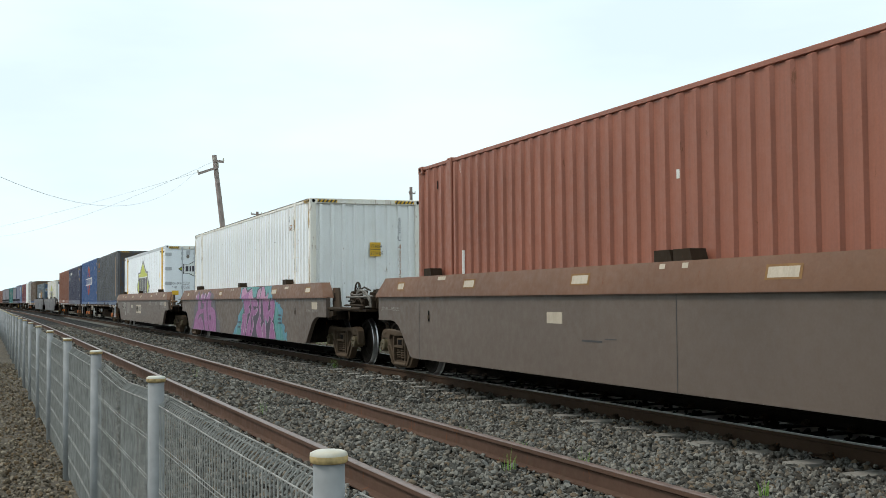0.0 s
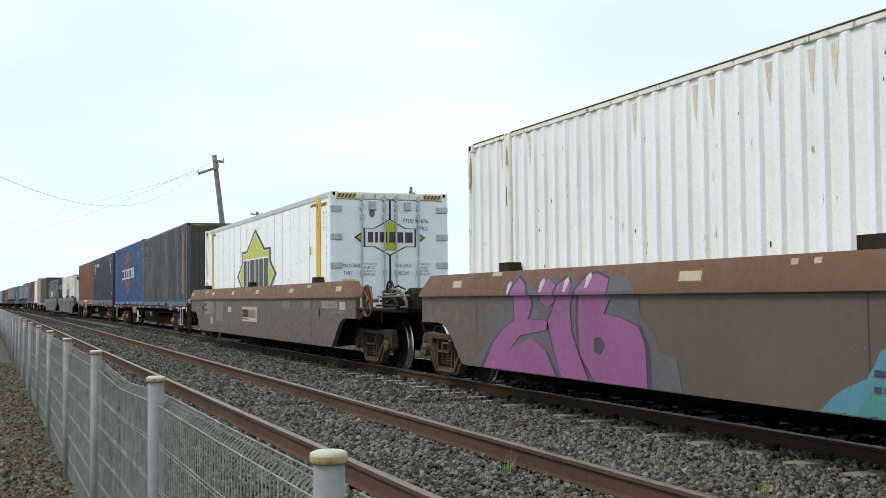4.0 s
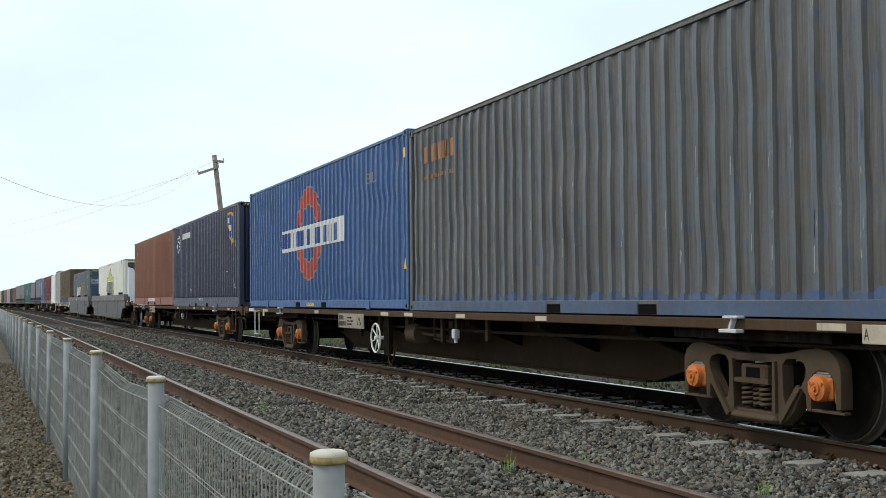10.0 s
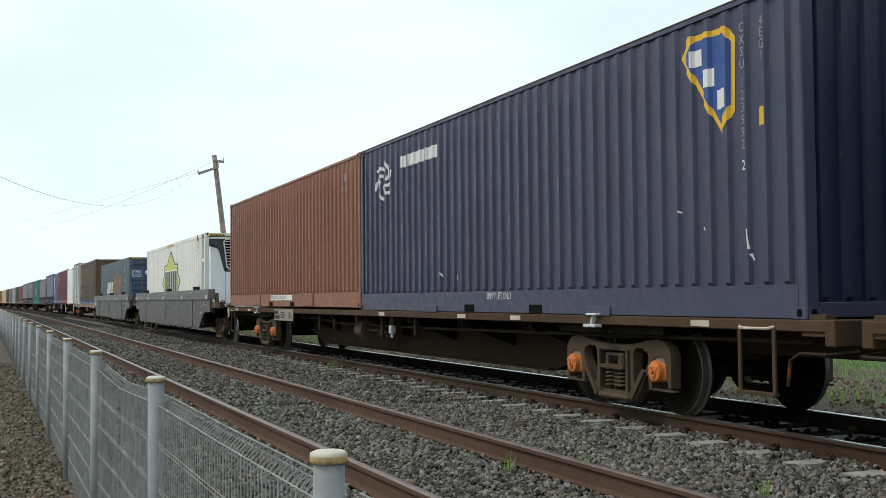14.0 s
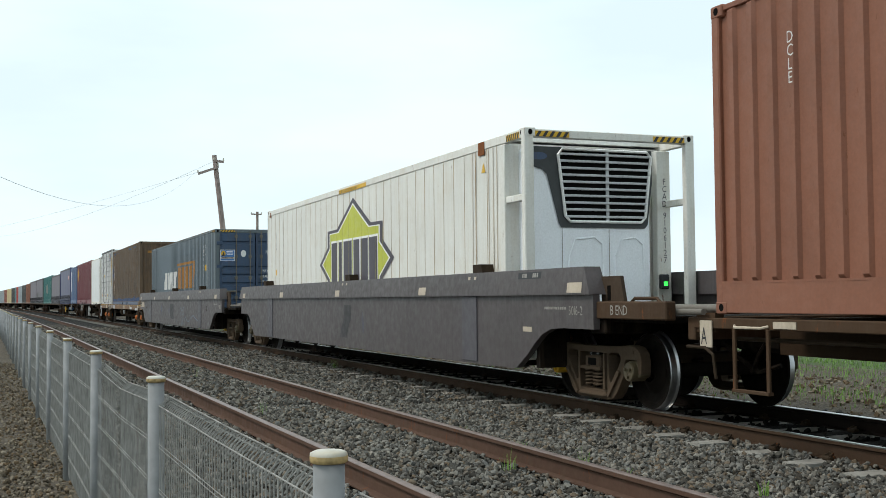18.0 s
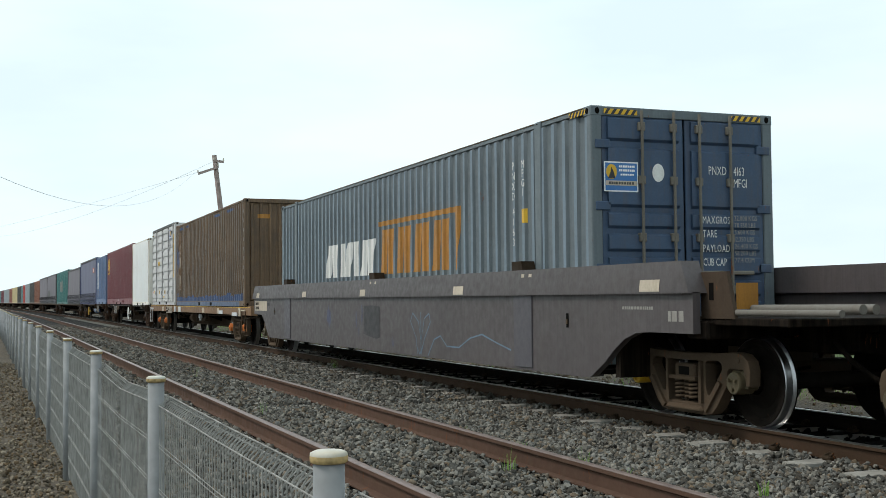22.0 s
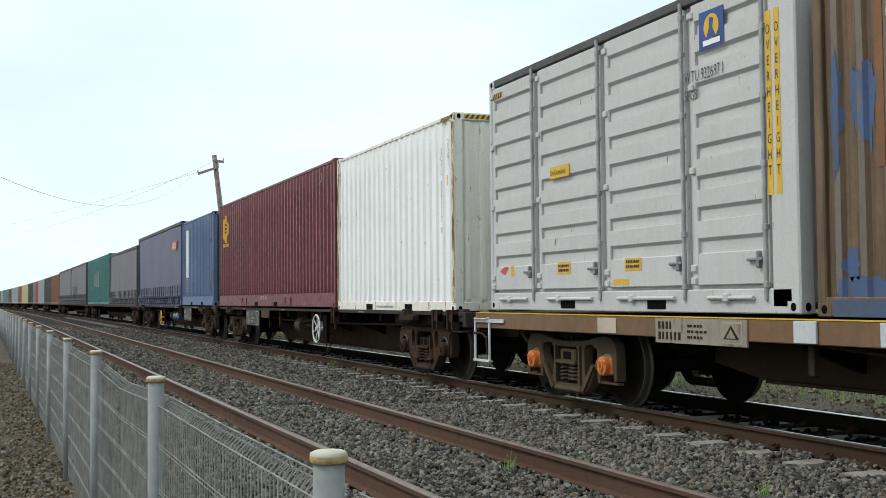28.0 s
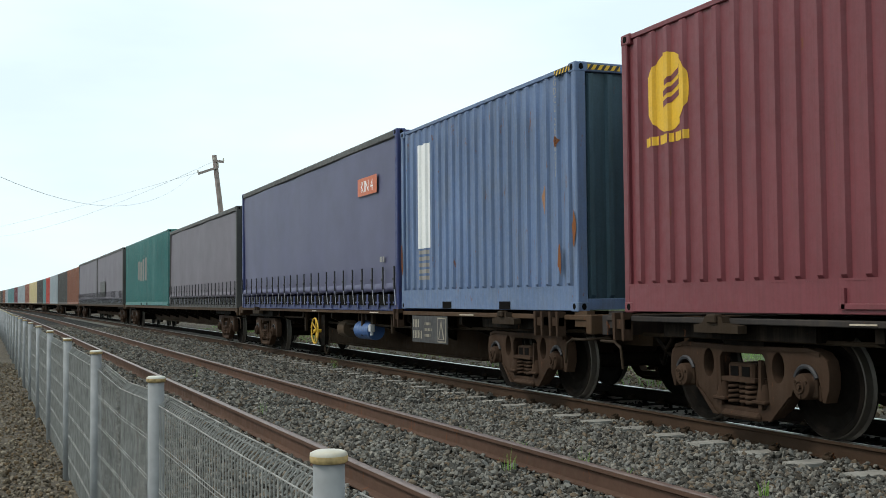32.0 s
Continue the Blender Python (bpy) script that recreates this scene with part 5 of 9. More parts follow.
def reefer(label, front, L, body, H, mat, base, gap_front=0.0, gap_rear=0.0, W=2.5, end="none", pitch=0.45, trim=0.0):
    """An insulated container: smooth panels with fine joints, an open frame at an end for its machinery."""
    c = tagged(empty("refrigerated_container"), label, "container", "containers on the train")
    h, w = L / 2, W / 2
    hf = h - trim
    a, b = -h + gap_rear, hf - gap_front
    part("side_wall", Shape().box(a, b - 0.006, -w + 0.012, -w + 0.06, 0.12, H - 0.11), mat, c, "smooth insulated side")
    part("side_wall", Shape().box(a, b - 0.006, w - 0.06, w - 0.012, 0.12, H - 0.11), mat, c)
    joint = Shape()
    x = a + pitch
    while x < b - 0.1:
        joint.box(x - 0.004, x + 0.004, -w + 0.008, -w + 0.012, 0.15, H - 0.12)
        x += pitch
    part("panel_joint", joint, CREAMPLATE if mat == REEFER else RUSTLINE, c, "fine vertical panel joints")
    part("roof", Shape().box(a, b, -w + 0.02, w - 0.02, H - 0.07, H - 0.02), mat, c)
    part("floor", Shape().box(-h + 0.05, hf - 0.05, -w + 0.05, w - 0.05, 0.03, 0.13), mat, c)
    for m in (-1, 1):
        part("top_rail", Shape().box(-h + 0.05, hf - 0.05, *sorted((m * w, m * (w - 0.08))), H - 0.13, H - 0.01, 0.01), BRIGHTFRAME if mat == REEFER else mat, c)
        part("bottom_rail", Shape().box(-h + 0.05, hf - 0.05, *sorted((m * w, m * (w - 0.08))), 0.0, 0.16, 0.01), mat, c)
        for e in (-1, 1):
            q = h if e < 0 else hf
            part("corner_post", Shape().box(*sorted((e * q, e * (q - 0.10))), *sorted((m * (w + 0.004), m * (w - 0.13))), 0.0, H, 0.012), mat, c)
            part("corner_casting", casting_mesh(mat), None, c, "", (e * (q - 0.086), m * (w - 0.08), H - 0.056))
    part("rear_wall", Shape().box(a, a + 0.06, -w + 0.06, w - 0.06, 0.12, H - 0.1), mat, c)
    part("front_wall", Shape().box(b - 0.10, b - 0.06, -w + 0.06, w - 0.06, 0.12, H - 0.1), mat, c)
    on_train(c, front - h, base)
    c["half"] = h
    return c


star_reefer = reefer("white insulated container with a lime star emblem", -44.72, 14.55, 0, 2.93, REEFER, WZ, gap_rear=0.64, pitch=0.80, trim=0.28)
star_reefer_b = reefer("cream insulated container with a lime star emblem and cooling unit", -117.45, 14.4, 0, 2.92, REEFEROLD, WZ, gap_front=0.72, pitch=0.40)


PALESTEEL = plain("pale_zinc_fitting", (0.47, 0.48, 0.50), 0.5, 0.2, 0.15, 9)
RODGREY = plain("dull_zinc_rod", (0.36, 0.355, 0.345), 0.6, 0.2, 0.25, 8)


def side_door_box():
    front, L, H, base, W = -170.38, 6.3, 3.06, 1.04, 2.46
    c = tagged(empty("side_door_container"), "white container with four louvred side doors", "container", "containers on the train")
    h, w = L / 2, W / 2
    part("body", Shape().box(-h + 0.03, h - 0.03, -w + 0.06, w - 0.01, 0.10, H - 0.03), SIDEDOOR, c)
    for m in (-1, 1):
        part("top_rail", Shape().box(-h + 0.1, h - 0.1, *sorted((m * w, m * (w - 0.07))), H - 0.10, H, 0.01), FARDARK if m < 0 else SIDEDOOR, c)
        part("bottom_rail", Shape().box(-h + 0.1, h - 0.1, *sorted((m * w, m * (w - 0.07))), 0.0, 0.22, 0.01), SIDEDOOR, c)
        for e in (-1, 1):
            pw = 0.36 if e > 0 else 0.08
            part("corner_post", Shape().box(*sorted((e * h, e * (h - pw))), *sorted((m * w, m * (w - 0.16))), 0.05, H - 0.03, 0.015), SIDEDOOR, c)
            for z in (0.059, H - 0.059):
                part("corner_casting", casting_mesh(SIDEDOOR), None, c, "", (e * (h - 0.088), m * (w - 0.08), z))
    for px in (-0.95, 0.95):
        part("fork_pocket", Shape().box(px - 0.17, px + 0.17, -w - 0.005, -w + 0.02, 0.03, 0.16), HOLE, c, "fork-lift pocket, its shade painted near-black")
    x0, x1 = -h + 0.10, h - 0.40
    dw = [(0.0, 0.215), (0.235, 0.50), (0.52, 0.785), (0.805, 1.0)]
    for k, (fa, fb) in enumerate(dw):
        a, b = x0 + (x1 - x0) * fa, x0 + (x1 - x0) * fb
        d = Shape().box(a, b, -w + 0.036, -w + 0.06, 0.26, H - 0.12)
        d.box(a, a + 0.07, -w + 0.004, -w + 0.04, 0.26, H - 0.12, 0.006).box(b - 0.07, b, -w + 0.004, -w + 0.04, 0.26, H - 0.12, 0.006).box(a + 0.07, b - 0.07, -w + 0.004, -w + 0.04, 0.26, 0.56, 0.006)
        door = part("door", d, SIDEDOOR, c, "white louvred door leaf")
        for i in range(8):
            z0, z1 = 0.706 + i * 0.296, 0.866 + i * 0.296 if i < 7 else H - 0.12
            part("louvre", Shape().prism([(-w + 0.037, z0 - 0.035), (-w + 0.003, z0), (-w + 0.003, z1), (-w + 0.037, z1 + 0.006)], 0, a + 0.055, b - 0.055), SIDEDOOR, door)
        rod = Shape().cyl((b - 0.03, -w - 0.01, 0.12), (b - 0.03, -w - 0.01, H - 0.06), 0.021, 10)
        for z in (0.25, 0.75, 1.3, 1.9, 2.5, H - 0.2):
            rod.box(b - 0.06, b, -w - 0.03, -w + 0.025, z - 0.03, z + 0.03, 0.008)
        part("locking_rod", rod, RODGREY, door, "galvanised locking rod")
        part("door_gap", Shape().box(a + 0.012, a + 0.024, -w + 0.016, -w + 0.03, 0.26, H - 0.12), HOLE, door)
        for z in (0.30, 0.42, 1.35, 2.15, H - 0.22):
            part("hinge", Shape().box(a - 0.03, a + 0.055, -w - 0.022, -w + 0.02, z - 0.035, z + 0.035, 0.01), SIDEDOOR, door)
        part("lower_rod", Shape().cyl((a + 0.25, -w - 0.02, 0.14), (b - 0.2, -w - 0.02, 0.14), 0.02, 8).box(a + 0.5, a + 0.58, -w - 0.045, -w, 0.10, 0.18, 0.01), SIDEDOOR, door)
        part("latch", Shape().box(b - 0.28, b - 0.06, -w - 0.035, -w, 0.46, 0.49, 0.008).box(b - 0.14, b - 0.10, -w - 0.04, -w + 0.02, 0.40, 0.55, 0.01), STEELGREY, door, "steel door latch")
    on_train(c, front - h, base)
    c["half"] = h
    return c


sidedoor20 = side_door_box()


STRAP = plain("grey_blue_webbing", (0.30, 0.31, 0.36), 0.6)


def curtain_box(label, front, L, H, mat, base=1.0, W=2.5, group="containers on the train", skirt=None):
    """A curtain-sided container: taut fabric, roof rail, straps and buckles along the foot."""
    c = tagged(empty("curtain_side_container"), label, "container", group)
    h, w = L / 2, W / 2
    skirt = skirt or mat
    cur, nx, nz = Shape(), int(L / 0.14), 10
    for i in range(nx + 1):
        for j in range(nz + 1):
            x, z = -h + 0.12 + (L - 0.24) * i / nx, 0.42 + (H - 0.55) * j / nz
            d = 0.030 * noise.noise((x * 0.45 + front, z * 0.6, 3)) + 0.012 * math.sin(x * 2.4 + front) * (1 - j / nz)
            cur.v.append((x, -w + 0.03 + d, z))
    cur.f = [(i * (nz + 1) + j, (i + 1) * (nz + 1) + j, (i + 1) * (nz + 1) + j + 1, i * (nz + 1) + j + 1) for i in range(nx) for j in range(nz)]
    part("curtain", cur, mat, c, "slightly rippled fabric side curtain", smooth=True)
    sk, n = Shape(), int(L / 0.60)
    for i in range(n * 4 + 1):
        x, lift = -h + 0.12 + (L - 0.24) * i / (n * 4), 0.5 - 0.5 * math.cos(2 * math.pi * i / 4)
        sag = 0.02 * noise.noise((x * 1.7, front, 1))
        sk.v += [(x, -w + 0.022 - 0.030 * lift, 0.46), (x, -w + 0.004 - 0.050 * lift, 0.40 + sag), (x, -w + 0.006 - 0.040 * lift, 0.33 + sag), (x, -w + 0.03, 0.30 + sag + 0.035 * lift)]
    sk.f = [(4 * i + j, 4 * i + 4 + j, 4 * i + 5 + j, 4 * i + 1 + j) for i in range(n * 4) for j in range(3)]
    part("curtain_skirt", sk, mat, c, "bulging lower hem of the curtain", smooth=True)
    buckle = Shape().prism([(-0.022, 0.36), (0.012, 0.36), (0.030, 0.60), (0.018, 0.74), (-0.004, 0.74), (0.004, 0.58)], 1, -w - 0.036, -w - 0.012).box(-0.035, 0.035, -w - 0.045, -w - 0.012, 0.50, 0.55, 0.008).mesh("buckle", BLACKPAINT)
    web = Shape().prism([(-0.018, 0.37), (0.006, 0.37), (0.075, 0.10), (0.052, 0.10)], 1, -w - 0.022, -w - 0.014).mesh("strap", STRAP)
    stay = Shape().box(-0.04, 0.04, -w - 0.008, -w + 0.01, 0.03, 0.28, 0.006).box(-0.10, 0.10, -w - 0.012, -w + 0.004, 0.12, 0.15).mesh("rail_stay", skirt)
    for i in range(n + 1):
        at = (-h + 0.12 + (L - 0.24) * i / n, 0, 0)
        part("buckle", buckle, None, c, "black tie-down buckle", at)
        part("strap", web, None, c, "pale webbing strap", at)
        part("rail_stay", stay, None, c, "", (at[0] + 0.25 if i < n else at[0], 0, 0))
    part("rail_gap", Shape().box(-h + 0.2, h - 0.2, -w - 0.002, -w + 0.006, 0.09, 0.27), HOLE, c, "foot rail recess, its shade painted near-black")
    part("far_side", Shape().box(-h + 0.1, h - 0.1, w - 0.05, w - 0.01, 0.12, H - 0.1), mat, c)
    part("floor", Shape().box(-h + 0.02, h - 0.02, -w + 0.02, w - 0.02, 0.0, 0.20), skirt, c)
    part("roof", Shape().box(-h + 0.05, h - 0.05, -w + 0.03, w - 0.03, H - 0.06, H - 0.01), mat, c)
    part("front_wall", Shape().box(h - 0.09, h - 0.03, -w + 0.1, w - 0.1, 0.12, H - 0.08), skirt, c)
    part("rear_wall", Shape().box(-h + 0.03, -h + 0.09, -w + 0.1, w - 0.1, 0.12, H - 0.08), skirt, c)
    for m in (-1, 1):
        part("top_rail", Shape().box(-h + 0.05, h - 0.05, *sorted((m * w, m * (w - 0.09))), H - 0.13, H, 0.02), FARDARK, c)
        for e in (-1, 1):
            part("corner_post", Shape().box(*sorted((e * h, e * (h - 0.12))), *sorted((m * w, m * (w - 0.14))), 0.0, H, 0.015), skirt, c)
            part("corner_casting", casting_mesh(skirt), None, c, "", (e * (h - 0.088), m * (w - 0.08), H - 0.056))
    on_train(c, front - h, base)
    c["half"] = h
    return c


NAVYSKIRT = paint("blue_curtain_frame", (0.032, 0.044, 0.136), 0.5, 0.15, 0.1, 0.3)
navy_curtain = curtain_box("navy curtain-sided container with an orange sign", -203.65, 12.6, 3.02, CURTAIN, 1.0, skirt=NAVYSKIRT)
grey_curtain = curtain_box("grey curtain-sided container with creased fabric", -217.0, 12.7, 2.80, CURTAINGREY, 0.98, skirt=FARDARK)
teal48 = container("teal corrugated container with a pale emblem", -230.4, 14.63, 2.95, TEAL, 1.0, pockets=(-1.0, 1.0), warn=False)
curtain_far = curtain_box("grey curtain-sided container with a dark patch", -246.2, 14.6, 2.95, CURTAINGREY, 1.0, skirt=FARDARK)
curtain_far_b = curtain_box("grey curtain-sided container with taut fabric", -261.1, 14.6, 2.95, CURTAINGREY, 1.0, skirt=FARDARK)
FAR = [(-276.6, W40, RUST40, "rust-brown"), (-289.3, W40, FARDARK, "dark grey"), (-302.4, W40, FARLIGHT, "pale blue-grey"), (-315.2, 6.06, FARRED, "bright red"), (-321.5, 6.06, FARTEAL, "dull teal"),
       (-328.6, W40, FARDARK, "dark grey"), (-341.2, W40, FARCREAM, "cream"), (-354.2, 6.06, FARCREAM, "cream"), (-360.6, W40, RED48, "salmon-red"), (-373.6, W40, FARLIGHT, "pale grey"),
       (-386.0, W40, FARLIGHT, "pale grey"), (-398.8, W40, MAROON, "maroon"), (-411.4, W40, FARTEAL, "dull teal"), (-424.2, W40, FARTEAL, "dull teal"), (-436.8, W40, FARLIGHT, "pale grey"), (-449.6, W40, RUST40, "rust-brown"),
       (-462.0, W40, FARDARK, "dark grey"), (-474.8, W40, FARCREAM, "cream")]
for fs, fl, fm, word in FAR:
    container(word + " corrugated container far down the train", fs, fl, 2.85, fm, 1.0, detail=False)
for fa, fb in ((-217.1, -245.6), (-246.0, -276.2), (-276.5, -302.0), (-302.3, -328.2), (-328.5, -360.4), (-360.5, -386.0), (-386.0, -411.2), (-411.3, -436.6), (-436.7, -462.0), (-462.0, -487.2)):
    flat_wagon(fa, fb, fa - 2.6, fb + 2.6, DECKBROWN, "grimy container flat wagon far down the train", "box_dark", "plate", detail=False)

# ---- markings ----
from mathutils.geometry import tessellate_polygon

GLYPH = {}


def glyph(ch):
    """Outline mesh of one character of the built-in font: vertices, faces, width."""
    if ch not in GLYPH:
        cu = bpy.data.curves.new("glyph", "FONT")
        cu.body, cu.resolution_u = ch, 2
        ob = bpy.data.objects.new("glyph", cu)
        me = ob.to_mesh()
        vs, fs = [(v.co.x, v.co.y) for v in me.vertices], [tuple(p.vertices) for p in me.polygons]
        ob.to_mesh_clear()
        bpy.data.objects.remove(ob)
        bpy.data.curves.remove(cu)
        x0, x1 = (min(v[0] for v in vs), max(v[0] for v in vs)) if vs else (0, 0.3)
        GLYPH[ch] = ([(x - x0, y) for x, y in vs], fs, x1 - x0)
    return GLYPH[ch]


def flat(depth):
    return (lambda u, z: depth, [], [])


def side_of(ob, W=2.438, pitch=PITCH_C):
    """The near corrugated side of a container."""
    return (lambda u, z: -W / 2 + 0.012 + wave(u, pitch), breaks(-8, 8, pitch)[1:-1], [])


def end_of(h, W=2.438):
    return (lambda u, z: h - 0.015 - wave(u, 0.25, 0.045), breaks(-1.2, 1.2, 0.25)[1:-1], [])


def well_y(u, z):
    if z < 1.2235:
        return -1.46
    return -1.512 if z < 1.26 else -1.512 + (z - 1.26) * 0.057 / 0.27


WELLSIDE = (well_y, [], [1.222, 1.225, 1.26])
GREYSIDE = (lambda u, z: well_y(u, z) if z < 1.26 else -1.512 + (z - 1.26) * 0.032 / 0.27, [], [1.222, 1.225, 1.26])


def decal(parent, name, verts, faces, mat, conf, lift=0.004, end=False, label=""):
    """A painted mark that lies on a surface: points (u, z) bent to follow it."""
    fn, us, zs = conf
    bm = bmesh.new()
    vv = [bm.verts.new((u, 0, z)) for u, z in verts]
    for f in faces:
        try:
            bm.faces.new([vv[i] for i in f])
        except ValueError:
            pass
    bm.normal_update()
    bmesh.ops.triangulate(bm, faces=bm.faces)
    lo, hi = min(v[0] for v in verts), max(v[0] for v in verts)
    for u in us:
        if lo < u < hi:
            bmesh.ops.bisect_plane(bm, geom=bm.verts[:] + bm.edges[:] + bm.faces[:], plane_co=(u, 0, 0), plane_no=(1, 0, 0))
    for z in zs:
        bmesh.ops.bisect_plane(bm, geom=bm.verts[:] + bm.edges[:] + bm.faces[:], plane_co=(0, 0, z), plane_no=(0, 0, 1))
    for v in bm.verts:
        u, z = v.co.x, v.co.z
        v.co = (fn(u, z) + lift, u, z) if end else (u, fn(u, z) - lift, z)
    me = bpy.data.meshes.new(name)
    bm.to_mesh(me)
    bm.free()
    me.materials.append(mat)
    return part(name, me, mat, parent, label)


def words(parent, txt, u, z, size, mat, conf, lift=0.004, end=False, sx=0.85, vertical=False, name="lettering", label="", step=1.18):
    """Lettering that starts at u, z (its upper left corner when it runs down)."""
    vs, fs, k = [], [], size / 0.69
    if vertical and conf[1]:
        p = 0.25 if end else PITCH_C
        u = round(u / p) * p
    for ch in txt:
        gv, gf, gw = glyph(ch)
        if ch != " ":
            b = len(vs)
            x0 = u - gw * k * sx / 2 if vertical else u
            z0 = z - size if vertical else z
            vs += [(x0 + x * k * sx, z0 + y * k) for x, y in gv]
            fs += [tuple(i + b for i in f) for f in gf]
        if vertical:
            z -= size * (step if ch != " " else 0.7)
        else:
            u += (gw * k + size * 0.16) * sx if ch != " " else size * 0.4 * sx
    return decal(parent, name, vs, fs, mat, conf, lift, end, label)


def poly(parent, name, pts, mat, conf, lift=0.004, end=False, label=""):
    return decal(parent, name, pts, [tuple(t) for t in tessellate_polygon([[Vector((x, z, 0)) for x, z in pts]])], mat, conf, lift, end, label)


def rects(parent, name, rows, mat, conf, lift=0.004, end=False, label=""):
    """Several upright bars that make one mark: (u0, u1, z0, z1)."""
    if 1 < len(rows) <= 24:
        made = [rects(parent, name, [r], mat, conf, lift, end, label) for r in rows]
        return made[0]
    vs, fs = [], []
    for u0, u1, z0, z1 in rows:
        b = len(vs)
        vs += [(u0, z0), (u1, z0), (u1, z1), (u0, z1)]
        fs.append((b, b + 1, b + 2, b + 3))
    return decal(parent, name, vs, fs, mat, conf, lift, end, label)


def blocks(u0, u1, z0, z1, n, fill=0.74):
    """Bars of uneven width, for writing that is not to be read."""
    r = random.Random(round(u0 * 50) + n)
    ws = [r.uniform(0.6, 1.3) for _ in range(n)]
    k, u, out = (u1 - u0) / sum(ws), u0, []
    for w in ws:
        out.append((u, u + w * k * fill, z0, z1))
        u += w * k
    return out


def ring_pts(cx, cz, rx, rz, n=28):
    return [(cx + rx * math.cos(2 * math.pi * i / n), cz + rz * math.sin(2 * math.pi * i / n)) for i in range(n)]


def strokes(lines, width):
    """Ribbons along lines, mitred at the corners."""
    vs, fs = [], []
    for line in lines:
        b, k = len(vs), len(line)
        for i, (x, z) in enumerate(line):
            ds = []
            for (x0, z0), (x1, z1) in ((line[i - 1], line[i]),) * (i > 0) + ((line[i], line[min(i + 1, k - 1)]),) * (i < k - 1):
                d = math.hypot(x1 - x0, z1 - z0)
                ds.append((-(z1 - z0) / d, (x1 - x0) / d))
            nx, nz = sum(d[0] for d in ds) / len(ds), sum(d[1] for d in ds) / len(ds)
            q = width / 2 / max(nx * nx + nz * nz, 0.35)
            vs += [(x + nx * q, z + nz * q), (x - nx * q, z - nz * q)]
        fs += [(b + 2 * i, b + 2 * i + 1, b + 2 * i + 3, b + 2 * i + 2) for i in range(k - 1)]
    return vs, fs


blot_rng = random.Random(31)


def blotch(x, z, rx, rz, n=34):
    """A ragged worn patch."""
    k = blot_rng.uniform(0, 90)
    return [(x + rx * q * math.cos(a), z + rz * q * math.sin(a)) for a, q in [(2 * math.pi * i / n, 0.78 + 0.5 * noise.noise((2.2 * math.cos(2 * math.pi * i / n) + k, 2.2 * math.sin(2 * math.pi * i / n), k)) + blot_rng.uniform(-0.12, 0.12)) for i in range(n)]]


RUNSTAIN = paint("pale_rust_run", (0.66, 0.56, 0.45), 0.6, 0.12, 0.8, 0.5, (0.74, 0.68, 0.6), (0.80, 0.77, 0.73))
SIGNORANGE = paint("orange_red_sign", (0.56, 0.14, 0.06), 0.5, 0.08, 0.0, 0.2)
LIMEJOINT = plain("stained_lime_joint", (0.30, 0.27, 0.05), 0.6)
LIME = paint("lime_emblem_paint", (0.50, 0.52, 0.035), 0.45, 0.06, 0.0, 0.15, (0.35, 0.33, 0.08))
INK = plain("dark_plum_emblem_paint", (0.055, 0.045, 0.06), 0.5)
BRIGHTWHITE = paint("bright_white_paint", (0.848, 0.848, 0.827), 0.45, 0.04, 0.0, 0.2, (0.5, 0.46, 0.4))
PINK = paint("pink_spray_paint", (0.26, 0.09, 0.22), 0.5, 0.15, 0.0, 0.2, (0.20, 0.08, 0.12))
TEALSPRAY = paint("teal_spray_paint", (0.070, 0.225, 0.215), 0.5, 0.2, 0.0, 0.35, (0.09, 0.25, 0.31))
PALEPINK = paint("pale_pink_spray_paint", (0.56, 0.44, 0.52), 0.5, 0.1, 0.0, 0.2)
SKYSPRAY = paint("sky_blue_overspray", (0.085, 0.24, 0.32), 0.5, 0.2, 0.5, 0.4, (0.10, 0.17, 0.20), (0.115, 0.088, 0.072))
TAGGREY = paint("slate_grey_spray_paint", (0.115, 0.105, 0.12), 0.6, 0.15, 0.0, 0.3)
ROSE = paint("light_rose_spray_paint", (0.36, 0.155, 0.255), 0.5, 0.2, 0.0, 0.2, (0.26, 0.09, 0.22))
OUTLINE = plain("charcoal_spray_paint", (0.06, 0.045, 0.065), 0.6)
SCRAWL = paint("pale_blue_spray_paint", (0.13, 0.20, 0.27), 0.5, 0.15, 0.0, 0.3)
ORANGEPAINT = paint("amber_marking_paint", (0.42, 0.19, 0.035), 0.5, 0.15, 0.0, 0.3)
FADEDORANGE = paint("faded_orange_paint", (0.36, 0.17, 0.075), 0.6, 0.2, 0.0, 0.6, (0.13, 0.10, 0.08))
SIGNBLUE = paint("bright_blue_sticker", (0.05, 0.17, 0.42), 0.5, 0.1, 0.0, 0.15)
BLUESIGN = paint("blue_sign_paint", (0.03, 0.075, 0.26), 0.5, 0.1, 0.0, 0.2)
PALE = paint("faded_white_stencil", (0.306, 0.289, 0.264), 0.6, 0.12, 0.0, 0.5, (0.19, 0.15, 0.125))
PALEPANEL = paint("rubbed_cream_panel", (0.27, 0.245, 0.215), 0.6, 0.15, 0.0, 0.7, (0.14, 0.11, 0.09))
PEEL = paint("peeling_cream_and_orange_paint", (0.42, 0.31, 0.22), 0.7, 0.25, 0.8, 0.9, (0.12, 0.10, 0.09), (0.30, 0.13, 0.05))
HALO = paint("yellow_brown_rust_halo", (0.24, 0.135, 0.058), 0.7, 0.2, 0.0, 0.8, (0.17, 0.085, 0.045))
FAINT = paint("ghosted_sticker_patch", (0.19, 0.165, 0.145), 0.6, 0.1, 0.0, 0.4, (0.18, 0.14, 0.115))
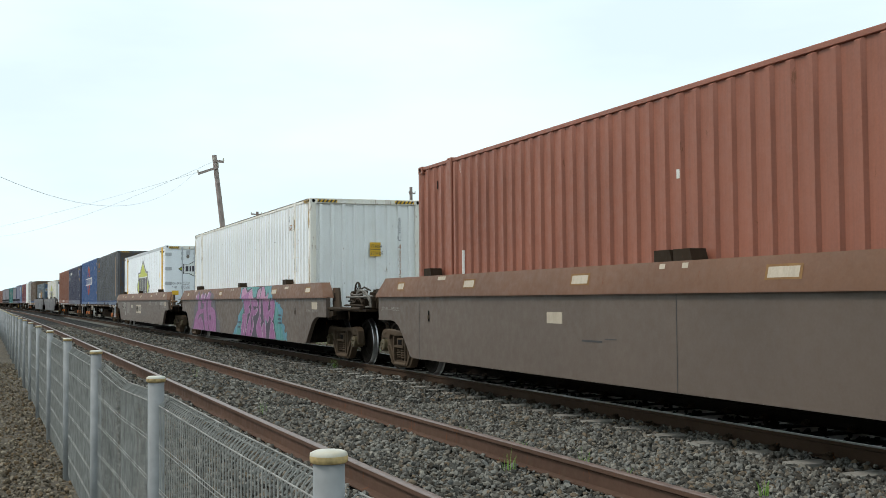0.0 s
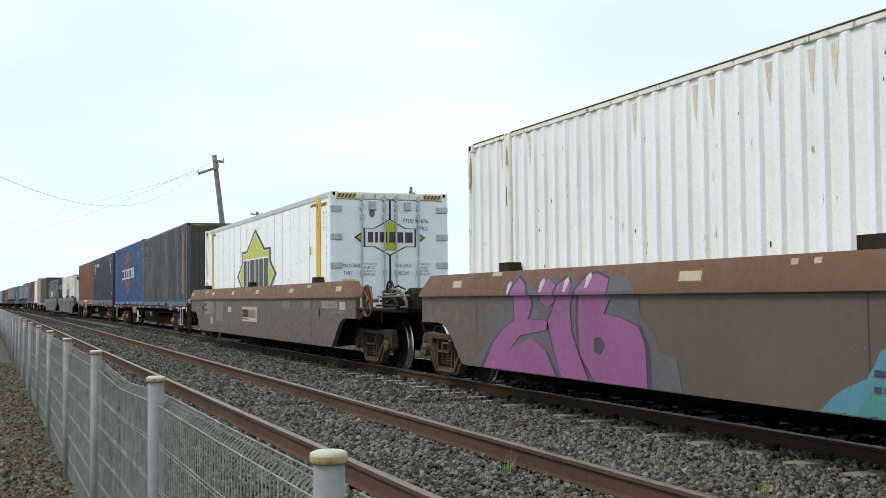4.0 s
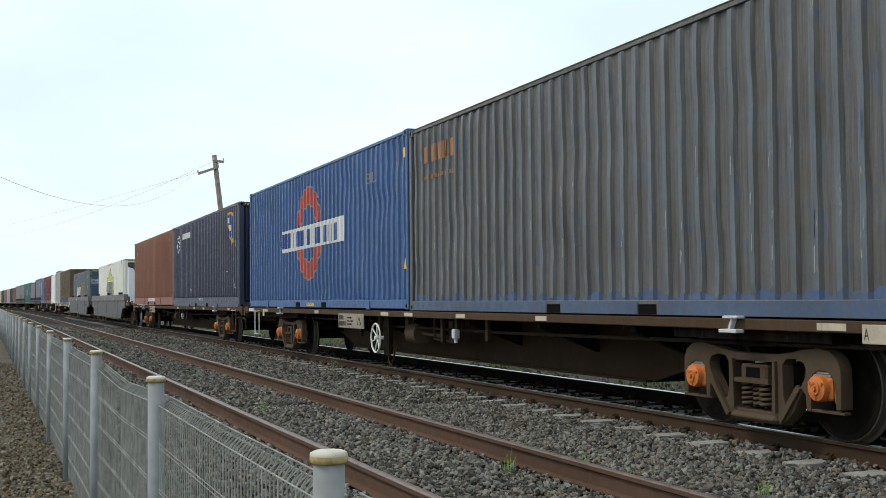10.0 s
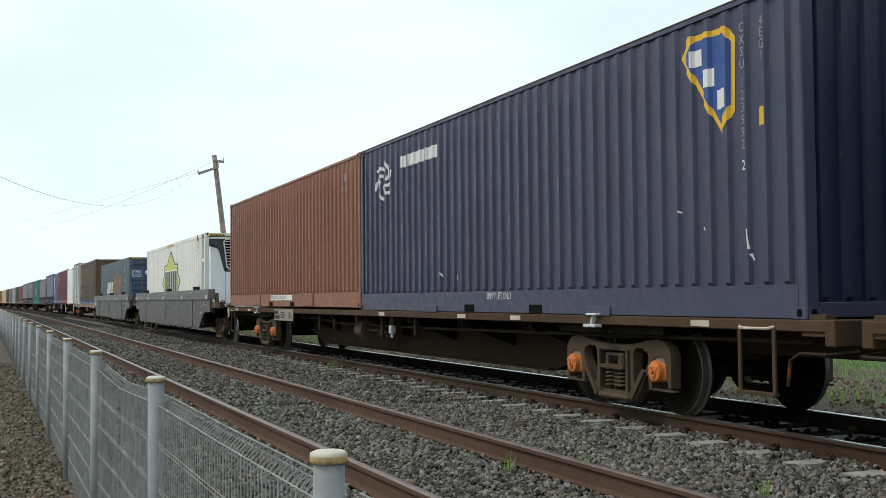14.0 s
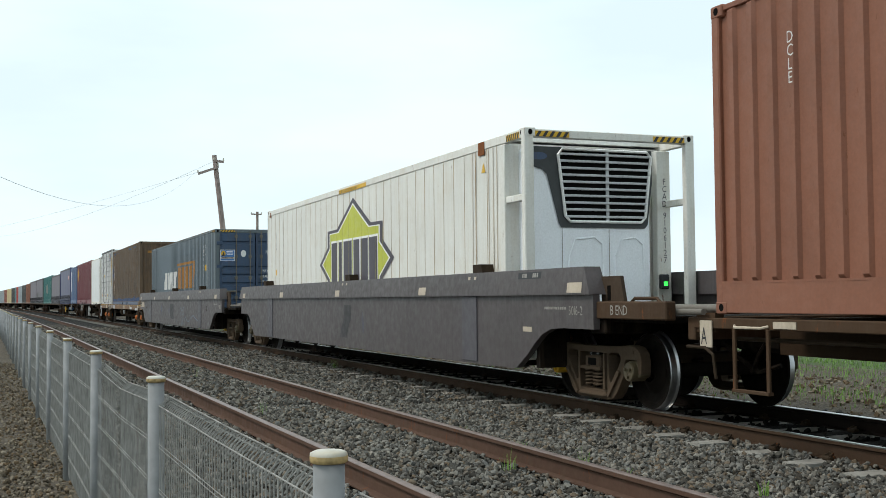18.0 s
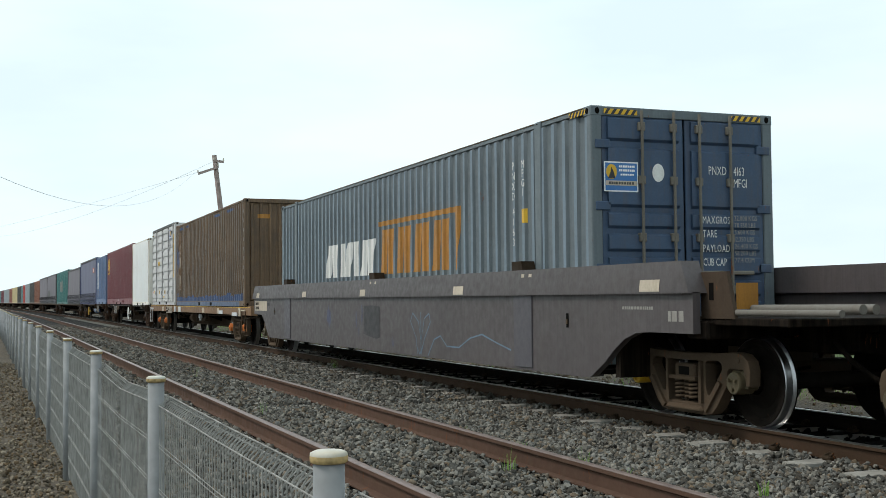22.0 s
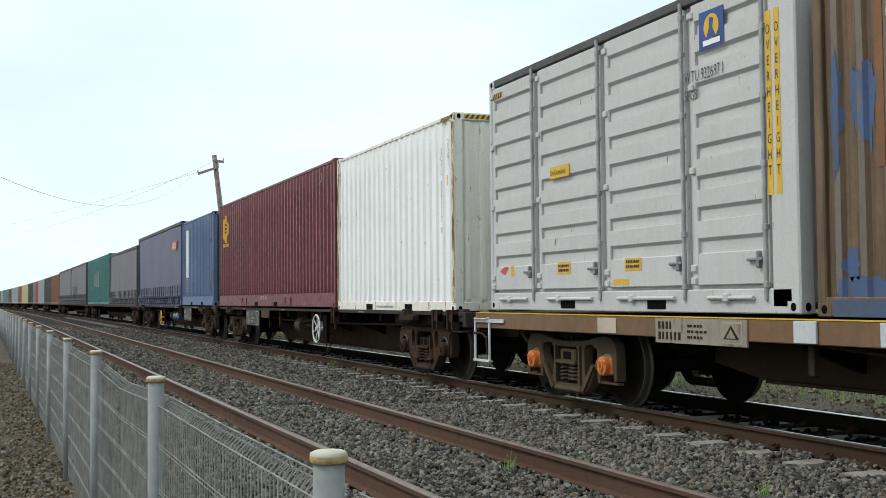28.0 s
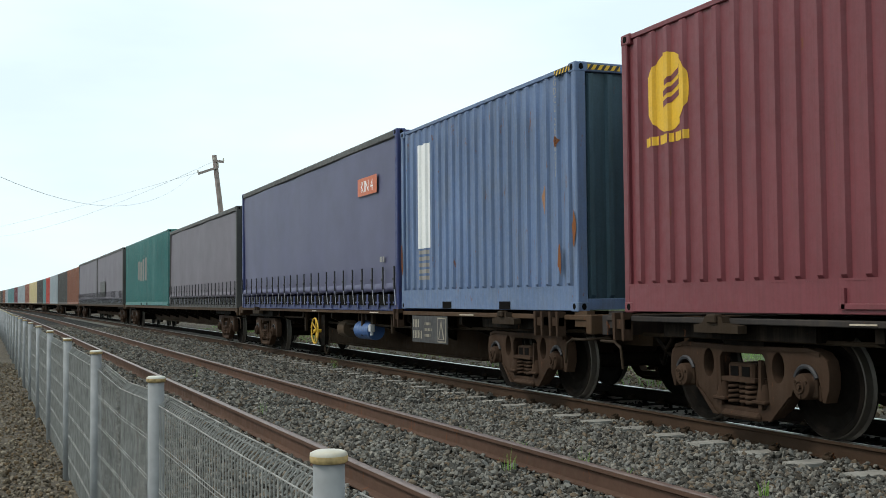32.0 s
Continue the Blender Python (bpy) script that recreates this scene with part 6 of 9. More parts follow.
SCUFF = paint("paint_scuff", (0.135, 0.112, 0.098), 0.6, 0.15, 0.0, 0.3)
BLUEHINT = paint("faint_blue_stain", (0.078, 0.082, 0.115), 0.55, 0.15, 0.0, 0.6, (0.085, 0.075, 0.075))
SOAKBLUE = paint("worn_blue_paint", (0.065, 0.105, 0.215), 0.55, 0.25, 0.5, 0.6, (0.10, 0.08, 0.065), (0.13, 0.09, 0.055))
OLDBLUE = paint("exposed_blue_paint", (0.062, 0.094, 0.165), 0.5, 0.25, 0.0, 0.5)
RUSTPATCH = paint("rust_stain", (0.20, 0.075, 0.03), 0.85, 0.3, 0.0, 0.4)
DARKPATCH = paint("dark_overpainted_patch", (0.041, 0.039, 0.041), 0.6, 0.2, 0.0, 0.45, (0.06, 0.056, 0.056), runs=0.3)

# well side stencils and stickers
for w, x, ww, zz in PATCHES:
    if zz > 1.35:
        rects(w, "stain", [(x - ww / 2 - 0.035, x + ww / 2 + 0.035, zz - 0.062, zz + 0.066)], HALO, WELLSIDE, 0.003, label="rusty halo round the plate")
    grey = zz < 1.35
    rects(w, "reflector", [(x - ww / 2, x + ww / 2, zz - (0.055 if grey else 0.045), zz + (0.06 if grey else 0.045))], CREAMPLATE, GREYSIDE if grey else WELLSIDE, 0.005, label="cream reflector plate")
for w, rows in ((well_a, [(-2.84, -2.45, 0.90, 1.03)]), (well_b, [(7.91, 8.33, 1.0, 1.14)]), (well_c, [(7.96, 8.34, 1.0, 1.15), (-2.83, -2.35, 0.88, 1.02)])):
    for r in rows:
        rects(w, "sticker", [r], CREAMPLATE, WELLSIDE, label="cream paper sticker")
for w, x in ((well_a, -6.7), (well_b, 6.55), (well_c, 6.57), (well_c, -6.75), (well_e, 6.9), (well_e, -7.35)):
    rects(w, "slot", [(x - 0.03, x + 0.03, 0.86, 1.02)], HOLE, WELLSIDE, label="slot in the side, its shade painted near-black")
    part("latch_pin", Shape().box(x - 0.02, x + 0.02, -1.475, -1.46, 0.90, 0.95), BOGIEMAT, w)
for w, xs in ((well_a, (-7.1, -0.14, 5.0)), (well_b, (-6.9, 0.4, 6.9)), (well_c, (-6.9, 0.0, 5.95))):
    rects(w, "weld_seam", [(x - 0.006, x + 0.006, 0.29, 1.22) for x in xs], DARKPATCH, WELLSIDE, 0.002)
rects(well_c, "stencil", [(6.7, 7.81, 1.03, 1.16)], PALE, WELLSIDE, label="pale stencil panel")
words(well_c, "NOT TO BE LOOSE SHUNTED", 6.74, 1.055, 0.08, WELLBROWN, WELLSIDE, 0.007, sx=0.62)
words(well_c, "LAST TURN CONRAD WHEELS ONLY".replace("CONRAD", "- - - -"), 7.42, 0.93, 0.055, PALE, WELLSIDE, sx=0.75)
words(well_c, "LAST TURN - - - - WHEELS ONLY", -8.75, 0.96, 0.06, PALE, WELLSIDE, sx=0.75)
words(well_b, "LAST TURN - - - - WHEELS ONLY", 7.45, 0.94, 0.055, PALE, WELLSIDE, sx=0.75)
words(well_a, "LAST TURN - - - - WHEELS ONLY", -8.9, 1.01, 0.055, PALE, WELLSIDE, sx=0.75)
rects(well_c, "stencil", [(5.31, 5.87, 1.02, 1.16)], FAINT, WELLSIDE)
rects(well_c, "stencil", [(3.42, 4.18, 1.02, 1.18)], FAINT, WELLSIDE)
board = rects(well_c, "sign", [(-0.94, 0.83, 0.66, 1.03)], CREAMPLATE, WELLSIDE, label="white operator sign with dark and pale blocks")
rects(board, "emblem", blocks(-0.86, -0.10, 0.76, 0.96, 7), BOGIEDARK, WELLSIDE, 0.007)
rects(board, "emblem", blocks(-0.02, 0.74, 0.76, 0.96, 8), FAINT, WELLSIDE, 0.007)
rects(board, "underline", [(-0.86, -0.10, 0.71, 0.73)], BOGIEDARK, WELLSIDE, 0.007)
data = rects(well_c, "data_panel", [(-6.5, -5.0, 0.80, 1.16)], PALEPANEL, WELLSIDE, label="rubbed data panel with a triangle mark")
rects(data, "lettering", blocks(-6.46, -6.10, 1.03, 1.11, 4, 0.6) + blocks(-6.46, -6.0, 0.86, 0.94, 6, 0.6), GEARBROWN, WELLSIDE, 0.007)
rects(data, "frame", [(-5.42, -5.08, 0.83, 1.13)], GEARBROWN, WELLSIDE, 0.007)
rects(data, "ground", [(-5.40, -5.10, 0.845, 1.115)], PALEPANEL, WELLSIDE, 0.009)
poly(data, "triangle", [(-5.36, 0.88), (-5.14, 0.88), (-5.25, 1.08)], GEARBROWN, WELLSIDE, 0.011)
poly(data, "triangle_field", [(-5.315, 0.905), (-5.185, 0.905), (-5.25, 1.025)], PALEPANEL, WELLSIDE, 0.013)
rects(well_c, "stencil", [(-4.61, -3.57, 0.62, 1.17)], FAINT, WELLSIDE)
rects(well_c, "sticker", [(-5.55, -5.12, 0.52, 0.70)], PALE, WELLSIDE)
for x in (-2.0, -1.45, 1.5, 2.2):
    poly(well_c, "scuff", ring_pts(x, 0.72, 0.16, 0.16, 14), SCUFF, WELLSIDE, 0.003, label="pale scuffed patch")
rects(well_a, "scratch", [(-2.0, -1.55, 0.715, 0.735), (-1.5, -1.25, 0.75, 0.76)], DARKPATCH, WELLSIDE)
for w, spots in ((well_a, ((-6.15, 1.485, 0.3), (-0.36, 1.485, 0.1), (0.03, 1.485, 0.1))), (well_b, ((5.85, 1.455, 0.34), (-0.4, 1.47, 0.09), (-0.12, 1.47, 0.09), (-6.2, 1.5, 0.3))), (well_c, ((5.83, 1.465, 0.3), (-5.9, 1.46, 0.3), (0.1, 1.47, 0.08), (-0.3, 1.47, 0.08)))):
    rects(w, "tag", [(x - s / 2, x + s / 2, z - 0.025, z + 0.025) for x, z, s in spots], CREAMPLATE, WELLSIDE)

# spray-painted pieces on the second well
clip = lambda pts: [(x, min(max(z, 0.297), 1.518)) for x, z in pts]
spray = random.Random(4)


def frayed(pts, amp, step=0.045):
    """The outline with a feathery, uneven edge."""
    res = []
    for (x0, z0), (x1, z1) in zip(pts, pts[1:] + pts[:1]):
        n = max(1, int(math.hypot(x1 - x0, z1 - z0) / step))
        for i in range(n):
            x, z = x0 + (x1 - x0) * i / n, z0 + (z1 - z0) * i / n
            q = amp * (1.3 * noise.noise((x * 5, z * 5, amp * 40)) + spray.uniform(-0.5, 0.5))
            res.append((x + q, z + 0.6 * q))
    return clip(res)


mist = [(-0.16, 0.29), (0.05, 0.45), (0.40, 0.58), (0.50, 0.78), (0.88, 0.93), (1.10, 1.02), (1.0, 1.24), (0.92, 1.53), (4.40, 1.53), (4.50, 1.34), (4.68, 1.24), (4.86, 1.13), (5.14, 1.13), (5.24, 1.0), (5.44, 0.86), (5.30, 0.75), (5.47, 0.67), (5.64, 0.60), (5.56, 0.48), (5.74, 0.44), (5.92, 0.29)]
cloudy = poly(well_b, "graffiti", frayed(mist, 0.075), SKYSPRAY, WELLSIDE, 0.0025, label="teal and pink spray-painted graffiti with sky-blue overspray")
core = [(0.22, 0.29), (0.42, 0.50), (0.72, 0.62), (0.80, 0.88), (1.16, 0.98), (1.24, 1.12), (1.08, 1.34), (1.04, 1.53), (2.46, 1.53), (4.16, 1.53), (4.24, 1.36), (4.50, 1.24), (4.80, 1.06), (5.02, 0.98), (5.18, 0.80), (5.10, 0.68), (5.30, 0.58), (5.42, 0.44), (5.62, 0.29)]
poly(cloudy, "ground_colour", frayed(core, 0.055), TEALSPRAY, WELLSIDE, 0.004)
for k in range(70):
    x, z = (spray.uniform(4.7, 5.85), spray.uniform(0.32, 1.2)) if k % 3 else (spray.uniform(-0.1, 0.95), spray.uniform(0.3, 1.0))
    poly(cloudy, "spatter", blotch(x, z, spray.uniform(0.004, 0.013), spray.uniform(0.004, 0.010), 8), SKYSPRAY if k % 2 else TEALSPRAY, WELLSIDE, 0.0055)
HULL = [(1.06, 1.49), (1.53, 1.52), (1.78, 1.45), (2.22, 1.5), (2.46, 1.38), (2.65, 1.25), (2.93, 1.27), (2.89, 1.43), (3.17, 1.52), (3.4, 1.52), (3.64, 1.52), (3.87, 1.4), (4.05, 1.28), (4.1, 1.37), (4.22, 1.37), (4.24, 1.3), (4.15, 1.19), (4.5, 1.25), (4.68, 1.22), (4.75, 1.07), (4.67, 0.88), (4.57, 0.73), (4.66, 0.63), (4.62, 0.57), (4.81, 0.42), (4.83, 0.3), (0.83, 0.29), (0.88, 0.51), (1.03, 0.65), (1.01, 0.81), (1.22, 0.91), (1.19, 1.08), (1.11, 1.26)]
poly(cloudy, "shadow", clip(HULL), OUTLINE, WELLSIDE, 0.007)
LETTERS = [
    [(1.16, 1.46), (1.49, 1.5), (1.8, 1.37), (2.12, 1.42), (2.03, 1.07), (1.82, 1.03), (1.96, 0.97), (1.92, 0.88), (1.68, 0.84), (1.63, 0.72), (1.47, 0.45), (1.37, 0.29), (1.16, 0.29), (1.33, 0.53), (1.43, 0.77), (1.39, 0.94), (1.28, 1.08), (1.21, 1.26)],
    [(1.11, 0.82), (1.3, 0.86), (1.41, 0.81), (1.36, 0.65), (1.26, 0.47), (1.11, 0.29), (0.87, 0.29), (0.95, 0.51), (1.08, 0.65)],
    [(2.2, 1.45), (2.3, 1.46), (2.53, 1.27), (2.83, 1.17), (2.91, 1.09), (2.79, 1.03), (2.54, 1.05), (2.45, 1.01), (2.68, 0.95), (2.84, 1.0), (2.91, 0.94), (2.65, 0.84), (2.32, 0.79), (2.43, 0.58), (2.31, 0.44), (2.13, 0.29), (1.54, 0.29), (1.54, 0.38), (1.69, 0.55), (1.93, 0.75), (2.15, 0.92), (2.23, 1.09), (2.07, 1.23)],
    [(3.05, 1.39), (3.24, 1.48), (3.32, 1.37), (3.3, 1.23), (3.17, 1.02), (3.24, 0.92), (3.15, 0.82), (3.29, 0.7), (3.16, 0.62), (3.32, 0.53), (3.42, 0.39), (3.44, 0.29), (2.93, 0.29), (2.73, 0.45), (2.76, 0.57), (2.99, 0.74), (3.13, 0.84), (3.05, 1.02), (3.09, 1.17)],
    [(3.45, 1.5), (3.63, 1.5), (3.79, 1.38), (3.95, 1.26), (4.1, 1.27), (4.14, 1.33), (4.19, 1.34), (4.21, 1.29), (4.11, 1.14), (4.0, 1.03), (4.16, 0.94), (4.09, 0.75), (3.96, 0.66), (3.76, 0.77), (3.7, 0.79), (3.74, 0.6), (3.8, 0.29), (3.54, 0.29), (3.42, 0.56), (3.47, 0.63), (3.61, 0.65), (3.56, 0.83), (3.5, 1.02), (3.44, 1.22)],
    [(4.28, 1.17), (4.45, 1.22), (4.63, 1.19), (4.7, 1.08), (4.62, 0.9), (4.51, 0.75), (4.37, 0.71), (4.45, 0.68), (4.59, 0.62), (4.55, 0.56), (4.67, 0.45), (4.74, 0.31), (4.15, 0.29), (4.21, 0.49), (4.3, 0.63), (4.36, 0.74), (4.24, 0.81), (4.11, 0.85), (4.18, 0.95), (4.31, 0.99), (4.26, 1.08)]]
for pts in LETTERS:
    poly(cloudy, "edge", clip([(x - 0.03, z + 0.006) for x, z in pts]), PALEPINK, WELLSIDE, 0.009)
    poly(cloudy, "edge", clip([(x + 0.025, z) for x, z in pts]), PALEPINK, WELLSIDE, 0.010)
    poly(cloudy, "fill", clip(pts), PINK, WELLSIDE, 0.012)
    if max(z for x, z in pts) > 1.3:
        poly(cloudy, "tint", clip([(sum(x for x, z in pts) / len(pts) + (x - sum(x for x, z in pts) / len(pts)) * 0.9, z) for x, z in pts if z > 1.12]), ROSE, WELLSIDE, 0.014)
for pts in ([(2.41, 1.05), (2.59, 1.03), (2.82, 1.02), (2.67, 0.97), (2.48, 0.95)], [(2.25, 0.87), (2.32, 0.85), (2.3, 0.58), (2.21, 0.49), (2.16, 0.68)], [(4.02, 0.98), (4.14, 1.02), (4.23, 1.1), (4.23, 1.01), (4.14, 0.94), (4.06, 0.95)]):
    poly(cloudy, "cut", clip(pts), OUTLINE, WELLSIDE, 0.015)
poly(cloudy, "cut", clip([(3.76, 0.75), (3.89, 0.68), (3.81, 0.58), (3.77, 0.65)]), TEALSPRAY, WELLSIDE, 0.015)
poly(cloudy, "dot", ring_pts(2.10, 0.42, 0.07, 0.045, 14), OUTLINE, WELLSIDE, 0.015)
rects(cloudy, "lettering", blocks(0.45, 0.92, 0.60, 0.65, 4) + blocks(0.45, 0.78, 0.48, 0.53, 4) + blocks(4.98, 5.32, 0.83, 0.87, 6) + blocks(4.98, 5.28, 0.75, 0.79, 5) + blocks(4.98, 5.32, 0.66, 0.70, 6), OUTLINE, WELLSIDE, 0.008)
tag2 = poly(well_b, "graffiti", clip([(-5.82, 1.33), (-5.54, 1.5), (-5.26, 1.4), (-5.0, 1.28), (-4.69, 1.46), (-4.44, 1.39), (-4.24, 1.44), (-4.01, 1.37), (-3.77, 1.46), (-3.55, 1.49), (-3.24, 1.41), (-2.95, 1.39), (-2.78, 1.26), (-2.79, 1.03), (-2.52, 0.84), (-2.41, 0.65), (-2.14, 0.62), (-2.04, 0.29), (-7.1, 0.29), (-6.59, 0.62), (-6.46, 0.96), (-5.93, 1.19)]), TAGGREY, WELLSIDE, 0.004, label="smaller pink spray-painted tag")
BUBBLES = [
    [(-5.71, 1.28), (-5.51, 1.44), (-5.32, 1.35), (-5.21, 1.1), (-5.32, 0.94), (-4.8, 0.93), (-4.85, 0.82), (-5.54, 0.74), (-5.83, 0.57), (-5.22, 0.73), (-4.86, 0.58), (-4.61, 0.29), (-6.66, 0.29), (-6.35, 0.63), (-6.05, 0.8), (-5.71, 0.92)],
    [(-4.95, 1.35), (-4.72, 1.42), (-4.52, 1.34), (-4.64, 1.14), (-4.79, 1.08), (-5.0, 1.15)],
    [(-4.03, 1.27), (-3.82, 1.42), (-3.59, 1.45), (-3.33, 1.38), (-3.36, 1.18), (-3.49, 1.02), (-3.13, 0.98), (-2.8, 0.9), (-2.68, 0.72), (-2.65, 0.29), (-3.69, 0.29), (-4.03, 0.57), (-4.06, 0.94)],
    [(-4.47, 1.34), (-4.27, 1.41), (-4.13, 1.34), (-4.25, 1.06), (-4.21, 0.81), (-4.07, 0.6), (-3.85, 0.29), (-4.47, 0.29), (-4.65, 0.59), (-4.8, 0.93), (-4.69, 1.03)]
]
for pts in BUBBLES:
    mx, mz = sum(x for x, z in pts) / len(pts), sum(z for x, z in pts) / len(pts)
    poly(tag2, "edge", clip([(mx + (x - mx) * 1.10, mz + (z - mz) * 1.07) for x, z in pts]), OUTLINE, WELLSIDE, 0.007)
for pts in BUBBLES:
    poly(tag2, "fill", clip(pts), PINK, WELLSIDE, 0.010)
poly(tag2, "cut", clip([(-3.7, 0.76), (-3.56, 0.78), (-3.48, 0.69), (-3.57, 0.59), (-3.7, 0.61)]), OUTLINE, WELLSIDE, 0.013)
for x, z in ((-5.75, 1.36), (-4.85, 1.38), (-4.25, 1.38), (-3.75, 1.42)):
    poly(tag2, "highlight", [(x - 0.07, z - 0.12), (x - 0.02, z - 0.12), (x + 0.06, z), (x + 0.02, z + 0.05), (x - 0.06, z)], PALEPINK, WELLSIDE, 0.013)

# grey wells
for beam, hl_ in END_BEAMS:
    words(beam, "B END", hl_ + 0.30, 1.01, 0.10, PALE, flat(-1.42), 0.003, sx=0.85)
poly(well_d, "patch", [(-0.44, 0.50), (0.0, 0.50), (0.16, 0.76), (0.26, 0.82), (0.26, 1.09), (-0.17, 1.09), (-0.20, 0.80), (-0.32, 0.72)], DARKPATCH, WELLSIDE, label="dark overpainted patch")
poly(well_d, "patch", [(0.93, 0.98), (0.90, 0.85), (0.96, 0.62), (1.02, 0.60), (1.04, 0.75), (0.97, 0.97)], BLUEHINT, WELLSIDE, 0.003)
words(well_d, "5016-2", 8.60, 1.0, 0.10, PALE, WELLSIDE, sx=0.85)
rects(well_d, "lettering", blocks(8.0, 8.55, 1.06, 1.09, 14), PALE, WELLSIDE)
ghost = rects(well_d, "patch", [(7.36, 7.98, 1.42, 1.50)], BLACKPAINT, GREYSIDE, label="black patch with pale figures")
rects(ghost, "lettering", blocks(7.48, 7.62, 1.435, 1.485, 3) + blocks(7.76, 7.92, 1.435, 1.485, 3), PALE, GREYSIDE, 0.007)
rects(well_d, "tag", [(7.41, 7.66, 0.79, 0.85)], CREAMPLATE, WELLSIDE)
rects(well_e, "lettering", blocks(8.1, 8.7, 1.07, 1.10, 14), PALE, WELLSIDE)
rects(well_e, "number_patch", blocks(8.95, 9.24, 0.96, 1.06, 3), PALE, WELLSIDE)
rects(well_e, "data_panel", [(-9.42, -8.15, 0.94, 1.17)], CREAMPLATE, WELLSIDE, label="cream data panel with dark writing")
rects(well_e, "lettering", blocks(-9.36, -9.0, 1.07, 1.14, 4) + blocks(-9.36, -8.95, 0.97, 1.04, 5), BOGIEDARK, WELLSIDE, 0.007)
poly(well_e, "patch", [(-0.63, 1.08), (-0.61, 0.80), (-0.66, 0.60), (-0.30, 0.56), (0.08, 0.53), (0.24, 0.56), (0.22, 0.9), (0.25, 1.07), (-0.2, 1.09)], DARKPATCH, WELLSIDE, label="dark overpainted patch")
rects(well_e, "patch", [(-8.1, -7.85, 1.06, 1.13)], DARKPATCH, WELLSIDE)
BLUESCUFF = paint("dull_blue_scuff", (0.060, 0.070, 0.128), 0.5, 0.2, 1.0, 0.5, (0.075, 0.066, 0.068), (0.080, 0.070, 0.071))
for x, z, rx, rz in ((-2.84, 0.86, 0.19, 0.25), (-1.08, 0.84, 0.06, 0.20), (-0.92, 0.62, 0.04, 0.16), (-0.74, 0.9, 0.05, 0.26), (0.9, 0.5, 0.08, 0.1)):
    poly(well_e, "scuff", [(x + (p - x) * 0.8, z + (q - z) * 0.9) for p, q in blotch(x, z, rx, rz, 40)], BLUESCUFF, WELLSIDE, 0.003, label="dull blue paint scuff" if x == -2.84 else "")
v, f = strokes([[(2.05, 0.36), (2.0, 0.6), (1.75, 0.85), (1.85, 0.98), (2.1, 0.85), (2.2, 0.55), (2.35, 0.9), (2.55, 0.98), (2.6, 0.85), (2.35, 0.6), (2.2, 0.36)], [(2.2, 1.0), (2.2, 0.36)], [(2.0, 0.5), (2.15, 0.36), (2.3, 0.52)],
                [(2.5, 0.36), (2.75, 0.6), (3.0, 0.66), (3.25, 0.52), (3.7, 0.52), (4.1, 0.66), (4.5, 0.72), (5.0, 0.62), (5.4, 0.55)]], 0.02)
decal(well_e, "graffiti", v, f, SCRAWL, WELLSIDE, 0.005, label="pale blue spray scrawl")
for w in (well_d, well_e):
    rects(w, "tag", [(-0.2, -0.12, 1.45, 1.49), (0.06, 0.14, 1.45, 1.49), (5.78, 5.86, 1.44, 1.48), (5.98, 6.06, 1.44, 1.48)], CREAMPLATE, GREYSIDE)

# salmon container
cf = side_of(red48, 2.44)
words(red48, "U", -5.70, 2.62, 0.15, WHITEPAINT, cf)
rects(red48, "label", [(-0.08, 0.02, 1.97, 2.06)], WHITEPAINT, cf)
rects(red48, "scrape", [(-5.55, -5.51, 1.12, 1.50)], WHITEPAINT, cf)
rects(red48, "hook", [(-6.585, -6.55, 2.47, 2.60)], UNDERDARK, cf, 0.012)

# chipped white container
cf, ce_ = side_of(white48, 2.5), end_of(7.33)
words(white48, "SCF", 5.335, 2.53, 0.12, INK, cf, sx=0.75)
words(white48, "48032", 5.335, 2.33, 0.12, FADEDORANGE, cf, sx=0.66)
words(white48, "SCFU", 0.72, 2.52, 0.11, INK, ce_, end=True, vertical=True, step=1.15)
words(white48, "480032", 0.74, 1.96, 0.115, FADEDORANGE, ce_, end=True, vertical=True, step=1.2)
sign = rects(white48, "sign", [(0.07, 0.31, 1.69, 1.99)], YELLOW, flat(7.33), 0.0, True, "yellow height and width sign")
words(sign, "9'7 HIGH", 0.085, 1.87, 0.075, BLACKPAINT, flat(7.33), 0.004, True, sx=0.62)
words(sign, "8'2 WIDE", 0.085, 1.72, 0.075, BLACKPAINT, flat(7.33), 0.004, True, sx=0.62)
rects(sign, "rule", [(0.07, 0.31, 1.832, 1.842)], BLACKPAINT, flat(7.33), 0.004, True)
for z in (0.8, 1.09, 1.39, 1.69, 1.99, 2.30, 2.58):
    for xa, xb in ((5.80, 5.95), (6.13, 6.34)):
        part("rung", Shape().tube([(xa, -1.215, z), (xa, -1.245, z + 0.01), (xb, -1.245, z + 0.01), (xb, -1.215, z)], 0.006, 6), WHITEFRAME, white48, "thin rusty white climbing rung")
scuffs = random.Random(23)
for k in range(46):
    x, z, r = scuffs.uniform(-7.0, 7.1), scuffs.uniform(0.9, 2.75), scuffs.uniform(0.006, 0.018)
    poly(white48, "chip", [(x + r * q * math.cos(a), z + 2.2 * r * q * math.sin(a)) for a, q in [(2 * math.pi * i / 7, scuffs.uniform(0.4, 1.1)) for i in range(7)]], RUSTPATCH if k % 3 else FARDARK, cf, 0.003)
for k in range(14):
    x, z, r = scuffs.uniform(-1.1, 1.1), scuffs.uniform(0.9, 2.75), scuffs.uniform(0.003, 0.009)
    poly(white48, "chip", [(x + r * q * math.cos(a), z + 2.0 * r * q * math.sin(a)) for a, q in [(2 * math.pi * i / 7, scuffs.uniform(0.4, 1.1)) for i in range(7)]], FARDARK if k % 3 else RUSTPATCH, ce_, 0.003, True)
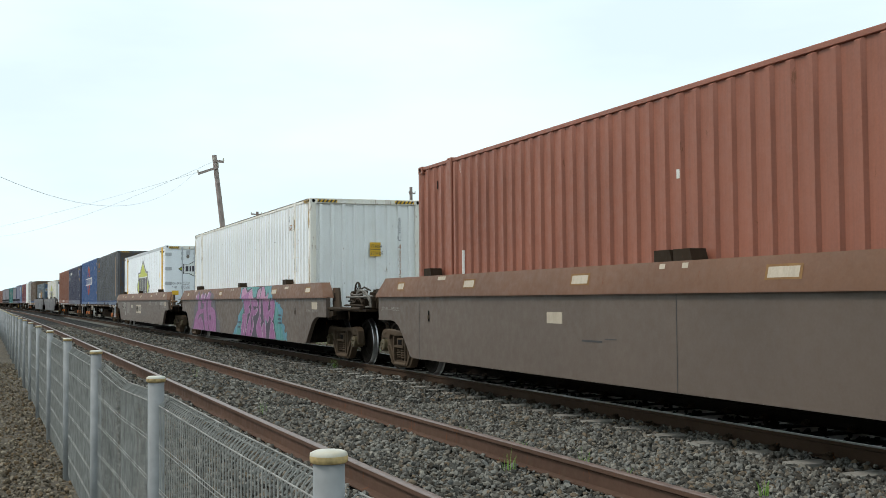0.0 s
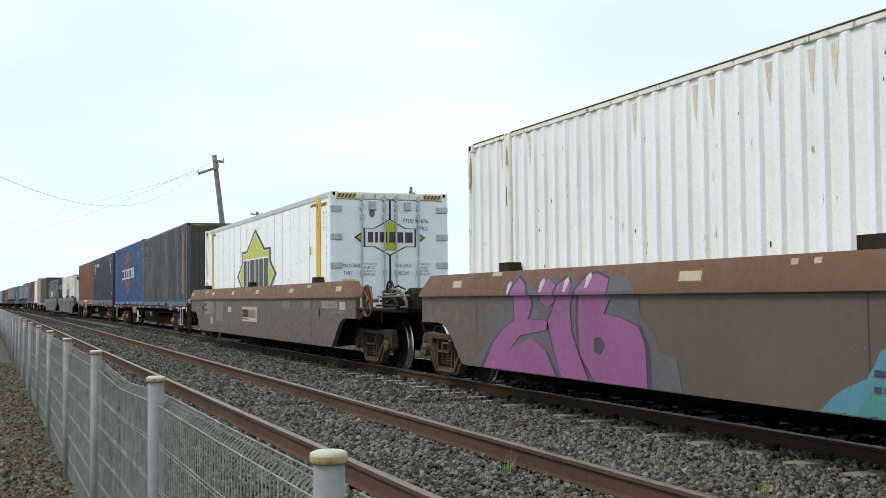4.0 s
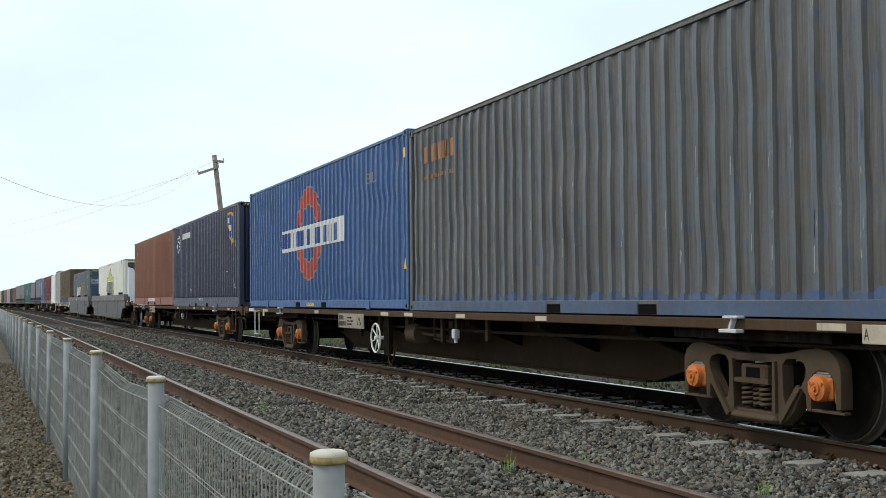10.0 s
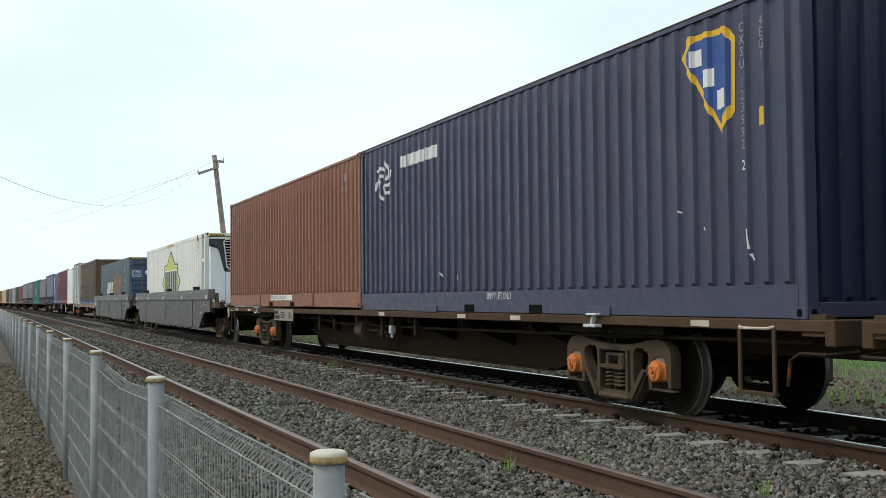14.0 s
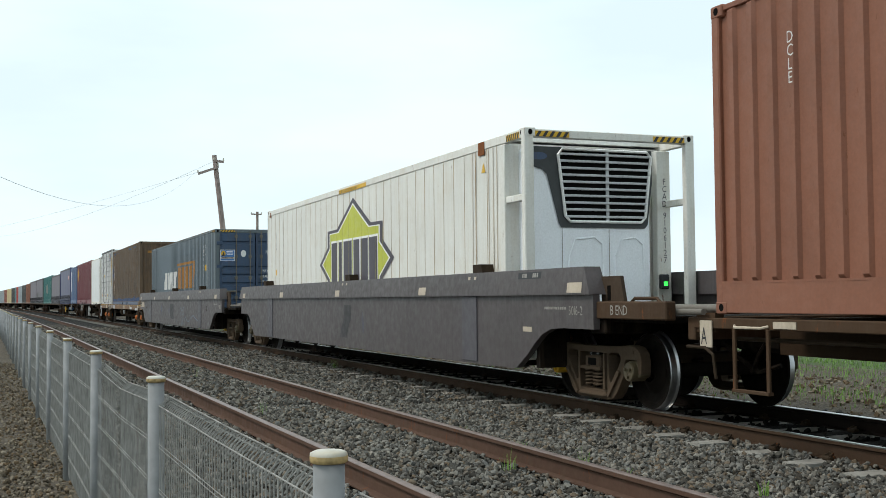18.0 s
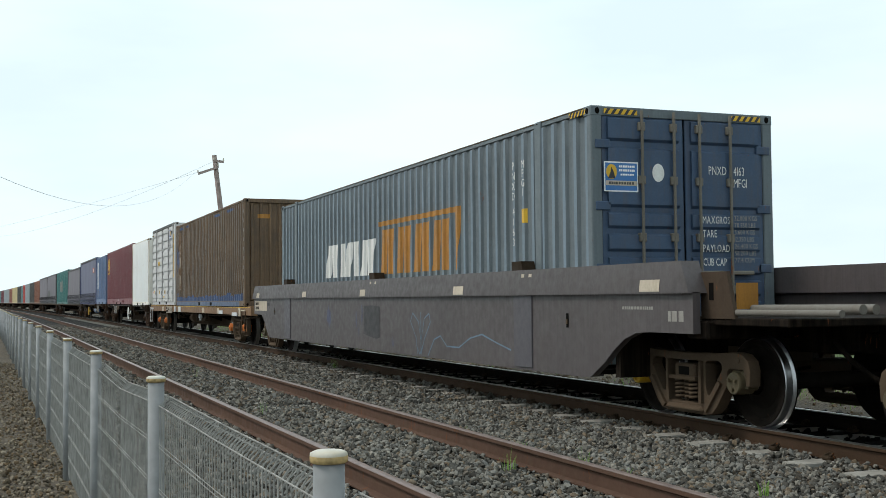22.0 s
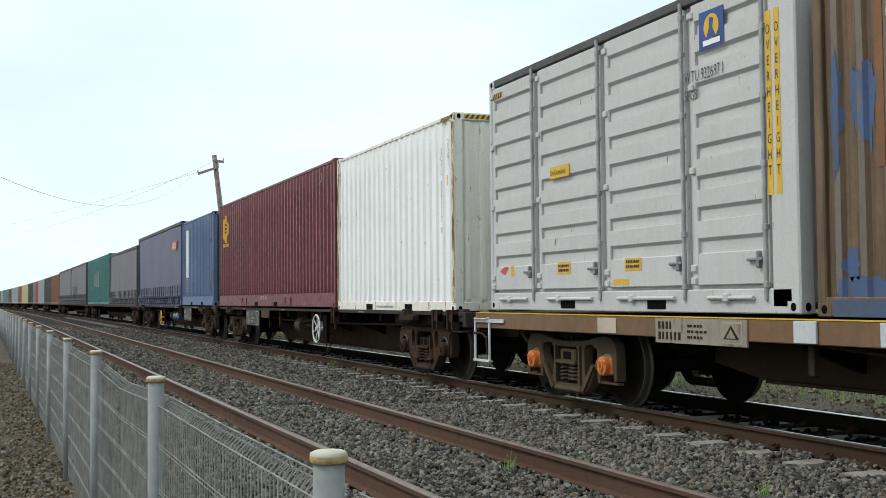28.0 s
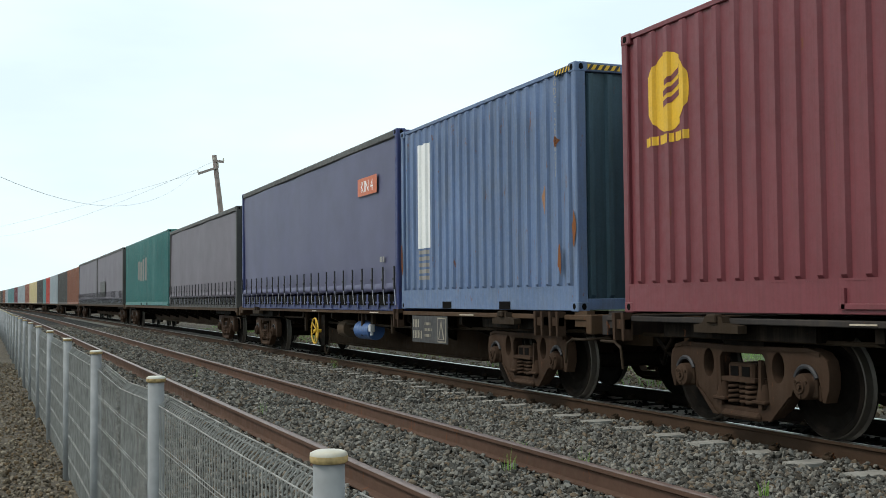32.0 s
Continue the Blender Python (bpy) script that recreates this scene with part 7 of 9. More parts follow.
OCHRE = paint("ochre_rust_bleed", (0.42, 0.30, 0.14), 0.7, 0.25, 0.8, 0.6, (0.25, 0.15, 0.07), (0.22, 0.10, 0.045))
for x, z, rx, rz, mt in ((6.01, 2.72, 0.022, 0.05, RUSTPATCH), (6.02, 2.42, 0.05, 0.16, OCHRE), (5.99, 2.0, 0.018, 0.16, SCUFF), (6.02, 1.55, 0.014, 0.22, SCUFF), (6.0, 1.1, 0.012, 0.18, SCUFF), (-6.0, 2.6, 0.04, 0.16, OCHRE), (-6.02, 2.1, 0.02, 0.2, SCUFF)):
    poly(white48, "rust_patch", blotch(x, z, rx, rz), mt, flat(-1.254), 0.004, label="rust on the lifting post")
for x, z, rx, rz in ((7.22, 2.5, 0.05, 0.3), (7.24, 1.4, 0.04, 0.5), (-7.24, 2.5, 0.04, 0.3)):
    poly(white48, "rust_patch", blotch(x, z, rx, rz), OCHRE, flat(-1.246), 0.004, label="rust on the corner post")
for k, rib in enumerate(blot_rng.sample(range(-24, 25), 17) + [18, 19]):
    x = PITCH_C * rib + PITCH_C / 2
    poly(white48, "rust_run", [(x - 0.05, 2.80), (x + 0.05, 2.80), (x + 0.03, 2.62), (x + 0.012, 2.42), (x - 0.02, 2.55)], RUNSTAIN, cf, 0.003, label="pale rust run below the top rail" if k == 0 else "")
EDGEGRIME = paint("brown_edge_grime", (0.13, 0.095, 0.055), 0.8, 0.3, 0.6, 0.5, (0.06, 0.055, 0.035))
for ob, hx, wy, zt in ((white48, 7.22, 1.236, 2.915), (slate48, 7.25, 1.216, 2.924), (dark40, 5.98, 1.204, 2.89), (navy40, 5.98, 1.204, 2.89)):
    part("roof_edge", Shape().box(-hx, hx, -wy, -wy + 0.05, zt - 0.006, zt + 0.005), EDGEGRIME, ob, "grimy roof edge")
v, f = strokes([[(5.86, 2.66), (5.88, 2.0), (5.9, 1.2)], [(-6.2, 2.5), (-6.21, 1.9)], [(6.05, 1.8), (6.12, 1.4)]], 0.025)
decal(white48, "stain", v, f, FARLIGHT, cf, 0.003)

# star emblems
STAR = [(0.0, 2.59), (1.06, 2.06), (1.72, 2.05), (1.72, 1.73), (2.32, 1.40), (1.72, 1.07), (1.72, 0.75), (1.06, 0.74), (0.0, 0.22), (-1.06, 0.74), (-1.72, 0.75), (-1.72, 1.07), (-2.32, 1.40), (-1.72, 1.73), (-1.72, 2.05), (-1.06, 2.06)]


def star(parent, cx, dz, y):
    at = lambda s: [(cx + x * s, 1.40 + dz + (z - 1.40) * s) for x, z in STAR]
    e = poly(parent, "emblem", at(1.0), INK, flat(y), 0.004, label="lime star emblem with a dark border and dark bars")
    poly(e, "border", at(0.915), BRIGHTWHITE, flat(y), 0.007)
    poly(e, "field", at(0.885), LIME, flat(y), 0.010)
    edges = [(-1.40, -1.02), (-0.90, -0.70), (-0.58, -0.06), (0.06, 0.42), (0.50, 0.92), (1.00, 1.46)]
    rects(e, "white_edge", [(cx + a - 0.035, cx + b + 0.035, 0.98 + dz, 1.84 + dz) for a, b in edges], BRIGHTWHITE, flat(y), 0.013)
    rects(e, "bar", [(cx + a, cx + b, 1.0 + dz, 1.80 + dz) for a, b in edges], INK, flat(y), 0.016)


star(star_reefer, 0.07, 0.0, -1.242)
star(star_reefer_b, -0.16, 0.07, -1.242)
rects(star_reefer_b, "panel_joint", [(-7.2 + 0.4 * k - 0.005, -7.2 + 0.4 * k + 0.005, 0.9, 2.35 if abs(0.4 * k - 7.04) < 0.9 else 2.02) for k in range(13, 23)], LIMEJOINT, flat(-1.242), 0.018)
R = star_reefer
for xa, xb in ((5.97, 6.27), (-6.08, -5.87)):
    part("lifting_post", Shape().box(xa, xb, -1.258, -1.18, 0.05, 2.88, 0.01), YELLOW, R, "yellow painted lifting post")
for xa, xb in ((5.97, 6.27), (-6.08, -5.87)):
    xm, hw = (xa + xb) / 2, (xb - xa) / 2
    part("lifting_plate", Shape().box(xm - hw * 0.75, xm + hw * 0.75, -1.268, -1.25, 2.48, 2.80, 0.02), YELLOW, R, "bolted yellow lifting plate")
    poly(R, "lifting_hole", ring_pts(xm, 2.68, hw * 0.22, 0.05, 12), BLACKPAINT, flat(-1.268), 0.003)
    poly(R, "sticker", [(xm - 0.06, 2.24), (xm + 0.06, 2.24), (xm, 2.38)], ORANGE, flat(-1.258), 0.003)
words(R, "FTLD 9106716", 6.73, 2.55, 0.085, INK, flat(-1.242), vertical=True, step=1.25)
words(R, "RFRG", 6.53, 2.56, 0.085, INK, flat(-1.242), vertical=True, step=1.25)
stripe(R, 6.33, 6.72, 2.66, 2.73, -1.246, 6)
stripe(R, 5.50, 5.92, 2.70, 2.76, -1.246, 6)
stripe(R, -5.84, -5.5, 2.70, 2.76, -1.246, 5)
stripe(R, -7.0, -6.72, 2.795, 2.865, -1.252, 4)
rects(R, "sticker", [(5.38, 5.53, 1.71, 1.88)], YELLOW, flat(-1.242))
rects(R, "sticker", [(-2.9, -2.65, 1.1, 1.5)], BRIGHTWHITE, flat(-1.242), 0.004)
riv = Shape()
for i in range(26):
    x = -5.6 + i * 0.40 + (0.0 if i % 2 else 0.02)
    if -2.4 < x < 2.5:
        continue
    for k in range(34):
        riv.box(x - 0.006, x + 0.006, -1.243, -1.236, 0.9 + k * 0.056, 0.912 + k * 0.056)
part("rivets", riv, BRIGHTFRAME, R, "fine rows of rivets")
h = 14.55 / 2 - 0.28
for m in (-1, 1):
    leaf = part("door", Shape().box(h - 0.055, h - 0.005, *sorted((m * 0.015, m * 1.13)), 0.12, 2.76, 0.01), REEFER, R, "flat white insulated door leaf")
    part("door_seal", Shape().box(h - 0.05, h - 0.012, *sorted((m * 1.13, m * 1.142)), 0.10, 2.78), RODGREY, leaf)
    for y in (m * 0.125, m * 0.60):
        rod = Shape().cyl((h + 0.04, y, 0.05), (h + 0.04, y, 2.86), 0.019, 8)
        for z in (0.25, 1.30, 2.42, 2.62, 2.80):
            rod.box(h - 0.01, h + 0.06, y - 0.035, y + 0.035, z - 0.06, z + 0.06, 0.01)
        part("locking_rod", rod, PALESTEEL, leaf, "galvanised locking rod")
    for z in (0.7, 1.45, 2.02, 2.58):
        part("hinge", Shape().box(h - 0.02, h + 0.02, *sorted((m * 1.0, m * 1.25)), z - 0.065, z + 0.065, 0.012), PALESTEEL, leaf, "steel door hinge")
    part("keeper", Shape().box(h - 0.01, h + 0.05, *sorted((m * 0.30, m * 0.44)), 2.56, 2.74, 0.01), PALESTEEL, leaf)
part("door_gap", Shape().box(h - 0.008, h + 0.002, -0.02, 0.02, 0.12, 2.76), BLACKPAINT, R)
part("header", Shape().box(h - 0.09, h + 0.004, -1.12, 1.12, 2.775, 2.90, 0.01), WHITEFRAME, R, "rusty white door header")
stripe_end(R, h + 0.006, -1.1, -0.72, 2.80, 2.88)
stripe_end(R, h + 0.006, 0.72, 1.1, 2.80, 2.88)
EF = flat(h - 0.003)
hexa = [(-0.56, 2.2), (-0.34, 2.2), (0.0, 2.39), (0.34, 2.2), (0.56, 2.2), (0.56, 1.82), (0.34, 1.82), (0.0, 1.64), (-0.34, 1.82), (-0.56, 1.82)]
em = poly(R, "emblem", hexa, INK, EF, 0.004, True, "hexagonal emblem with a lime band and dark bars")
sc = lambda s: [(x * s, 2.015 + (z - 2.015) * s) for x, z in hexa]
poly(em, "field", sc(0.93), BRIGHTWHITE, EF, 0.007, True)
poly(em, "band", [(-0.13, 1.75), (0.13, 1.75), (0.13, 2.28), (0.0, 2.35), (-0.13, 2.28)], LIME, EF, 0.010, True)
rects(em, "bar", [(-0.47, -0.36, 1.91, 2.12), (-0.32, -0.26, 1.91, 2.12), (-0.22, -0.06, 1.91, 2.12), (-0.02, 0.10, 1.91, 2.12), (0.14, 0.28, 1.91, 2.12), (0.32, 0.48, 1.91, 2.12)], INK, EF, 0.013, True)
for m in (-1, 1):
    poly(em, "point", [(m * 0.60, 2.12), (m * 0.76, 2.01), (m * 0.60, 1.90)], INK, EF, 0.005, True)
    poly(em, "point_fill", [(m * 0.615, 2.07), (m * 0.71, 2.01), (m * 0.615, 1.95)], LIME, EF, 0.008, True)
words(R, "FTLD 9106716", 0.28, 2.31, 0.085, INK, EF, 0.004, True, sx=0.78)
words(R, "RFRG", 0.58, 2.16, 0.085, INK, EF, 0.004, True, sx=0.78)
for tx, y, z in (("MAXGROSS", -0.98, 1.41), ("TARE", -0.98, 1.26), ("PAYLOAD", 0.10, 1.41), ("CUB.CAP.", 0.10, 1.26)):
    words(R, tx, y, z, 0.075, INK, EF, 0.004, True, sx=0.66)
for i, (a, b) in enumerate((("40.000 KGS", "33.200 KGS"), ("88.180 LBS", "73.190 LBS"), ("6.800 KGS", "83.6 CUM"), ("14.990 LBS", "2.954 CUFT"))):
    words(R, a, -0.56, 1.455 - i * 0.07, 0.045, FAINT, EF, 0.004, True, sx=0.85)
    words(R, b, 0.58, 1.455 - i * 0.07, 0.045, FAINT, EF, 0.004, True, sx=0.85)
rects(R, "sticker", [(-1.0, -0.74, 1.0, 1.17)], YELLOW, EF, 0.004, True)
poly(R, "seal", ring_pts(-0.38, 2.49, 0.06, 0.075, 18), FAINT, EF, 0.004, True)
h = 14.55 / 2
for m in (-1, 1):
    br = Shape().tube([(-h + 0.62, m * 1.2, 1.42), (-h + 0.12, m * 1.2, 2.70)], 0.04, 6).tube([(-h + 0.62, m * 1.2, 1.36), (-h + 0.30, m * 1.2, 0.30)], 0.04, 6)
    br.box(-h + 0.1, -h + 0.62, *sorted((m * 1.24, m * 1.16)), 1.34, 1.43).box(-h + 0.44, -h + 0.66, *sorted((m * 1.246, m * 1.235)), 1.27, 1.52)
    br.box(-h + 0.61, -h + 0.80, *sorted((m * 1.254, m * 1.12)), 0.0, 2.894, 0.01)
    part("end_brace", br, REEFER, R, "white diagonal end frame brace")
words(R, "FTLD 9106716", -h + 0.05, 2.55, 0.085, INK, flat(-1.25), 0.003, vertical=True, step=1.25)

# cooling unit of the second insulated container
R = star_reefer_b
h = 14.4 / 2
x0 = h - 0.72
GREYSHROUD = plain("charcoal_shroud", (0.045, 0.05, 0.052), 0.45)
unit = part("cooling_unit", Shape().box(x0, x0 + 0.30, -1.05, 0.84, 0.25, 2.74, 0.06), REEFER, R, "white moulded cooling unit")
poly(unit, "shroud", [(-1.05, 2.745), (-1.05, 2.51), (-0.80, 2.44), (-0.74, 2.38), (-0.57, 1.74), (-0.54, 1.69), (0.72, 1.69), (0.77, 1.74), (0.845, 2.30), (0.845, 2.745)], GREYSHROUD, flat(x0 + 0.30), 0.012, True, "dark grey upper shroud")
def trap(k):
    return [(0.14 + y * k, 2.245 + (z - 2.245) * k) for y, z in ((-0.66, 2.72), (-0.72, 2.65), (-0.62, 1.84), (-0.55, 1.77), (0.52, 1.77), (0.585, 1.84), (0.68, 2.65), (0.62, 2.72))]
gr = Shape().tube([(x0 + 0.33, y, z) for y, z in trap(1.0)], 0.02, 6, True)
part("grille_frame", gr, BRIGHTWHITE, unit, "white rounded grille frame")
poly(unit, "grille_opening", trap(0.98), HOLE, flat(x0 + 0.30), 0.016, True)
for i in range(10):
    z = 1.835 + i * 0.091
    k = 0.60 + 0.09 * (z - 1.75)
    part("grille_slat", Shape().box(x0 + 0.318, x0 + 0.345, 0.12 - k, 0.12 + k, z - 0.014, z + 0.018, 0.006), BRIGHTFRAME, unit)
part("grille_post", Shape().box(x0 + 0.30, x0 + 0.335, 0.13, 0.17, 1.77, 2.72), BRIGHTFRAME, unit)
rects(unit, "panel_joint", [(0.17, 0.178, 0.5, 1.68), (-0.53, -0.522, 0.5, 1.68)], FAINT, flat(x0 + 0.30), 0.014, True)
for ya, yb in ((-0.44, 0.10), (0.25, 0.72)):
    rim = Shape().tube([(x0 + 0.30, ya + 0.0, 0.6), (x0 + 0.302, ya + 0.02, 1.30), (x0 + 0.302, ya + 0.12, 1.54), (x0 + 0.302, yb - 0.14, 1.57), (x0 + 0.302, yb - 0.03, 1.48), (x0 + 0.30, yb, 0.6)], 0.014, 6)
    part("moulded_rim", rim, REEFER, unit, "raised moulding of the lower panel")
poly(unit, "badge", ring_pts(-0.86, 2.62, 0.13, 0.05, 18), OLDBLUE, flat(x0 + 0.30), 0.016, True)
for m in (-1, 1):
    part("end_brace", Shape().box(x0 + 0.13, h - 0.104, *sorted((m * 1.243, m * 1.17)), 2.00, 2.09, 0.01), REEFEROLD, R)
    part("end_post", Shape().box(x0 - 0.02, x0 + 0.12, *sorted((m * 1.257, m * 1.04)), 0.17, 2.78, 0.01), REEFEROLD, R)
part("end_beam", Shape().box(h - 0.1, h - 0.004, -1.12, 1.12, 2.80, 2.905, 0.01), REEFEROLD, R)
part("end_sill", Shape().box(x0, h, -1.2, 1.2, 0.02, 0.14, 0.01), REEFEROLD, R)
stripe_end(R, h + 0.002, -1.1, -0.62, 2.81, 2.88)
stripe_end(R, h + 0.002, 0.62, 1.1, 2.81, 2.88)
stripe(R, h - 0.55, h - 0.15, 2.80, 2.88, -1.254, 6)
words(R, "FCAD 9106127", 1.16, 2.40, 0.085, INK, flat(x0 + 0.12), 0.004, True, vertical=True, step=1.2)
glow = bpy.data.materials.new("green_indicator")
glow.use_nodes = True
gb = glow.node_tree.nodes["Principled BSDF"]
gb.inputs["Base Color"].default_value = (0.02, 0.4, 0.04, 1)
gb.inputs["Emission Color"].default_value, gb.inputs["Emission Strength"].default_value = (0.05, 1, 0.1, 1), 1.5
lampbox = part("indicator_box", Shape().box(x0 + 0.12, x0 + 0.2, 1.05, 1.17, 0.88, 1.08, 0.01), BLACKPAINT, R, "small black box with a green light")
part("indicator_light", Shape().box(x0 + 0.2, x0 + 0.205, 1.08, 1.14, 0.92, 0.98), glow, lampbox, "glowing green indicator")
notice = rects(R, "label", [(-1.06, 0.66, 2.792, 2.868)], YELLOW, flat(-1.25), 0.003, label="yellow stacking notice")
words(notice, "DO NOT STACK 20' CONTAINERS ON ROOF", -1.02, 2.806, 0.05, BLACKPAINT, flat(-1.25), 0.006, sx=0.78)
rects(R, "rust_patch", [(5.74, 5.95, 2.72, 2.90)], RUSTPATCH, flat(-1.252), 0.003)
rects(R, "rust_patch", [(-6.9, -6.82, 2.74, 2.86)], RUSTPATCH, flat(-1.252), 0.003)
poly(R, "sticker", [(5.82, 2.48), (5.96, 2.48), (5.89, 2.62)], YELLOW, flat(-1.242))
rects(R, "joint", [(x, x + 0.02, 0.12, 2.80) for x in (5.5, 5.62, 6.05, 6.2, 6.32)], CREAMPLATE, flat(-1.24))

# dark grey container
cf = side_of(dark40)
SCRAPE = paint("pale_scraped_paint", (0.30, 0.29, 0.28), 0.6, 0.2, 0.6, 0.5, (0.12, 0.10, 0.08), (0.10, 0.10, 0.11))
rects(dark40, "faded_stripe", [(4.96, 5.10, 0.46, 2.60)], PEEL, cf, label="peeling orange and white stripe")
rects(dark40, "peeled_edge", [(4.94, 4.97, 0.9, 2.3), (5.14, 5.19, 0.46, 2.5), (5.08, 5.11, 0.5, 2.2)], CREAMPLATE, cf, 0.006)
rects(dark40, "lettering", [(5.95, 6.02, 2.46 - k * 0.245, 2.60 - k * 0.245) for k in range(8)], PALE, flat(-1.219), 0.003, label="column of pale blocks")
words(dark40, "SCFU 408302", 5.50, 2.62, 0.095, FARDARK, cf, vertical=True, step=1.25)
words(dark40, "42G1", 5.73, 2.58, 0.10, PALE, cf, vertical=True, step=1.25)
rects(dark40, "emblem", blocks(-5.50, -4.2, 2.30, 2.56, 8, 0.6) + blocks(-5.5, -4.25, 2.04, 2.10, 16, 0.6), FADEDORANGE, cf, label="faded orange bars")
words(dark40, "SCFU 408302", 0.72, 2.60, 0.10, WHITEPAINT, flat(6.096 - 0.02), 0.004, True, vertical=True, step=1.28)
words(dark40, "6", 0.72, 1.42, 0.10, WHITEPAINT, flat(6.096 - 0.02), 0.004, True, vertical=True)
rects(dark40, "exposed_paint", [(-5.9, -1.25, 0.015, 0.15), (-0.86, 0.86, 0.015, 0.15), (1.25, 5.85, 0.015, 0.15)], OLDBLUE, flat(-1.219), 0.002, label="blue paint on the bottom rail")
foot_rng = random.Random(8)
foot_edge = [(-5.85 + 0.06 * k, 0.17 + 0.09 * max(0, 0.2 + 1.0 * noise.noise((k * 0.16, 5, 0))) + foot_rng.uniform(0.0, 0.07)) for k in range(193)]
poly(dark40, "exposed_paint", [(-5.85, 0.15), (foot_edge[-1][0], 0.15)] + foot_edge[::-1], SOAKBLUE, cf, 0.003, label="ragged blue paint showing at the foot")
for k in range(70):
    x, z, q = PITCH_C * foot_rng.randint(-20, 20) + foot_rng.uniform(-0.02, 0.02), foot_rng.uniform(0.35, 1.5), foot_rng.uniform(0.05, 0.28)
    poly(dark40, "scrape", [(x - 0.006, z), (x + 0.006, z + 0.02), (x + 0.010, z + q), (x - 0.004, z + q * 0.9)], SCRAPE if k % 3 else OLDBLUE, cf, 0.004, label="pale scrape on a rib" if k == 1 else "")
rects(dark40, "panel_joint", [(y, y + 0.015, 0.2, 2.75) for y in (-0.78, -0.42, -0.06, 0.28, 0.5, 0.92)], BLACKPAINT, flat(6.076), 0.002, True)

# blue container
cf = side_of(blue40)
RINGRED = paint("flaking_red_ring_paint", (0.46, 0.085, 0.055), 0.55, 0.2, 0.9, 0.3, (0.30, 0.10, 0.08), (0.055, 0.105, 0.235))
for k in range(24):
    a0, a1 = 2 * math.pi * k / 24, 2 * math.pi * (k + 1) / 24
    if k in (0, 11, 12, 23):
        continue
    for mt, ro, ri, lf in ((PALE, 1.01, 0.60, 0.004), (RINGRED, 0.98, 0.63, 0.006)):
        poly(blue40, "emblem", [(-0.22 + r * math.cos(a), 1.59 + r * math.sin(a)) for r, a in ((ro, a0), (ro, a1), (ri, a1), (ri, a0))], mt, cf, lf, label="worn red ring emblem" if k == 1 else "")
band = poly(blue40, "banner", [(-2.62, 1.25), (2.38, 1.30), (2.40, 1.79), (-2.62, 1.74)], WHITEPAINT, cf, 0.007, label="white banner with dark blue bars")
rects(band, "bar", blocks(-2.50, 2.1, 1.34, 1.68, 17, 0.7), BLUESIGN, cf, 0.010)
words(blue40, "BULK", -4.80, 2.09, 0.19, PALE, cf)
words(blue40, "BULK", 3.90, 2.24, 0.19, PALE, cf)
words(blue40, "RTBH 4097", -5.67, 2.62, 0.08, PALE, cf, vertical=True, step=1.2)
words(blue40, "RTBH 4097", 5.60, 2.66, 0.08, PALE, cf, vertical=True, step=1.2)
rects(blue40, "label", [(5.92, 6.02, 2.48, 2.64)], YELLOW, flat(-1.219), 0.002)
poly(blue40, "warning_triangle", [(5.91, 0.66), (6.05, 0.66), (5.98, 0.86)], YELLOW, flat(-1.219), 0.002)
lift = rects(blue40, "label", [(-0.30, 0.30, 0.04, 0.11)], YELLOW, flat(-1.219), 0.002)
words(lift, "EMPTY LIFT ONLY", -0.28, 0.055, 0.042, BLACKPAINT, flat(-1.219), 0.005, sx=0.8)
for x in (-4.0, 4.0):
    part("rail_lug", Shape().box(x - 0.10, x + 0.10, -1.235, -1.21, -0.01, 0.15, 0.006), BLUE40, blue40)

# navy container
cf = side_of(navy40)
sh = [(4.27, 2.53), (4.44, 2.71), (5.03, 2.69), (5.14, 2.57), (5.12, 1.89), (4.93, 1.70)]
e = poly(navy40, "emblem", sh, YELLOW, cf, 0.004, label="shield emblem with a yellow border")
mid = (4.83, 2.33)
poly(e, "field", [(mid[0] + (x - mid[0]) * 0.82, mid[1] + (z - mid[1]) * 0.84) for x, z in sh], BLUESIGN, cf, 0.007)
rects(e, "bar", [(4.46, 4.62, 2.40, 2.56), (4.66, 4.82, 2.17, 2.34), (4.86, 5.02, 1.94, 2.12)], WHITEPAINT, cf, 0.010)
words(navy40, "CXSU 123592", 5.28, 2.66, 0.085, PALE, cf, vertical=True, step=1.3)
words(navy40, "2", 5.28, 1.42, 0.09, WHITEPAINT, cf, vertical=True)
words(navy40, "4EG1", 5.56, 2.66, 0.085, PALE, cf, vertical=True, step=1.2)
rects(navy40, "label", [(5.47, 5.58, 1.70, 1.86)], YELLOW, cf)
swirl = [[(-4.85 + r * 1.25 * math.cos(a), 2.24 + r * 0.9 * math.sin(a)) for r, a in [(0.10 + 0.27 * i / 9, 2 * math.pi * k / 6 + 1.5 * i / 9) for i in range(10)]] for k in range(6)]
v, f = strokes(swirl, 0.055)
em = decal(navy40, "emblem", v, f, WHITEPAINT, cf, 0.004, label="white swirling emblem and bars")
rects(em, "bar", blocks(-4.0, -2.1, 2.36, 2.55, 6, 0.62), WHITEPAINT, cf, 0.004)
for x0, z0, x1, z1 in ((5.30, 0.80, 5.32, 0.62), (5.33, 0.58, 5.36, 0.52), (4.6, 0.86, 4.62, 0.83), (4.2, 1.04, 4.24, 1.02), (-2.2, 0.6, -2.15, 0.52), (-1.6, 0.55, -1.56, 0.46), (-1.2, 0.58, -1.16, 0.5)):
    v, f = strokes([[(x0, z0), (x1, z1)]], 0.018)
    decal(navy40, "scratch", v, f, WHITEPAINT, cf, 0.004, label="white scratch")
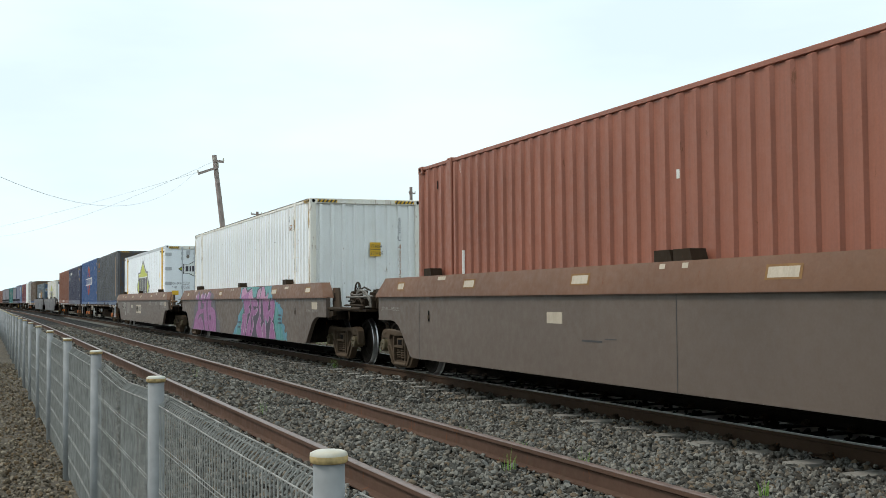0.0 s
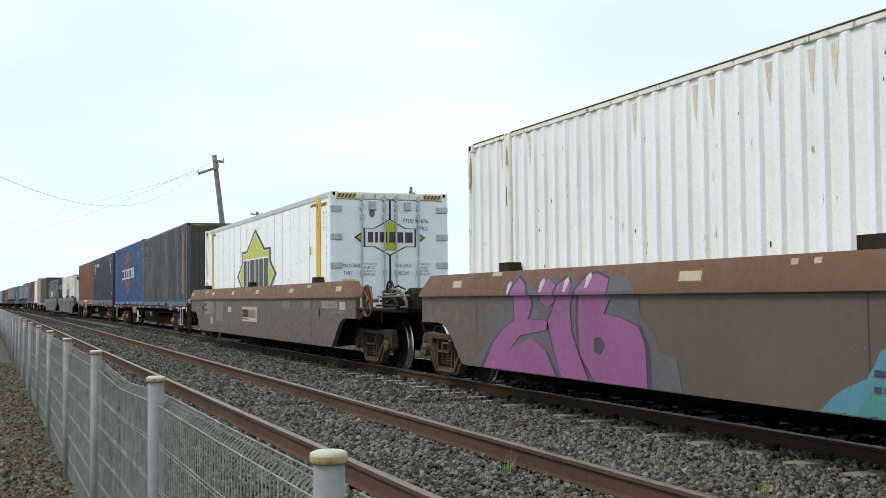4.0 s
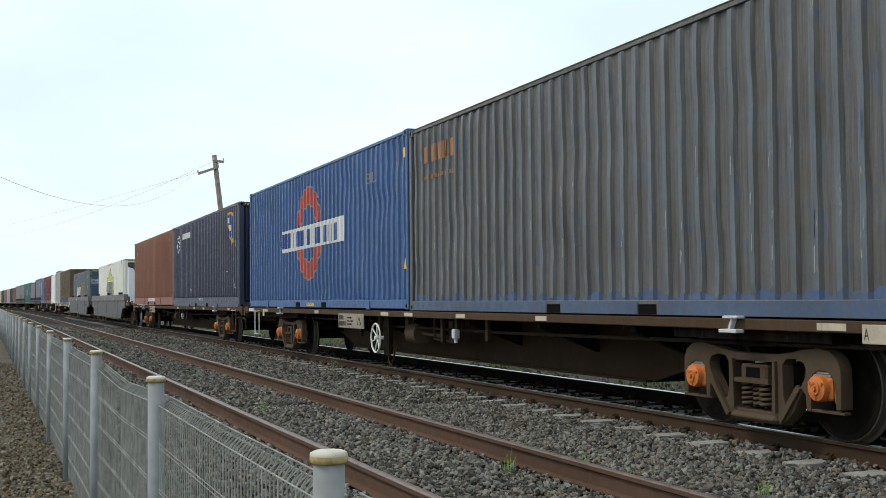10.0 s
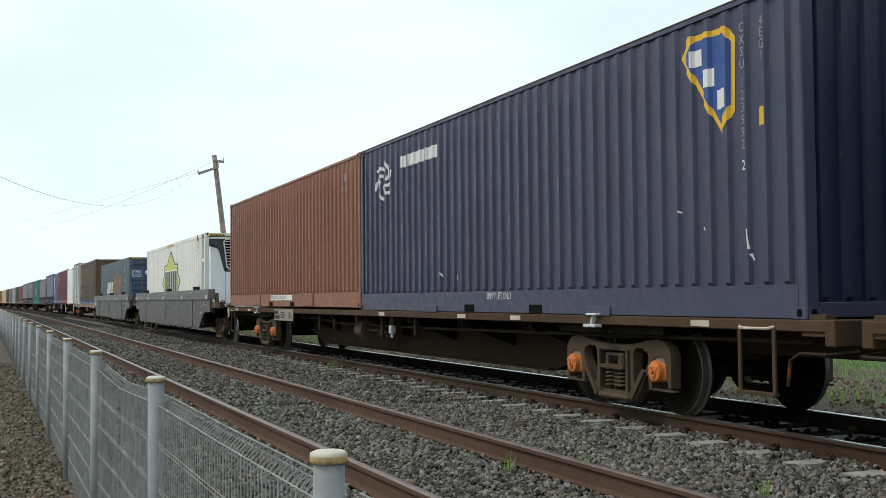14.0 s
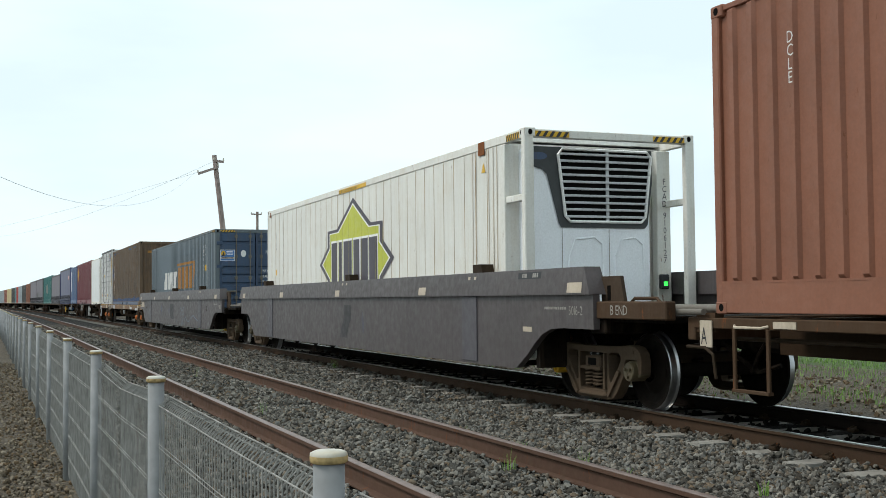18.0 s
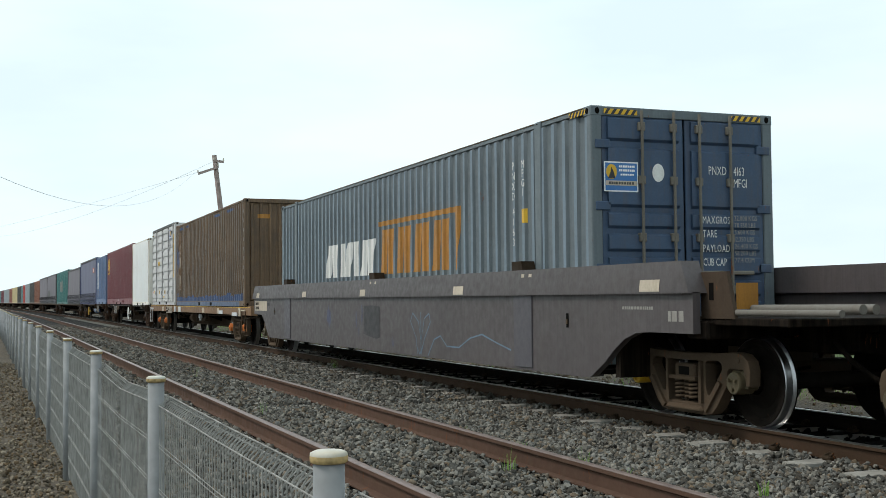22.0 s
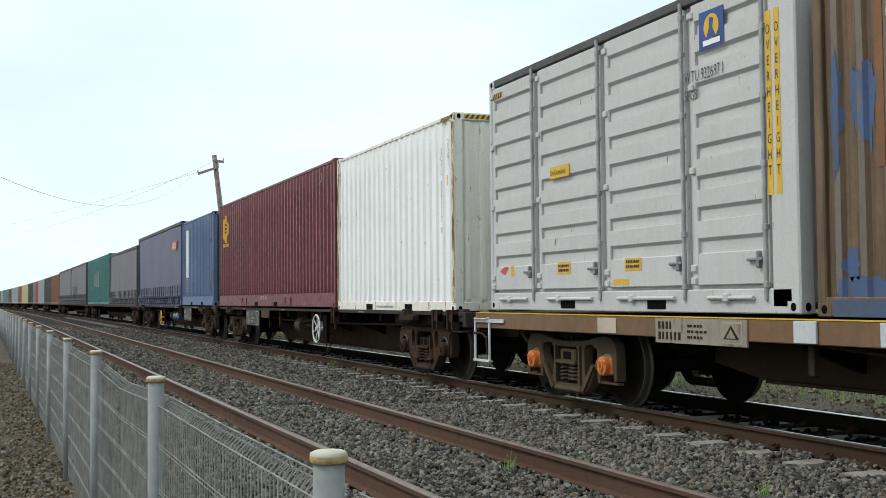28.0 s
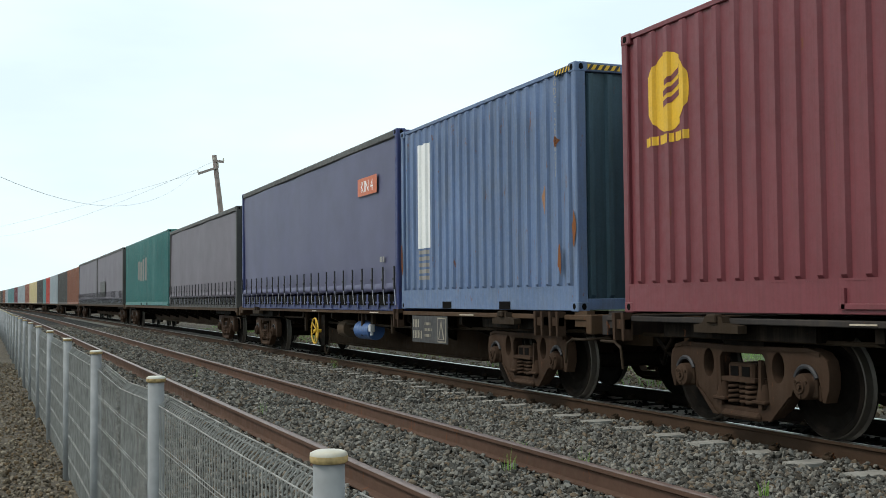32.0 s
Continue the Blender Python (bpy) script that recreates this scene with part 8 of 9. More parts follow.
words(navy40, "EMPTY LIFT ONLY", -0.42, 0.19, 0.09, WHITEPAINT, flat(-1.219), 0.003, sx=0.72)
for x in (-2.6, 2.6):
    part("rail_lug", Shape().box(x - 0.3, x + 0.3, -1.235, -1.21, 0.0, 0.10, 0.006), NAVY, navy40)

# terracotta container
cf = side_of(rust40)
words(rust40, "DCLE", -4.94, 2.40, 0.10, WHITEPAINT, cf, vertical=True, step=1.15)
rects(rust40, "lettering", blocks(4.85, 5.2, 2.22, 2.34, 3) + blocks(4.9, 5.15, 2.42, 2.56, 2), PALE, cf)
pl = rects(rust40, "label", [(-1.05, 1.05, 0.155, 0.275)], WHITEPAINT, flat(-1.219), 0.003, label="white notice on fork pockets")
words(pl, "FORK POCKETS ARE FOR EMPTY LIFT ONLY", -1.0, 0.18, 0.07, BLACKPAINT, flat(-1.219), 0.006, sx=0.72)
for x in (-2.6, 2.45):
    part("rail_lug", Shape().box(x - 0.42, x + 0.42, -1.24, -1.21, 0.03, 0.30, 0.008), RUST40, rust40)

# slate container
cf = side_of(slate48, 2.46)
g = lambda a, b, z0, z1, n, k, m, **kw: [poly(slate48, "emblem", [(u, z0), (u + (b - a) / n * k, z0), (u + (b - a) / n * k + 0.09, z1), (u + 0.09, z1)], m, cf, **kw) for u in [a + (b - a) * i / n for i in range(n)]]
g(-3.62, -0.45, 1.20, 1.84, 7, 0.72, WHITEPAINT)
g(-0.22, 3.10, 1.20, 1.96, 8, 0.70, ORANGEPAINT)
poly(slate48, "emblem", [(-0.25, 2.03), (3.43, 2.03), (3.43, 2.11), (-0.25, 2.11)], ORANGEPAINT, cf, label="amber and white bars as an emblem")
poly(slate48, "emblem", [(3.22, 1.19), (3.34, 1.19), (3.43, 2.04), (3.28, 2.04)], ORANGEPAINT, cf)
words(slate48, "PNXD 4163", 5.30, 2.52, 0.10, WHITEPAINT, cf, vertical=True, step=1.3)
words(slate48, "MFG1", 5.58, 2.52, 0.10, WHITEPAINT, cf, vertical=True, step=1.2)
rects(slate48, "label", [(5.52, 5.62, 1.72, 1.90)], YELLOW, cf)
EF = flat(7.36 + 0.012)
sgn = rects(slate48, "sign", [(-1.08, -0.64, 1.96, 2.30)], BRIGHTWHITE, EF, 0.004, True, "blue and white advertising sticker")
rects(sgn, "field", [(-1.065, -0.655, 1.975, 2.285)], SIGNBLUE, EF, 0.006, True)
poly(sgn, "badge", ring_pts(-0.985, 2.185, 0.07, 0.085, 16), YELLOW, EF, 0.008, True)
poly(sgn, "badge_mark", [(-1.03, 2.11), (-0.94, 2.11), (-0.96, 2.19), (-0.99, 2.24), (-1.0, 2.18)], BLACKPAINT, EF, 0.010, True)
rects(sgn, "lettering", blocks(-0.89, -0.68, 2.235, 2.26, 8) + blocks(-0.89, -0.68, 2.19, 2.215, 8) + blocks(-0.87, -0.69, 2.145, 2.165, 6), BRIGHTWHITE, EF, 0.008, True)
strip = rects(sgn, "strip", [(-1.06, -0.66, 2.03, 2.085)], CREAMPLATE, EF, 0.008, True)
rects(strip, "lettering", blocks(-1.02, -0.69, 2.043, 2.072, 10), FARDARK, EF, 0.010, True)
poly(slate48, "seal", ring_pts(-0.373, 2.19, 0.08, 0.105, 18), WHITEPAINT, EF, 0.004, True)
for tx, y, z, sz in (("PNXD", 0.31, 2.19, 0.10), ("4163", 0.655, 2.19, 0.10), ("MFG1", 0.655, 2.05, 0.10), ("MAXGROSS", 0.216, 1.62, 0.085), ("TARE", 0.216, 1.46, 0.085), ("PAYLOAD", 0.216, 1.29, 0.085), ("CUB CAP", 0.216, 1.13, 0.085)):
    words(slate48, tx, y, z, sz, WHITEPAINT, EF, 0.004, True, sx=0.62)
for i, tx in enumerate(("32.000 KGS", "70.550 LBS", "5.600 KGS", "12.350 LBS", "26.400 KGS", "58.200 LBS", "77.4 CUM")):
    words(slate48, tx, 0.655, 1.66 - i * 0.082, 0.055, PALE, EF, 0.004, True, sx=0.80)
rects(slate48, "plate", [(0.66, 0.97, 0.62, 0.93)], ORANGEPAINT, EF, 0.004, True, "rusty orange plate")

# brown container
cf = side_of(brown40)
ce_ = end_of(6.096)
rects(brown40, "exposed_paint", [(-5.9, 5.4, 0.005, 0.14)], OLDBLUE, flat(-1.219), 0.002, label="blue paint showing through")
patch_rng = random.Random(5)
EMBLEMRUST = paint("worn_orange_emblem_paint", (0.235, 0.105, 0.055), 0.7, 0.25, 1.4, 0.5, (0.12, 0.085, 0.055), (0.16, 0.115, 0.075))
PEELWHITE = paint("flaking_white_paint", (0.55, 0.50, 0.42), 0.7, 0.2, 1.8, 0.7, (0.15, 0.11, 0.075), (0.14, 0.09, 0.055))
ragged = [(-5.85 + 0.085 * k, 0.20 + 0.10 * (0.5 + 0.5 * noise.noise((k * 0.11, 2, 0))) * (1.6 if k > 75 else 1.0) + patch_rng.uniform(0.0, 0.09)) for k in range(136)]
poly(brown40, "exposed_paint", [(-5.85, 0.145), (ragged[-1][0], 0.145)] + ragged[::-1], SOAKBLUE, cf, label="ragged blue paint showing at the foot")
for x, z, rx, rz in ((-5.86, 1.55, 0.10, 0.60), (-5.66, 1.75, 0.07, 0.35), (-5.50, 1.62, 0.09, 0.40), (-5.72, 0.42, 0.10, 0.14), (-4.9, 2.72, 0.5, 0.06), (-3.6, 2.74, 0.4, 0.04), (2.0, 2.72, 0.5, 0.05), (4.0, 2.72, 0.6, 0.05)):
    poly(brown40, "exposed_paint", blotch(x, z, rx, rz), SOAKBLUE, cf)
rects(brown40, "emblem", [(-5.42, -5.30, 1.15, 2.62), (-5.13, -4.98, 0.6, 2.62)], EMBLEMRUST, cf, 0.006, label="worn orange emblem")
rects(brown40, "peeled_edge", [(-5.26, -5.22, 0.55, 2.60), (-5.19, -5.15, 0.55, 2.55)], PEELWHITE, cf, 0.009)
words(brown40, "AUSU 408058", 0.62, 2.52, 0.10, PALE, ce_, 0.004, True, vertical=True, step=1.16)
words(brown40, "45G1", 5.72, 2.62, 0.09, PALE, cf, vertical=True, step=1.2)
rects(brown40, "label", [(-0.85, -0.52, 2.37, 2.48)], ORANGEPAINT, ce_, 0.004, True)
rects(brown40, "lettering", [(5.98, 6.05, 2.5 - k * 0.25, 2.6 - k * 0.25) for k in range(8)], FAINT, flat(-1.219), 0.003)

# side-door container
SD = flat(-1.21)
pc = flat(-1.232)
sgn = rects(sidedoor20, "sign", [(1.78, 2.17, 2.47, 2.83)], BLUESIGN, pc, 0.004, label="blue sign with a yellow disc")
poly(sgn, "disc", ring_pts(1.98, 2.67, 0.12, 0.12, 18), YELLOW, pc, 0.007)
poly(sgn, "figure", [(1.90, 2.56), (2.06, 2.56), (2.0, 2.66), (2.02, 2.74), (1.96, 2.76), (1.95, 2.66)], BLUESIGN, pc, 0.010)
rects(sgn, "figure", [(1.85, 2.12, 2.50, 2.55)], BRIGHTWHITE, pc, 0.010)
words(sidedoor20, "RWTU 932697 1", 1.46, 2.20, 0.11, INK, pc, 0.004, sx=0.62)
words(sidedoor20, "5PGB", 1.52, 2.03, 0.10, INK, pc, 0.004, sx=0.66)
lb = rects(sidedoor20, "label", [(-1.36, -0.87, 1.57, 1.71)], YELLOW, pc, 0.004)
words(lb, "Deck Installed", -1.34, 1.61, 0.06, BLACKPAINT, pc, 0.007, sx=0.72)
for r in ((-1.21, -0.88, 0.43, 0.57), (0.34, 0.67, 0.43, 0.56), (0.09, 0.42, 0.285, 0.345), (-2.52, -2.42, 0.43, 0.57)):
    b = rects(sidedoor20, "label", [r], YELLOW, SD, 0.02)
    if r[1] - r[0] > 0.3 and r[3] - r[2] > 0.1:
        rects(b, "lettering", blocks(r[0] + 0.03, r[1] - 0.03, r[2] + 0.08, r[2] + 0.11, 8) + blocks(r[0] + 0.03, r[1] - 0.03, r[2] + 0.03, r[2] + 0.06, 7), BLACKPAINT, SD, 0.023)
poly(sidedoor20, "label", [(-2.85, 0.50), (-2.70, 0.45), (-2.58, 0.55), (-2.68, 0.56), (-2.76, 0.54)], REDPAINT, SD, 0.02)
for x in (2.80, 2.915):
    b = rects(sidedoor20, "label", [(x - 0.036, x + 0.036, 1.02, 2.62)], YELLOW, flat(-1.23), 0.003, label="tall yellow overheight warning")
    words(b, "OVERHEIGHT", x, 2.50, 0.085, BLACKPAINT, flat(-1.23), 0.006, vertical=True, step=1.6, sx=0.6)
stripe(sidedoor20, -3.0, -2.72, 2.80, 2.87, -1.236, 4)

# white and maroon containers
cf = side_of(white20)
rects(white20, "label", [(2.62, 2.72, 1.88, 2.04)], YELLOW, cf)
words(white20, "25G1", 2.67, 2.56, 0.085, INK, cf, vertical=True, step=1.2)
words(white20, "SCFU 007317 0", 2.44, 2.45, 0.085, INK, cf, vertical=True, step=1.25)
rects(white20, "lettering", blocks(-0.60, 0.30, 0.06, 0.095, 16), FARLIGHT, flat(-1.219), 0.003)
POSTRUST = paint("rust_mottled_cream_post", (0.74, 0.65, 0.50), 0.6, 0.12, 1.5, 0.8, (0.55, 0.38, 0.20), (0.24, 0.10, 0.045))
for x in (2.975, -2.975):
    rects(white20, "rust_patch", [(x - 0.045, x + 0.045, 0.14, 2.79)], POSTRUST, flat(-1.219), 0.003, label="rust-mottled corner post face")
for x, z, rx, rz in ((2.975, 1.2, 0.030, 0.34), (-2.98, 0.9, 0.03, 0.4), (2.97, 2.72, 0.03, 0.07), (-2.98, 2.2, 0.025, 0.3), (2.985, 0.5, 0.02, 0.14)):
    poly(white20, "rust_patch", blotch(x, z, rx, rz), RUSTPATCH, flat(-1.219), 0.006, label="dark rust on the corner post")
for k in range(30):
    x, z, r = patch_rng.uniform(-2.7, 2.7), patch_rng.uniform(0.3, 2.7), patch_rng.uniform(0.006, 0.016)
    poly(white20, "chip", [(x + r * q * math.cos(a), z + 1.8 * r * q * math.sin(a)) for a, q in [(2 * math.pi * i / 8, patch_rng.uniform(0.4, 1.1)) for i in range(8)]], RUSTPATCH, cf, 0.003)
cf = side_of(maroon40)
e = poly(maroon40, "emblem", ring_pts(-5.28, 2.21, 0.36, 0.40, 30), YELLOW, cf, label="yellow oval emblem with slanting marks")
for k in range(3):
    poly(e, "mark", [(-5.34 + 0.02 * k, 2.05 + 0.11 * k), (-5.04, 2.17 + 0.11 * k), (-5.04, 2.23 + 0.11 * k), (-5.34 + 0.02 * k, 2.11 + 0.11 * k)], MAROON, cf, 0.007)
rects(e, "bar", blocks(-5.70, -4.90, 1.70, 1.79, 9, 0.7), YELLOW, cf)
words(maroon40, "CLZU 7501304", 5.27, 2.68, 0.085, PALE, cf, vertical=True, step=1.22)
words(maroon40, "4EG1", 5.48, 2.76, 0.085, PALE, cf, vertical=True, step=1.2)
rects(maroon40, "label", [(5.42, 5.52, 1.74, 1.92)], YELLOW, cf)
poly(maroon40, "seal", ring_pts(4.98, 2.66, 0.09, 0.15, 18), PALE, cf)
poly(maroon40, "seal_field", ring_pts(4.98, 2.66, 0.075, 0.13, 18), MAROON, cf, 0.006)
words(maroon40, "EMPTY LIFT ONLY", -0.58, 0.17, 0.085, WHITEPAINT, flat(-1.219), 0.003, sx=0.72)
for x in (-2.5, 2.3):
    part("rail_lug", Shape().box(x - 0.3, x + 0.3, -1.24, -1.21, 0.05, 0.10, 0.006).box(x - 0.28, x - 0.24, -1.24, -1.21, 0.05, 0.22).box(x + 0.24, x + 0.28, -1.24, -1.21, 0.05, 0.22), MAROON, maroon40)

# faded blue container, curtains, far ones
cf = side_of(blue20)
rects(blue20, "painted_bar", [(-2.24, -1.80, 0.95, 2.58)], BRIGHTWHITE, cf, label="tall white painted bar")
rects(blue20, "lettering", [(-2.22, -1.84, 0.46 + 0.1 * k, 0.52 + 0.1 * k) for k in range(5)], PALE, cf)
words(blue20, "GDCL 2688031", 2.48, 2.78, 0.085, PALE, cf, vertical=True, step=1.22)
poly(blue20, "rust_patch", [(2.40, 1.98), (2.52, 1.96), (2.56, 2.04), (2.48, 2.10), (2.38, 2.06)], RUSTPATCH, cf)
poly(blue20, "stain", [(2.12, 1.2), (2.2, 1.18), (2.22, 1.5), (2.16, 1.56), (2.05, 1.4)], FADEDORANGE, cf)
for x, z, rx, rz in ((2.97, 0.95, 0.05, 0.22), (-2.97, 0.8, 0.04, 0.3), (2.6, 0.6, 0.05, 0.2)):
    poly(blue20, "rust_patch", [(x + rx * q * math.cos(a), z + rz * q * math.sin(a)) for a, q in [(2 * math.pi * i / 11, patch_rng.uniform(0.6, 1.1)) for i in range(11)]], RUSTPATCH, flat(-1.222), 0.004)
kin = rects(navy_curtain, "sign", [(4.15, 5.26, 2.05, 2.37)], SIGNORANGE, flat(-1.26), 0.0, label="orange-red sign with white letters")
words(kin, "KIN 4", 4.36, 2.11, 0.20, BRIGHTWHITE, flat(-1.26), 0.004, sx=1.0)
rects(navy_curtain, "label", blocks(5.4, 5.66, 0.83, 0.92, 2), PALE, flat(-1.26), 0.0)
cf = side_of(teal48)
rects(teal48, "emblem", [(-2.2, -1.7, 1.15, 2.0), (-1.4, -0.9, 1.1, 1.95), (-0.6, -0.1, 1.1, 2.05), (0.2, 0.8, 1.1, 2.1)], PALE, cf, label="pale vertical bars")
rects(curtain_far, "patch", [(-5.0, -1.9, 0.48, 1.37)], FARDARK, flat(-1.26), 0.0, label="dark square patch")
tank = part("air_tank", Shape().cyl((0.45, -0.95, 0.62), (1.30, -0.95, 0.62), 0.17, 16).cyl((0.36, -0.95, 0.62), (0.45, -0.95, 0.62), 0.10, 16, 0.17), BLUE40, flat_5, "blue air reservoir")
for w, c, x0, x1, z0, z1, tx in ((flat_1, cf1, -85.98, -85.82, 0.81, 0.97, "13"), (flat_1, cf1, -65.08, -64.80, 0.82, 0.97, "A"), (flat_2, cf2, -113.72, -113.53, 0.72, 0.97, "A"), (flat_3, cf3, -158.75, -158.45, 0.76, 0.99, "13")):
    pl = part("end_plate", Shape().box(x0 - c, x1 - c, -1.242, -1.226, z0, z1, 0.004), CREAMPLATE, w, "small grubby cream plate")
    words(pl, tx, x0 - c + 0.025, z0 + 0.03, (z1 - z0) * 0.62, BLACKPAINT, flat(-1.242), 0.003, sx=0.62)
for w, c, x0, x1, z0, z1 in ((flat_1, cf1, -87.57, -86.99, 0.905, 0.985), (flat_1, cf1, -64.04, -63.46, 0.905, 0.985), (flat_1, cf1, -63.22, -62.98, 0.82, 0.97), (flat_3, cf3, -177.22, -176.26, 0.865, 0.915), (flat_3, cf3, -170.46, -170.18, 0.80, 0.985), (flat_3, cf3, -169.46, -168.92, 0.80, 0.985), (flat_3, cf3, -161.6, -161.0, 0.80, 0.90), (flat_3, cf3, -159.6, -158.9, 0.76, 0.86)):
    part("end_plate", Shape().box(x0 - c, x1 - c, -1.248, -1.226, z0, z1, 0.004), BRIGHTFRAME, w, "white painted end plate")
words(star_reefer_b, "FCAD 9106127", -5.62, 2.55, 0.085, INK, flat(-1.242), 0.003, vertical=True, step=1.25)
words(star_reefer_b, "RFRG", -6.32, 2.35, 0.085, INK, flat(-1.242), 0.003, vertical=True, step=1.25)
rects(star_reefer_b, "sticker", [(-6.38, -6.26, 1.35, 1.48)], YELLOW, flat(-1.242), 0.003)
part("small_plate", Shape().box(-190.70 - cf4, -189.85 - cf4, -1.25, -1.222, 0.76, 0.945, 0.006), DECKBROWN, flat_4, "rusty brown side plate")
part("edge_line", Shape().box(-9.9, 9.9, -1.226, -1.218, 0.992, 1.004), YELLOW, flat_3, "thin yellow line along the deck edge")
# ---- fence ----
def fence_y(x):
    return 0.565 + 0.006 * x + bend(x)


POSTS = [9.65, 7.30, 4.95, 2.60, 0.25, -1.96, -4.15, -6.50, -8.82] + [-8.82 - 2.42 * k for k in range(1, 40)]
fence = tagged(empty("mesh_fence"), "low galvanised mesh fence with round capped posts", "fence")
post_mesh = Shape().cyl((0, 0, -0.30), (0, 0, 0.92), 0.0285, 18).mesh("post", GALV, True)
cap_top, cap_rim, nn = Shape(), Shape(), 20


def turned(s, prof):
    k = len(prof)
    s.add([(r * math.cos(2 * math.pi * i / nn), r * math.sin(2 * math.pi * i / nn), z) for i in range(nn) for r, z in prof],
          [(i * k + j, ((i + 1) % nn) * k + j, ((i + 1) % nn) * k + j + 1, i * k + j + 1) for i in range(nn) for j in range(k - 1)])


turned(cap_top, [(0.0335, 0.925), (0.0330, 0.930), (0.026, 0.9335), (0.0, 0.9345)])
turned(cap_rim, [(0.0302, 0.912), (0.0335, 0.914), (0.0340, 0.920), (0.0336, 0.9252)])
CAPRIM = plain("yellowed_cap_rim", (0.40, 0.29, 0.13), 0.6, vary=0.4, scale=60)
cap_mesh, rim_mesh = cap_top.mesh("cap", CAPMAT, True), cap_rim.mesh("rim", CAPRIM, True)


def fence_panel(L, dip, kink):
    """Welded wire panel between two posts; its top is rolled over into a triangular loop. It may be bent down at a kink."""
    s = Shape()
    n = round(abs(L) / 0.039)
    gap = 0.036 / abs(L)
    top = lambda u: -dip * min(u / kink, (1 - u) / (1 - kink))
    push = lambda u: 0.006 * u * L - 0.5 * top(u)
    us = [gap + (1 - 2 * gap) * i / n for i in range(n + 1)]
    for u in us:
        x, t, y = L * u, top(u), push(u)
        s.tube([(x, y + d, z + t * max(z, 0)) for d, z in ((0.008, -0.07), (0.008, 0.828), (0.013, 0.838), (0.040, 0.860), (0.047, 0.858), (0.046, 0.848), (0.012, 0.80))], 0.0021, 4)
    along = [gap, kink, 1 - gap] if dip > 0.02 else [gap, 0.25, 0.5, 0.75, 1 - gap]
    for d, z in [(0.005, 0.832), (0.043, 0.863), (0.045, 0.846)] + [(0.005, q + k) for q in (0.065, 0.22, 0.375, 0.53, 0.685) for k in (0, 0.013)]:
        s.tube([(L * u, push(u) + d, z + top(u) * z) for u in along], 0.0019 if z > 0.7 else 0.0014, 4)
    return s


for i, (px, q) in enumerate(zip(POSTS, POSTS[1:])):
    base = fence_y(px)
    p = part("post", post_mesh, None, fence, "", (px, base, 0))
    lid = part("cap", cap_mesh, None, p, "pale post cap")
    part("rim", rim_mesh, None, p, "yellowed cap rim")
    sh = fence_panel(q - px, 0.055 if i == 6 else (0.006 if i % 3 else 0.014), 0.62 if i == 6 else 0.5)
    part("mesh_panel", sh, WIRE, fence, "", (px, base, 0))

# ---- leaning pole and wires ----
def timber_pole(x, y, height, lean, arm, label):
    p = tagged(empty("power_pole"), label, "power pole", "power poles")
    s = Shape()
    s.cyl((0, 0, -0.8), (0, 0, height), 0.17, 14, 0.12)
    part("pole", s, POLEWOOD, p, "weathered timber pole")
    for z, a, b, tilt in arm:
        part("crossarm", Shape().prism([(a, z - 0.06), (b, z - 0.06 + tilt), (b, z + 0.06 + tilt), (a, z + 0.06)], 1, -0.18, -0.06), POLEWOOD, p)
        for e, zz in ((a, z), (b, z + tilt)):
            part("insulator", Shape().cyl((e, -0.12, zz + 0.05), (e, -0.12, zz + 0.20), 0.045, 8, 0.03), CAPMAT, p, "small pale insulator")
    p.matrix_basis = pose(x, y, -0.4, lean) @ pose(0, 0, 0, 0, 0, 90)
    return p


pole_a = timber_pole(-58.9, 11.65, 9.15, 6.7, ((8.85, -0.06, 0.42, -0.10), (8.25, -0.95, 0.12, 0.26)), "leaning weathered timber power pole")
pole_d = timber_pole(-25.0, -1.0, 5.2, 0, ((4.65, -0.2, 0.2, 0.0),), "short timber service pole")
pole_e = timber_pole(-160.0, -4.6, 11.0, 0, ((10.15, -0.8, 0.8, 0.0),), "timber power pole down the line")
pole_b = timber_pole(-107.5, 23.4, 10.0, 0, ((9.75, -0.6, 0.4, 0.0),), "distant timber power pole")
pole_c = timber_pole(-84.6, 30.7, 10.4, 0, ((9.9, -0.2, 0.3, 0.0),), "distant timber power pole")


def cable(a, b, sag, label):
    a, b = Vector(a), Vector(b)
    pts = [a.lerp(b, i / 24) - Vector((0, 0, sag * 4 * (i / 24) * (1 - i / 24))) for i in range(25)]
    return tagged(new("overhead_wire", Shape().tube(pts, 0.006 if b.x > -30 else 0.008, 5).mesh("overhead_wire", WIREMAT)), label, "wire", "overhead wires")


cable((-59.2, 9.65, 7.80), (-25.12, -0.85, 4.25), 1.4, "sagging overhead wire from the leaning pole")
cable((-59.1, 10.5, 8.35), (-160.12, -4.05, 9.7), 1.4, "long overhead wire to the next pole")
cable((-59.1, 10.4, 8.0), (-160.12, -4.0, 9.9), 0.25, "thin overhead wire to the next pole")

# ---- weeds ----
GREEN = plain("fresh_grass_blade", (0.13, 0.25, 0.04), 0.6, vary=0.35, scale=20)
weed_rng = random.Random(11)


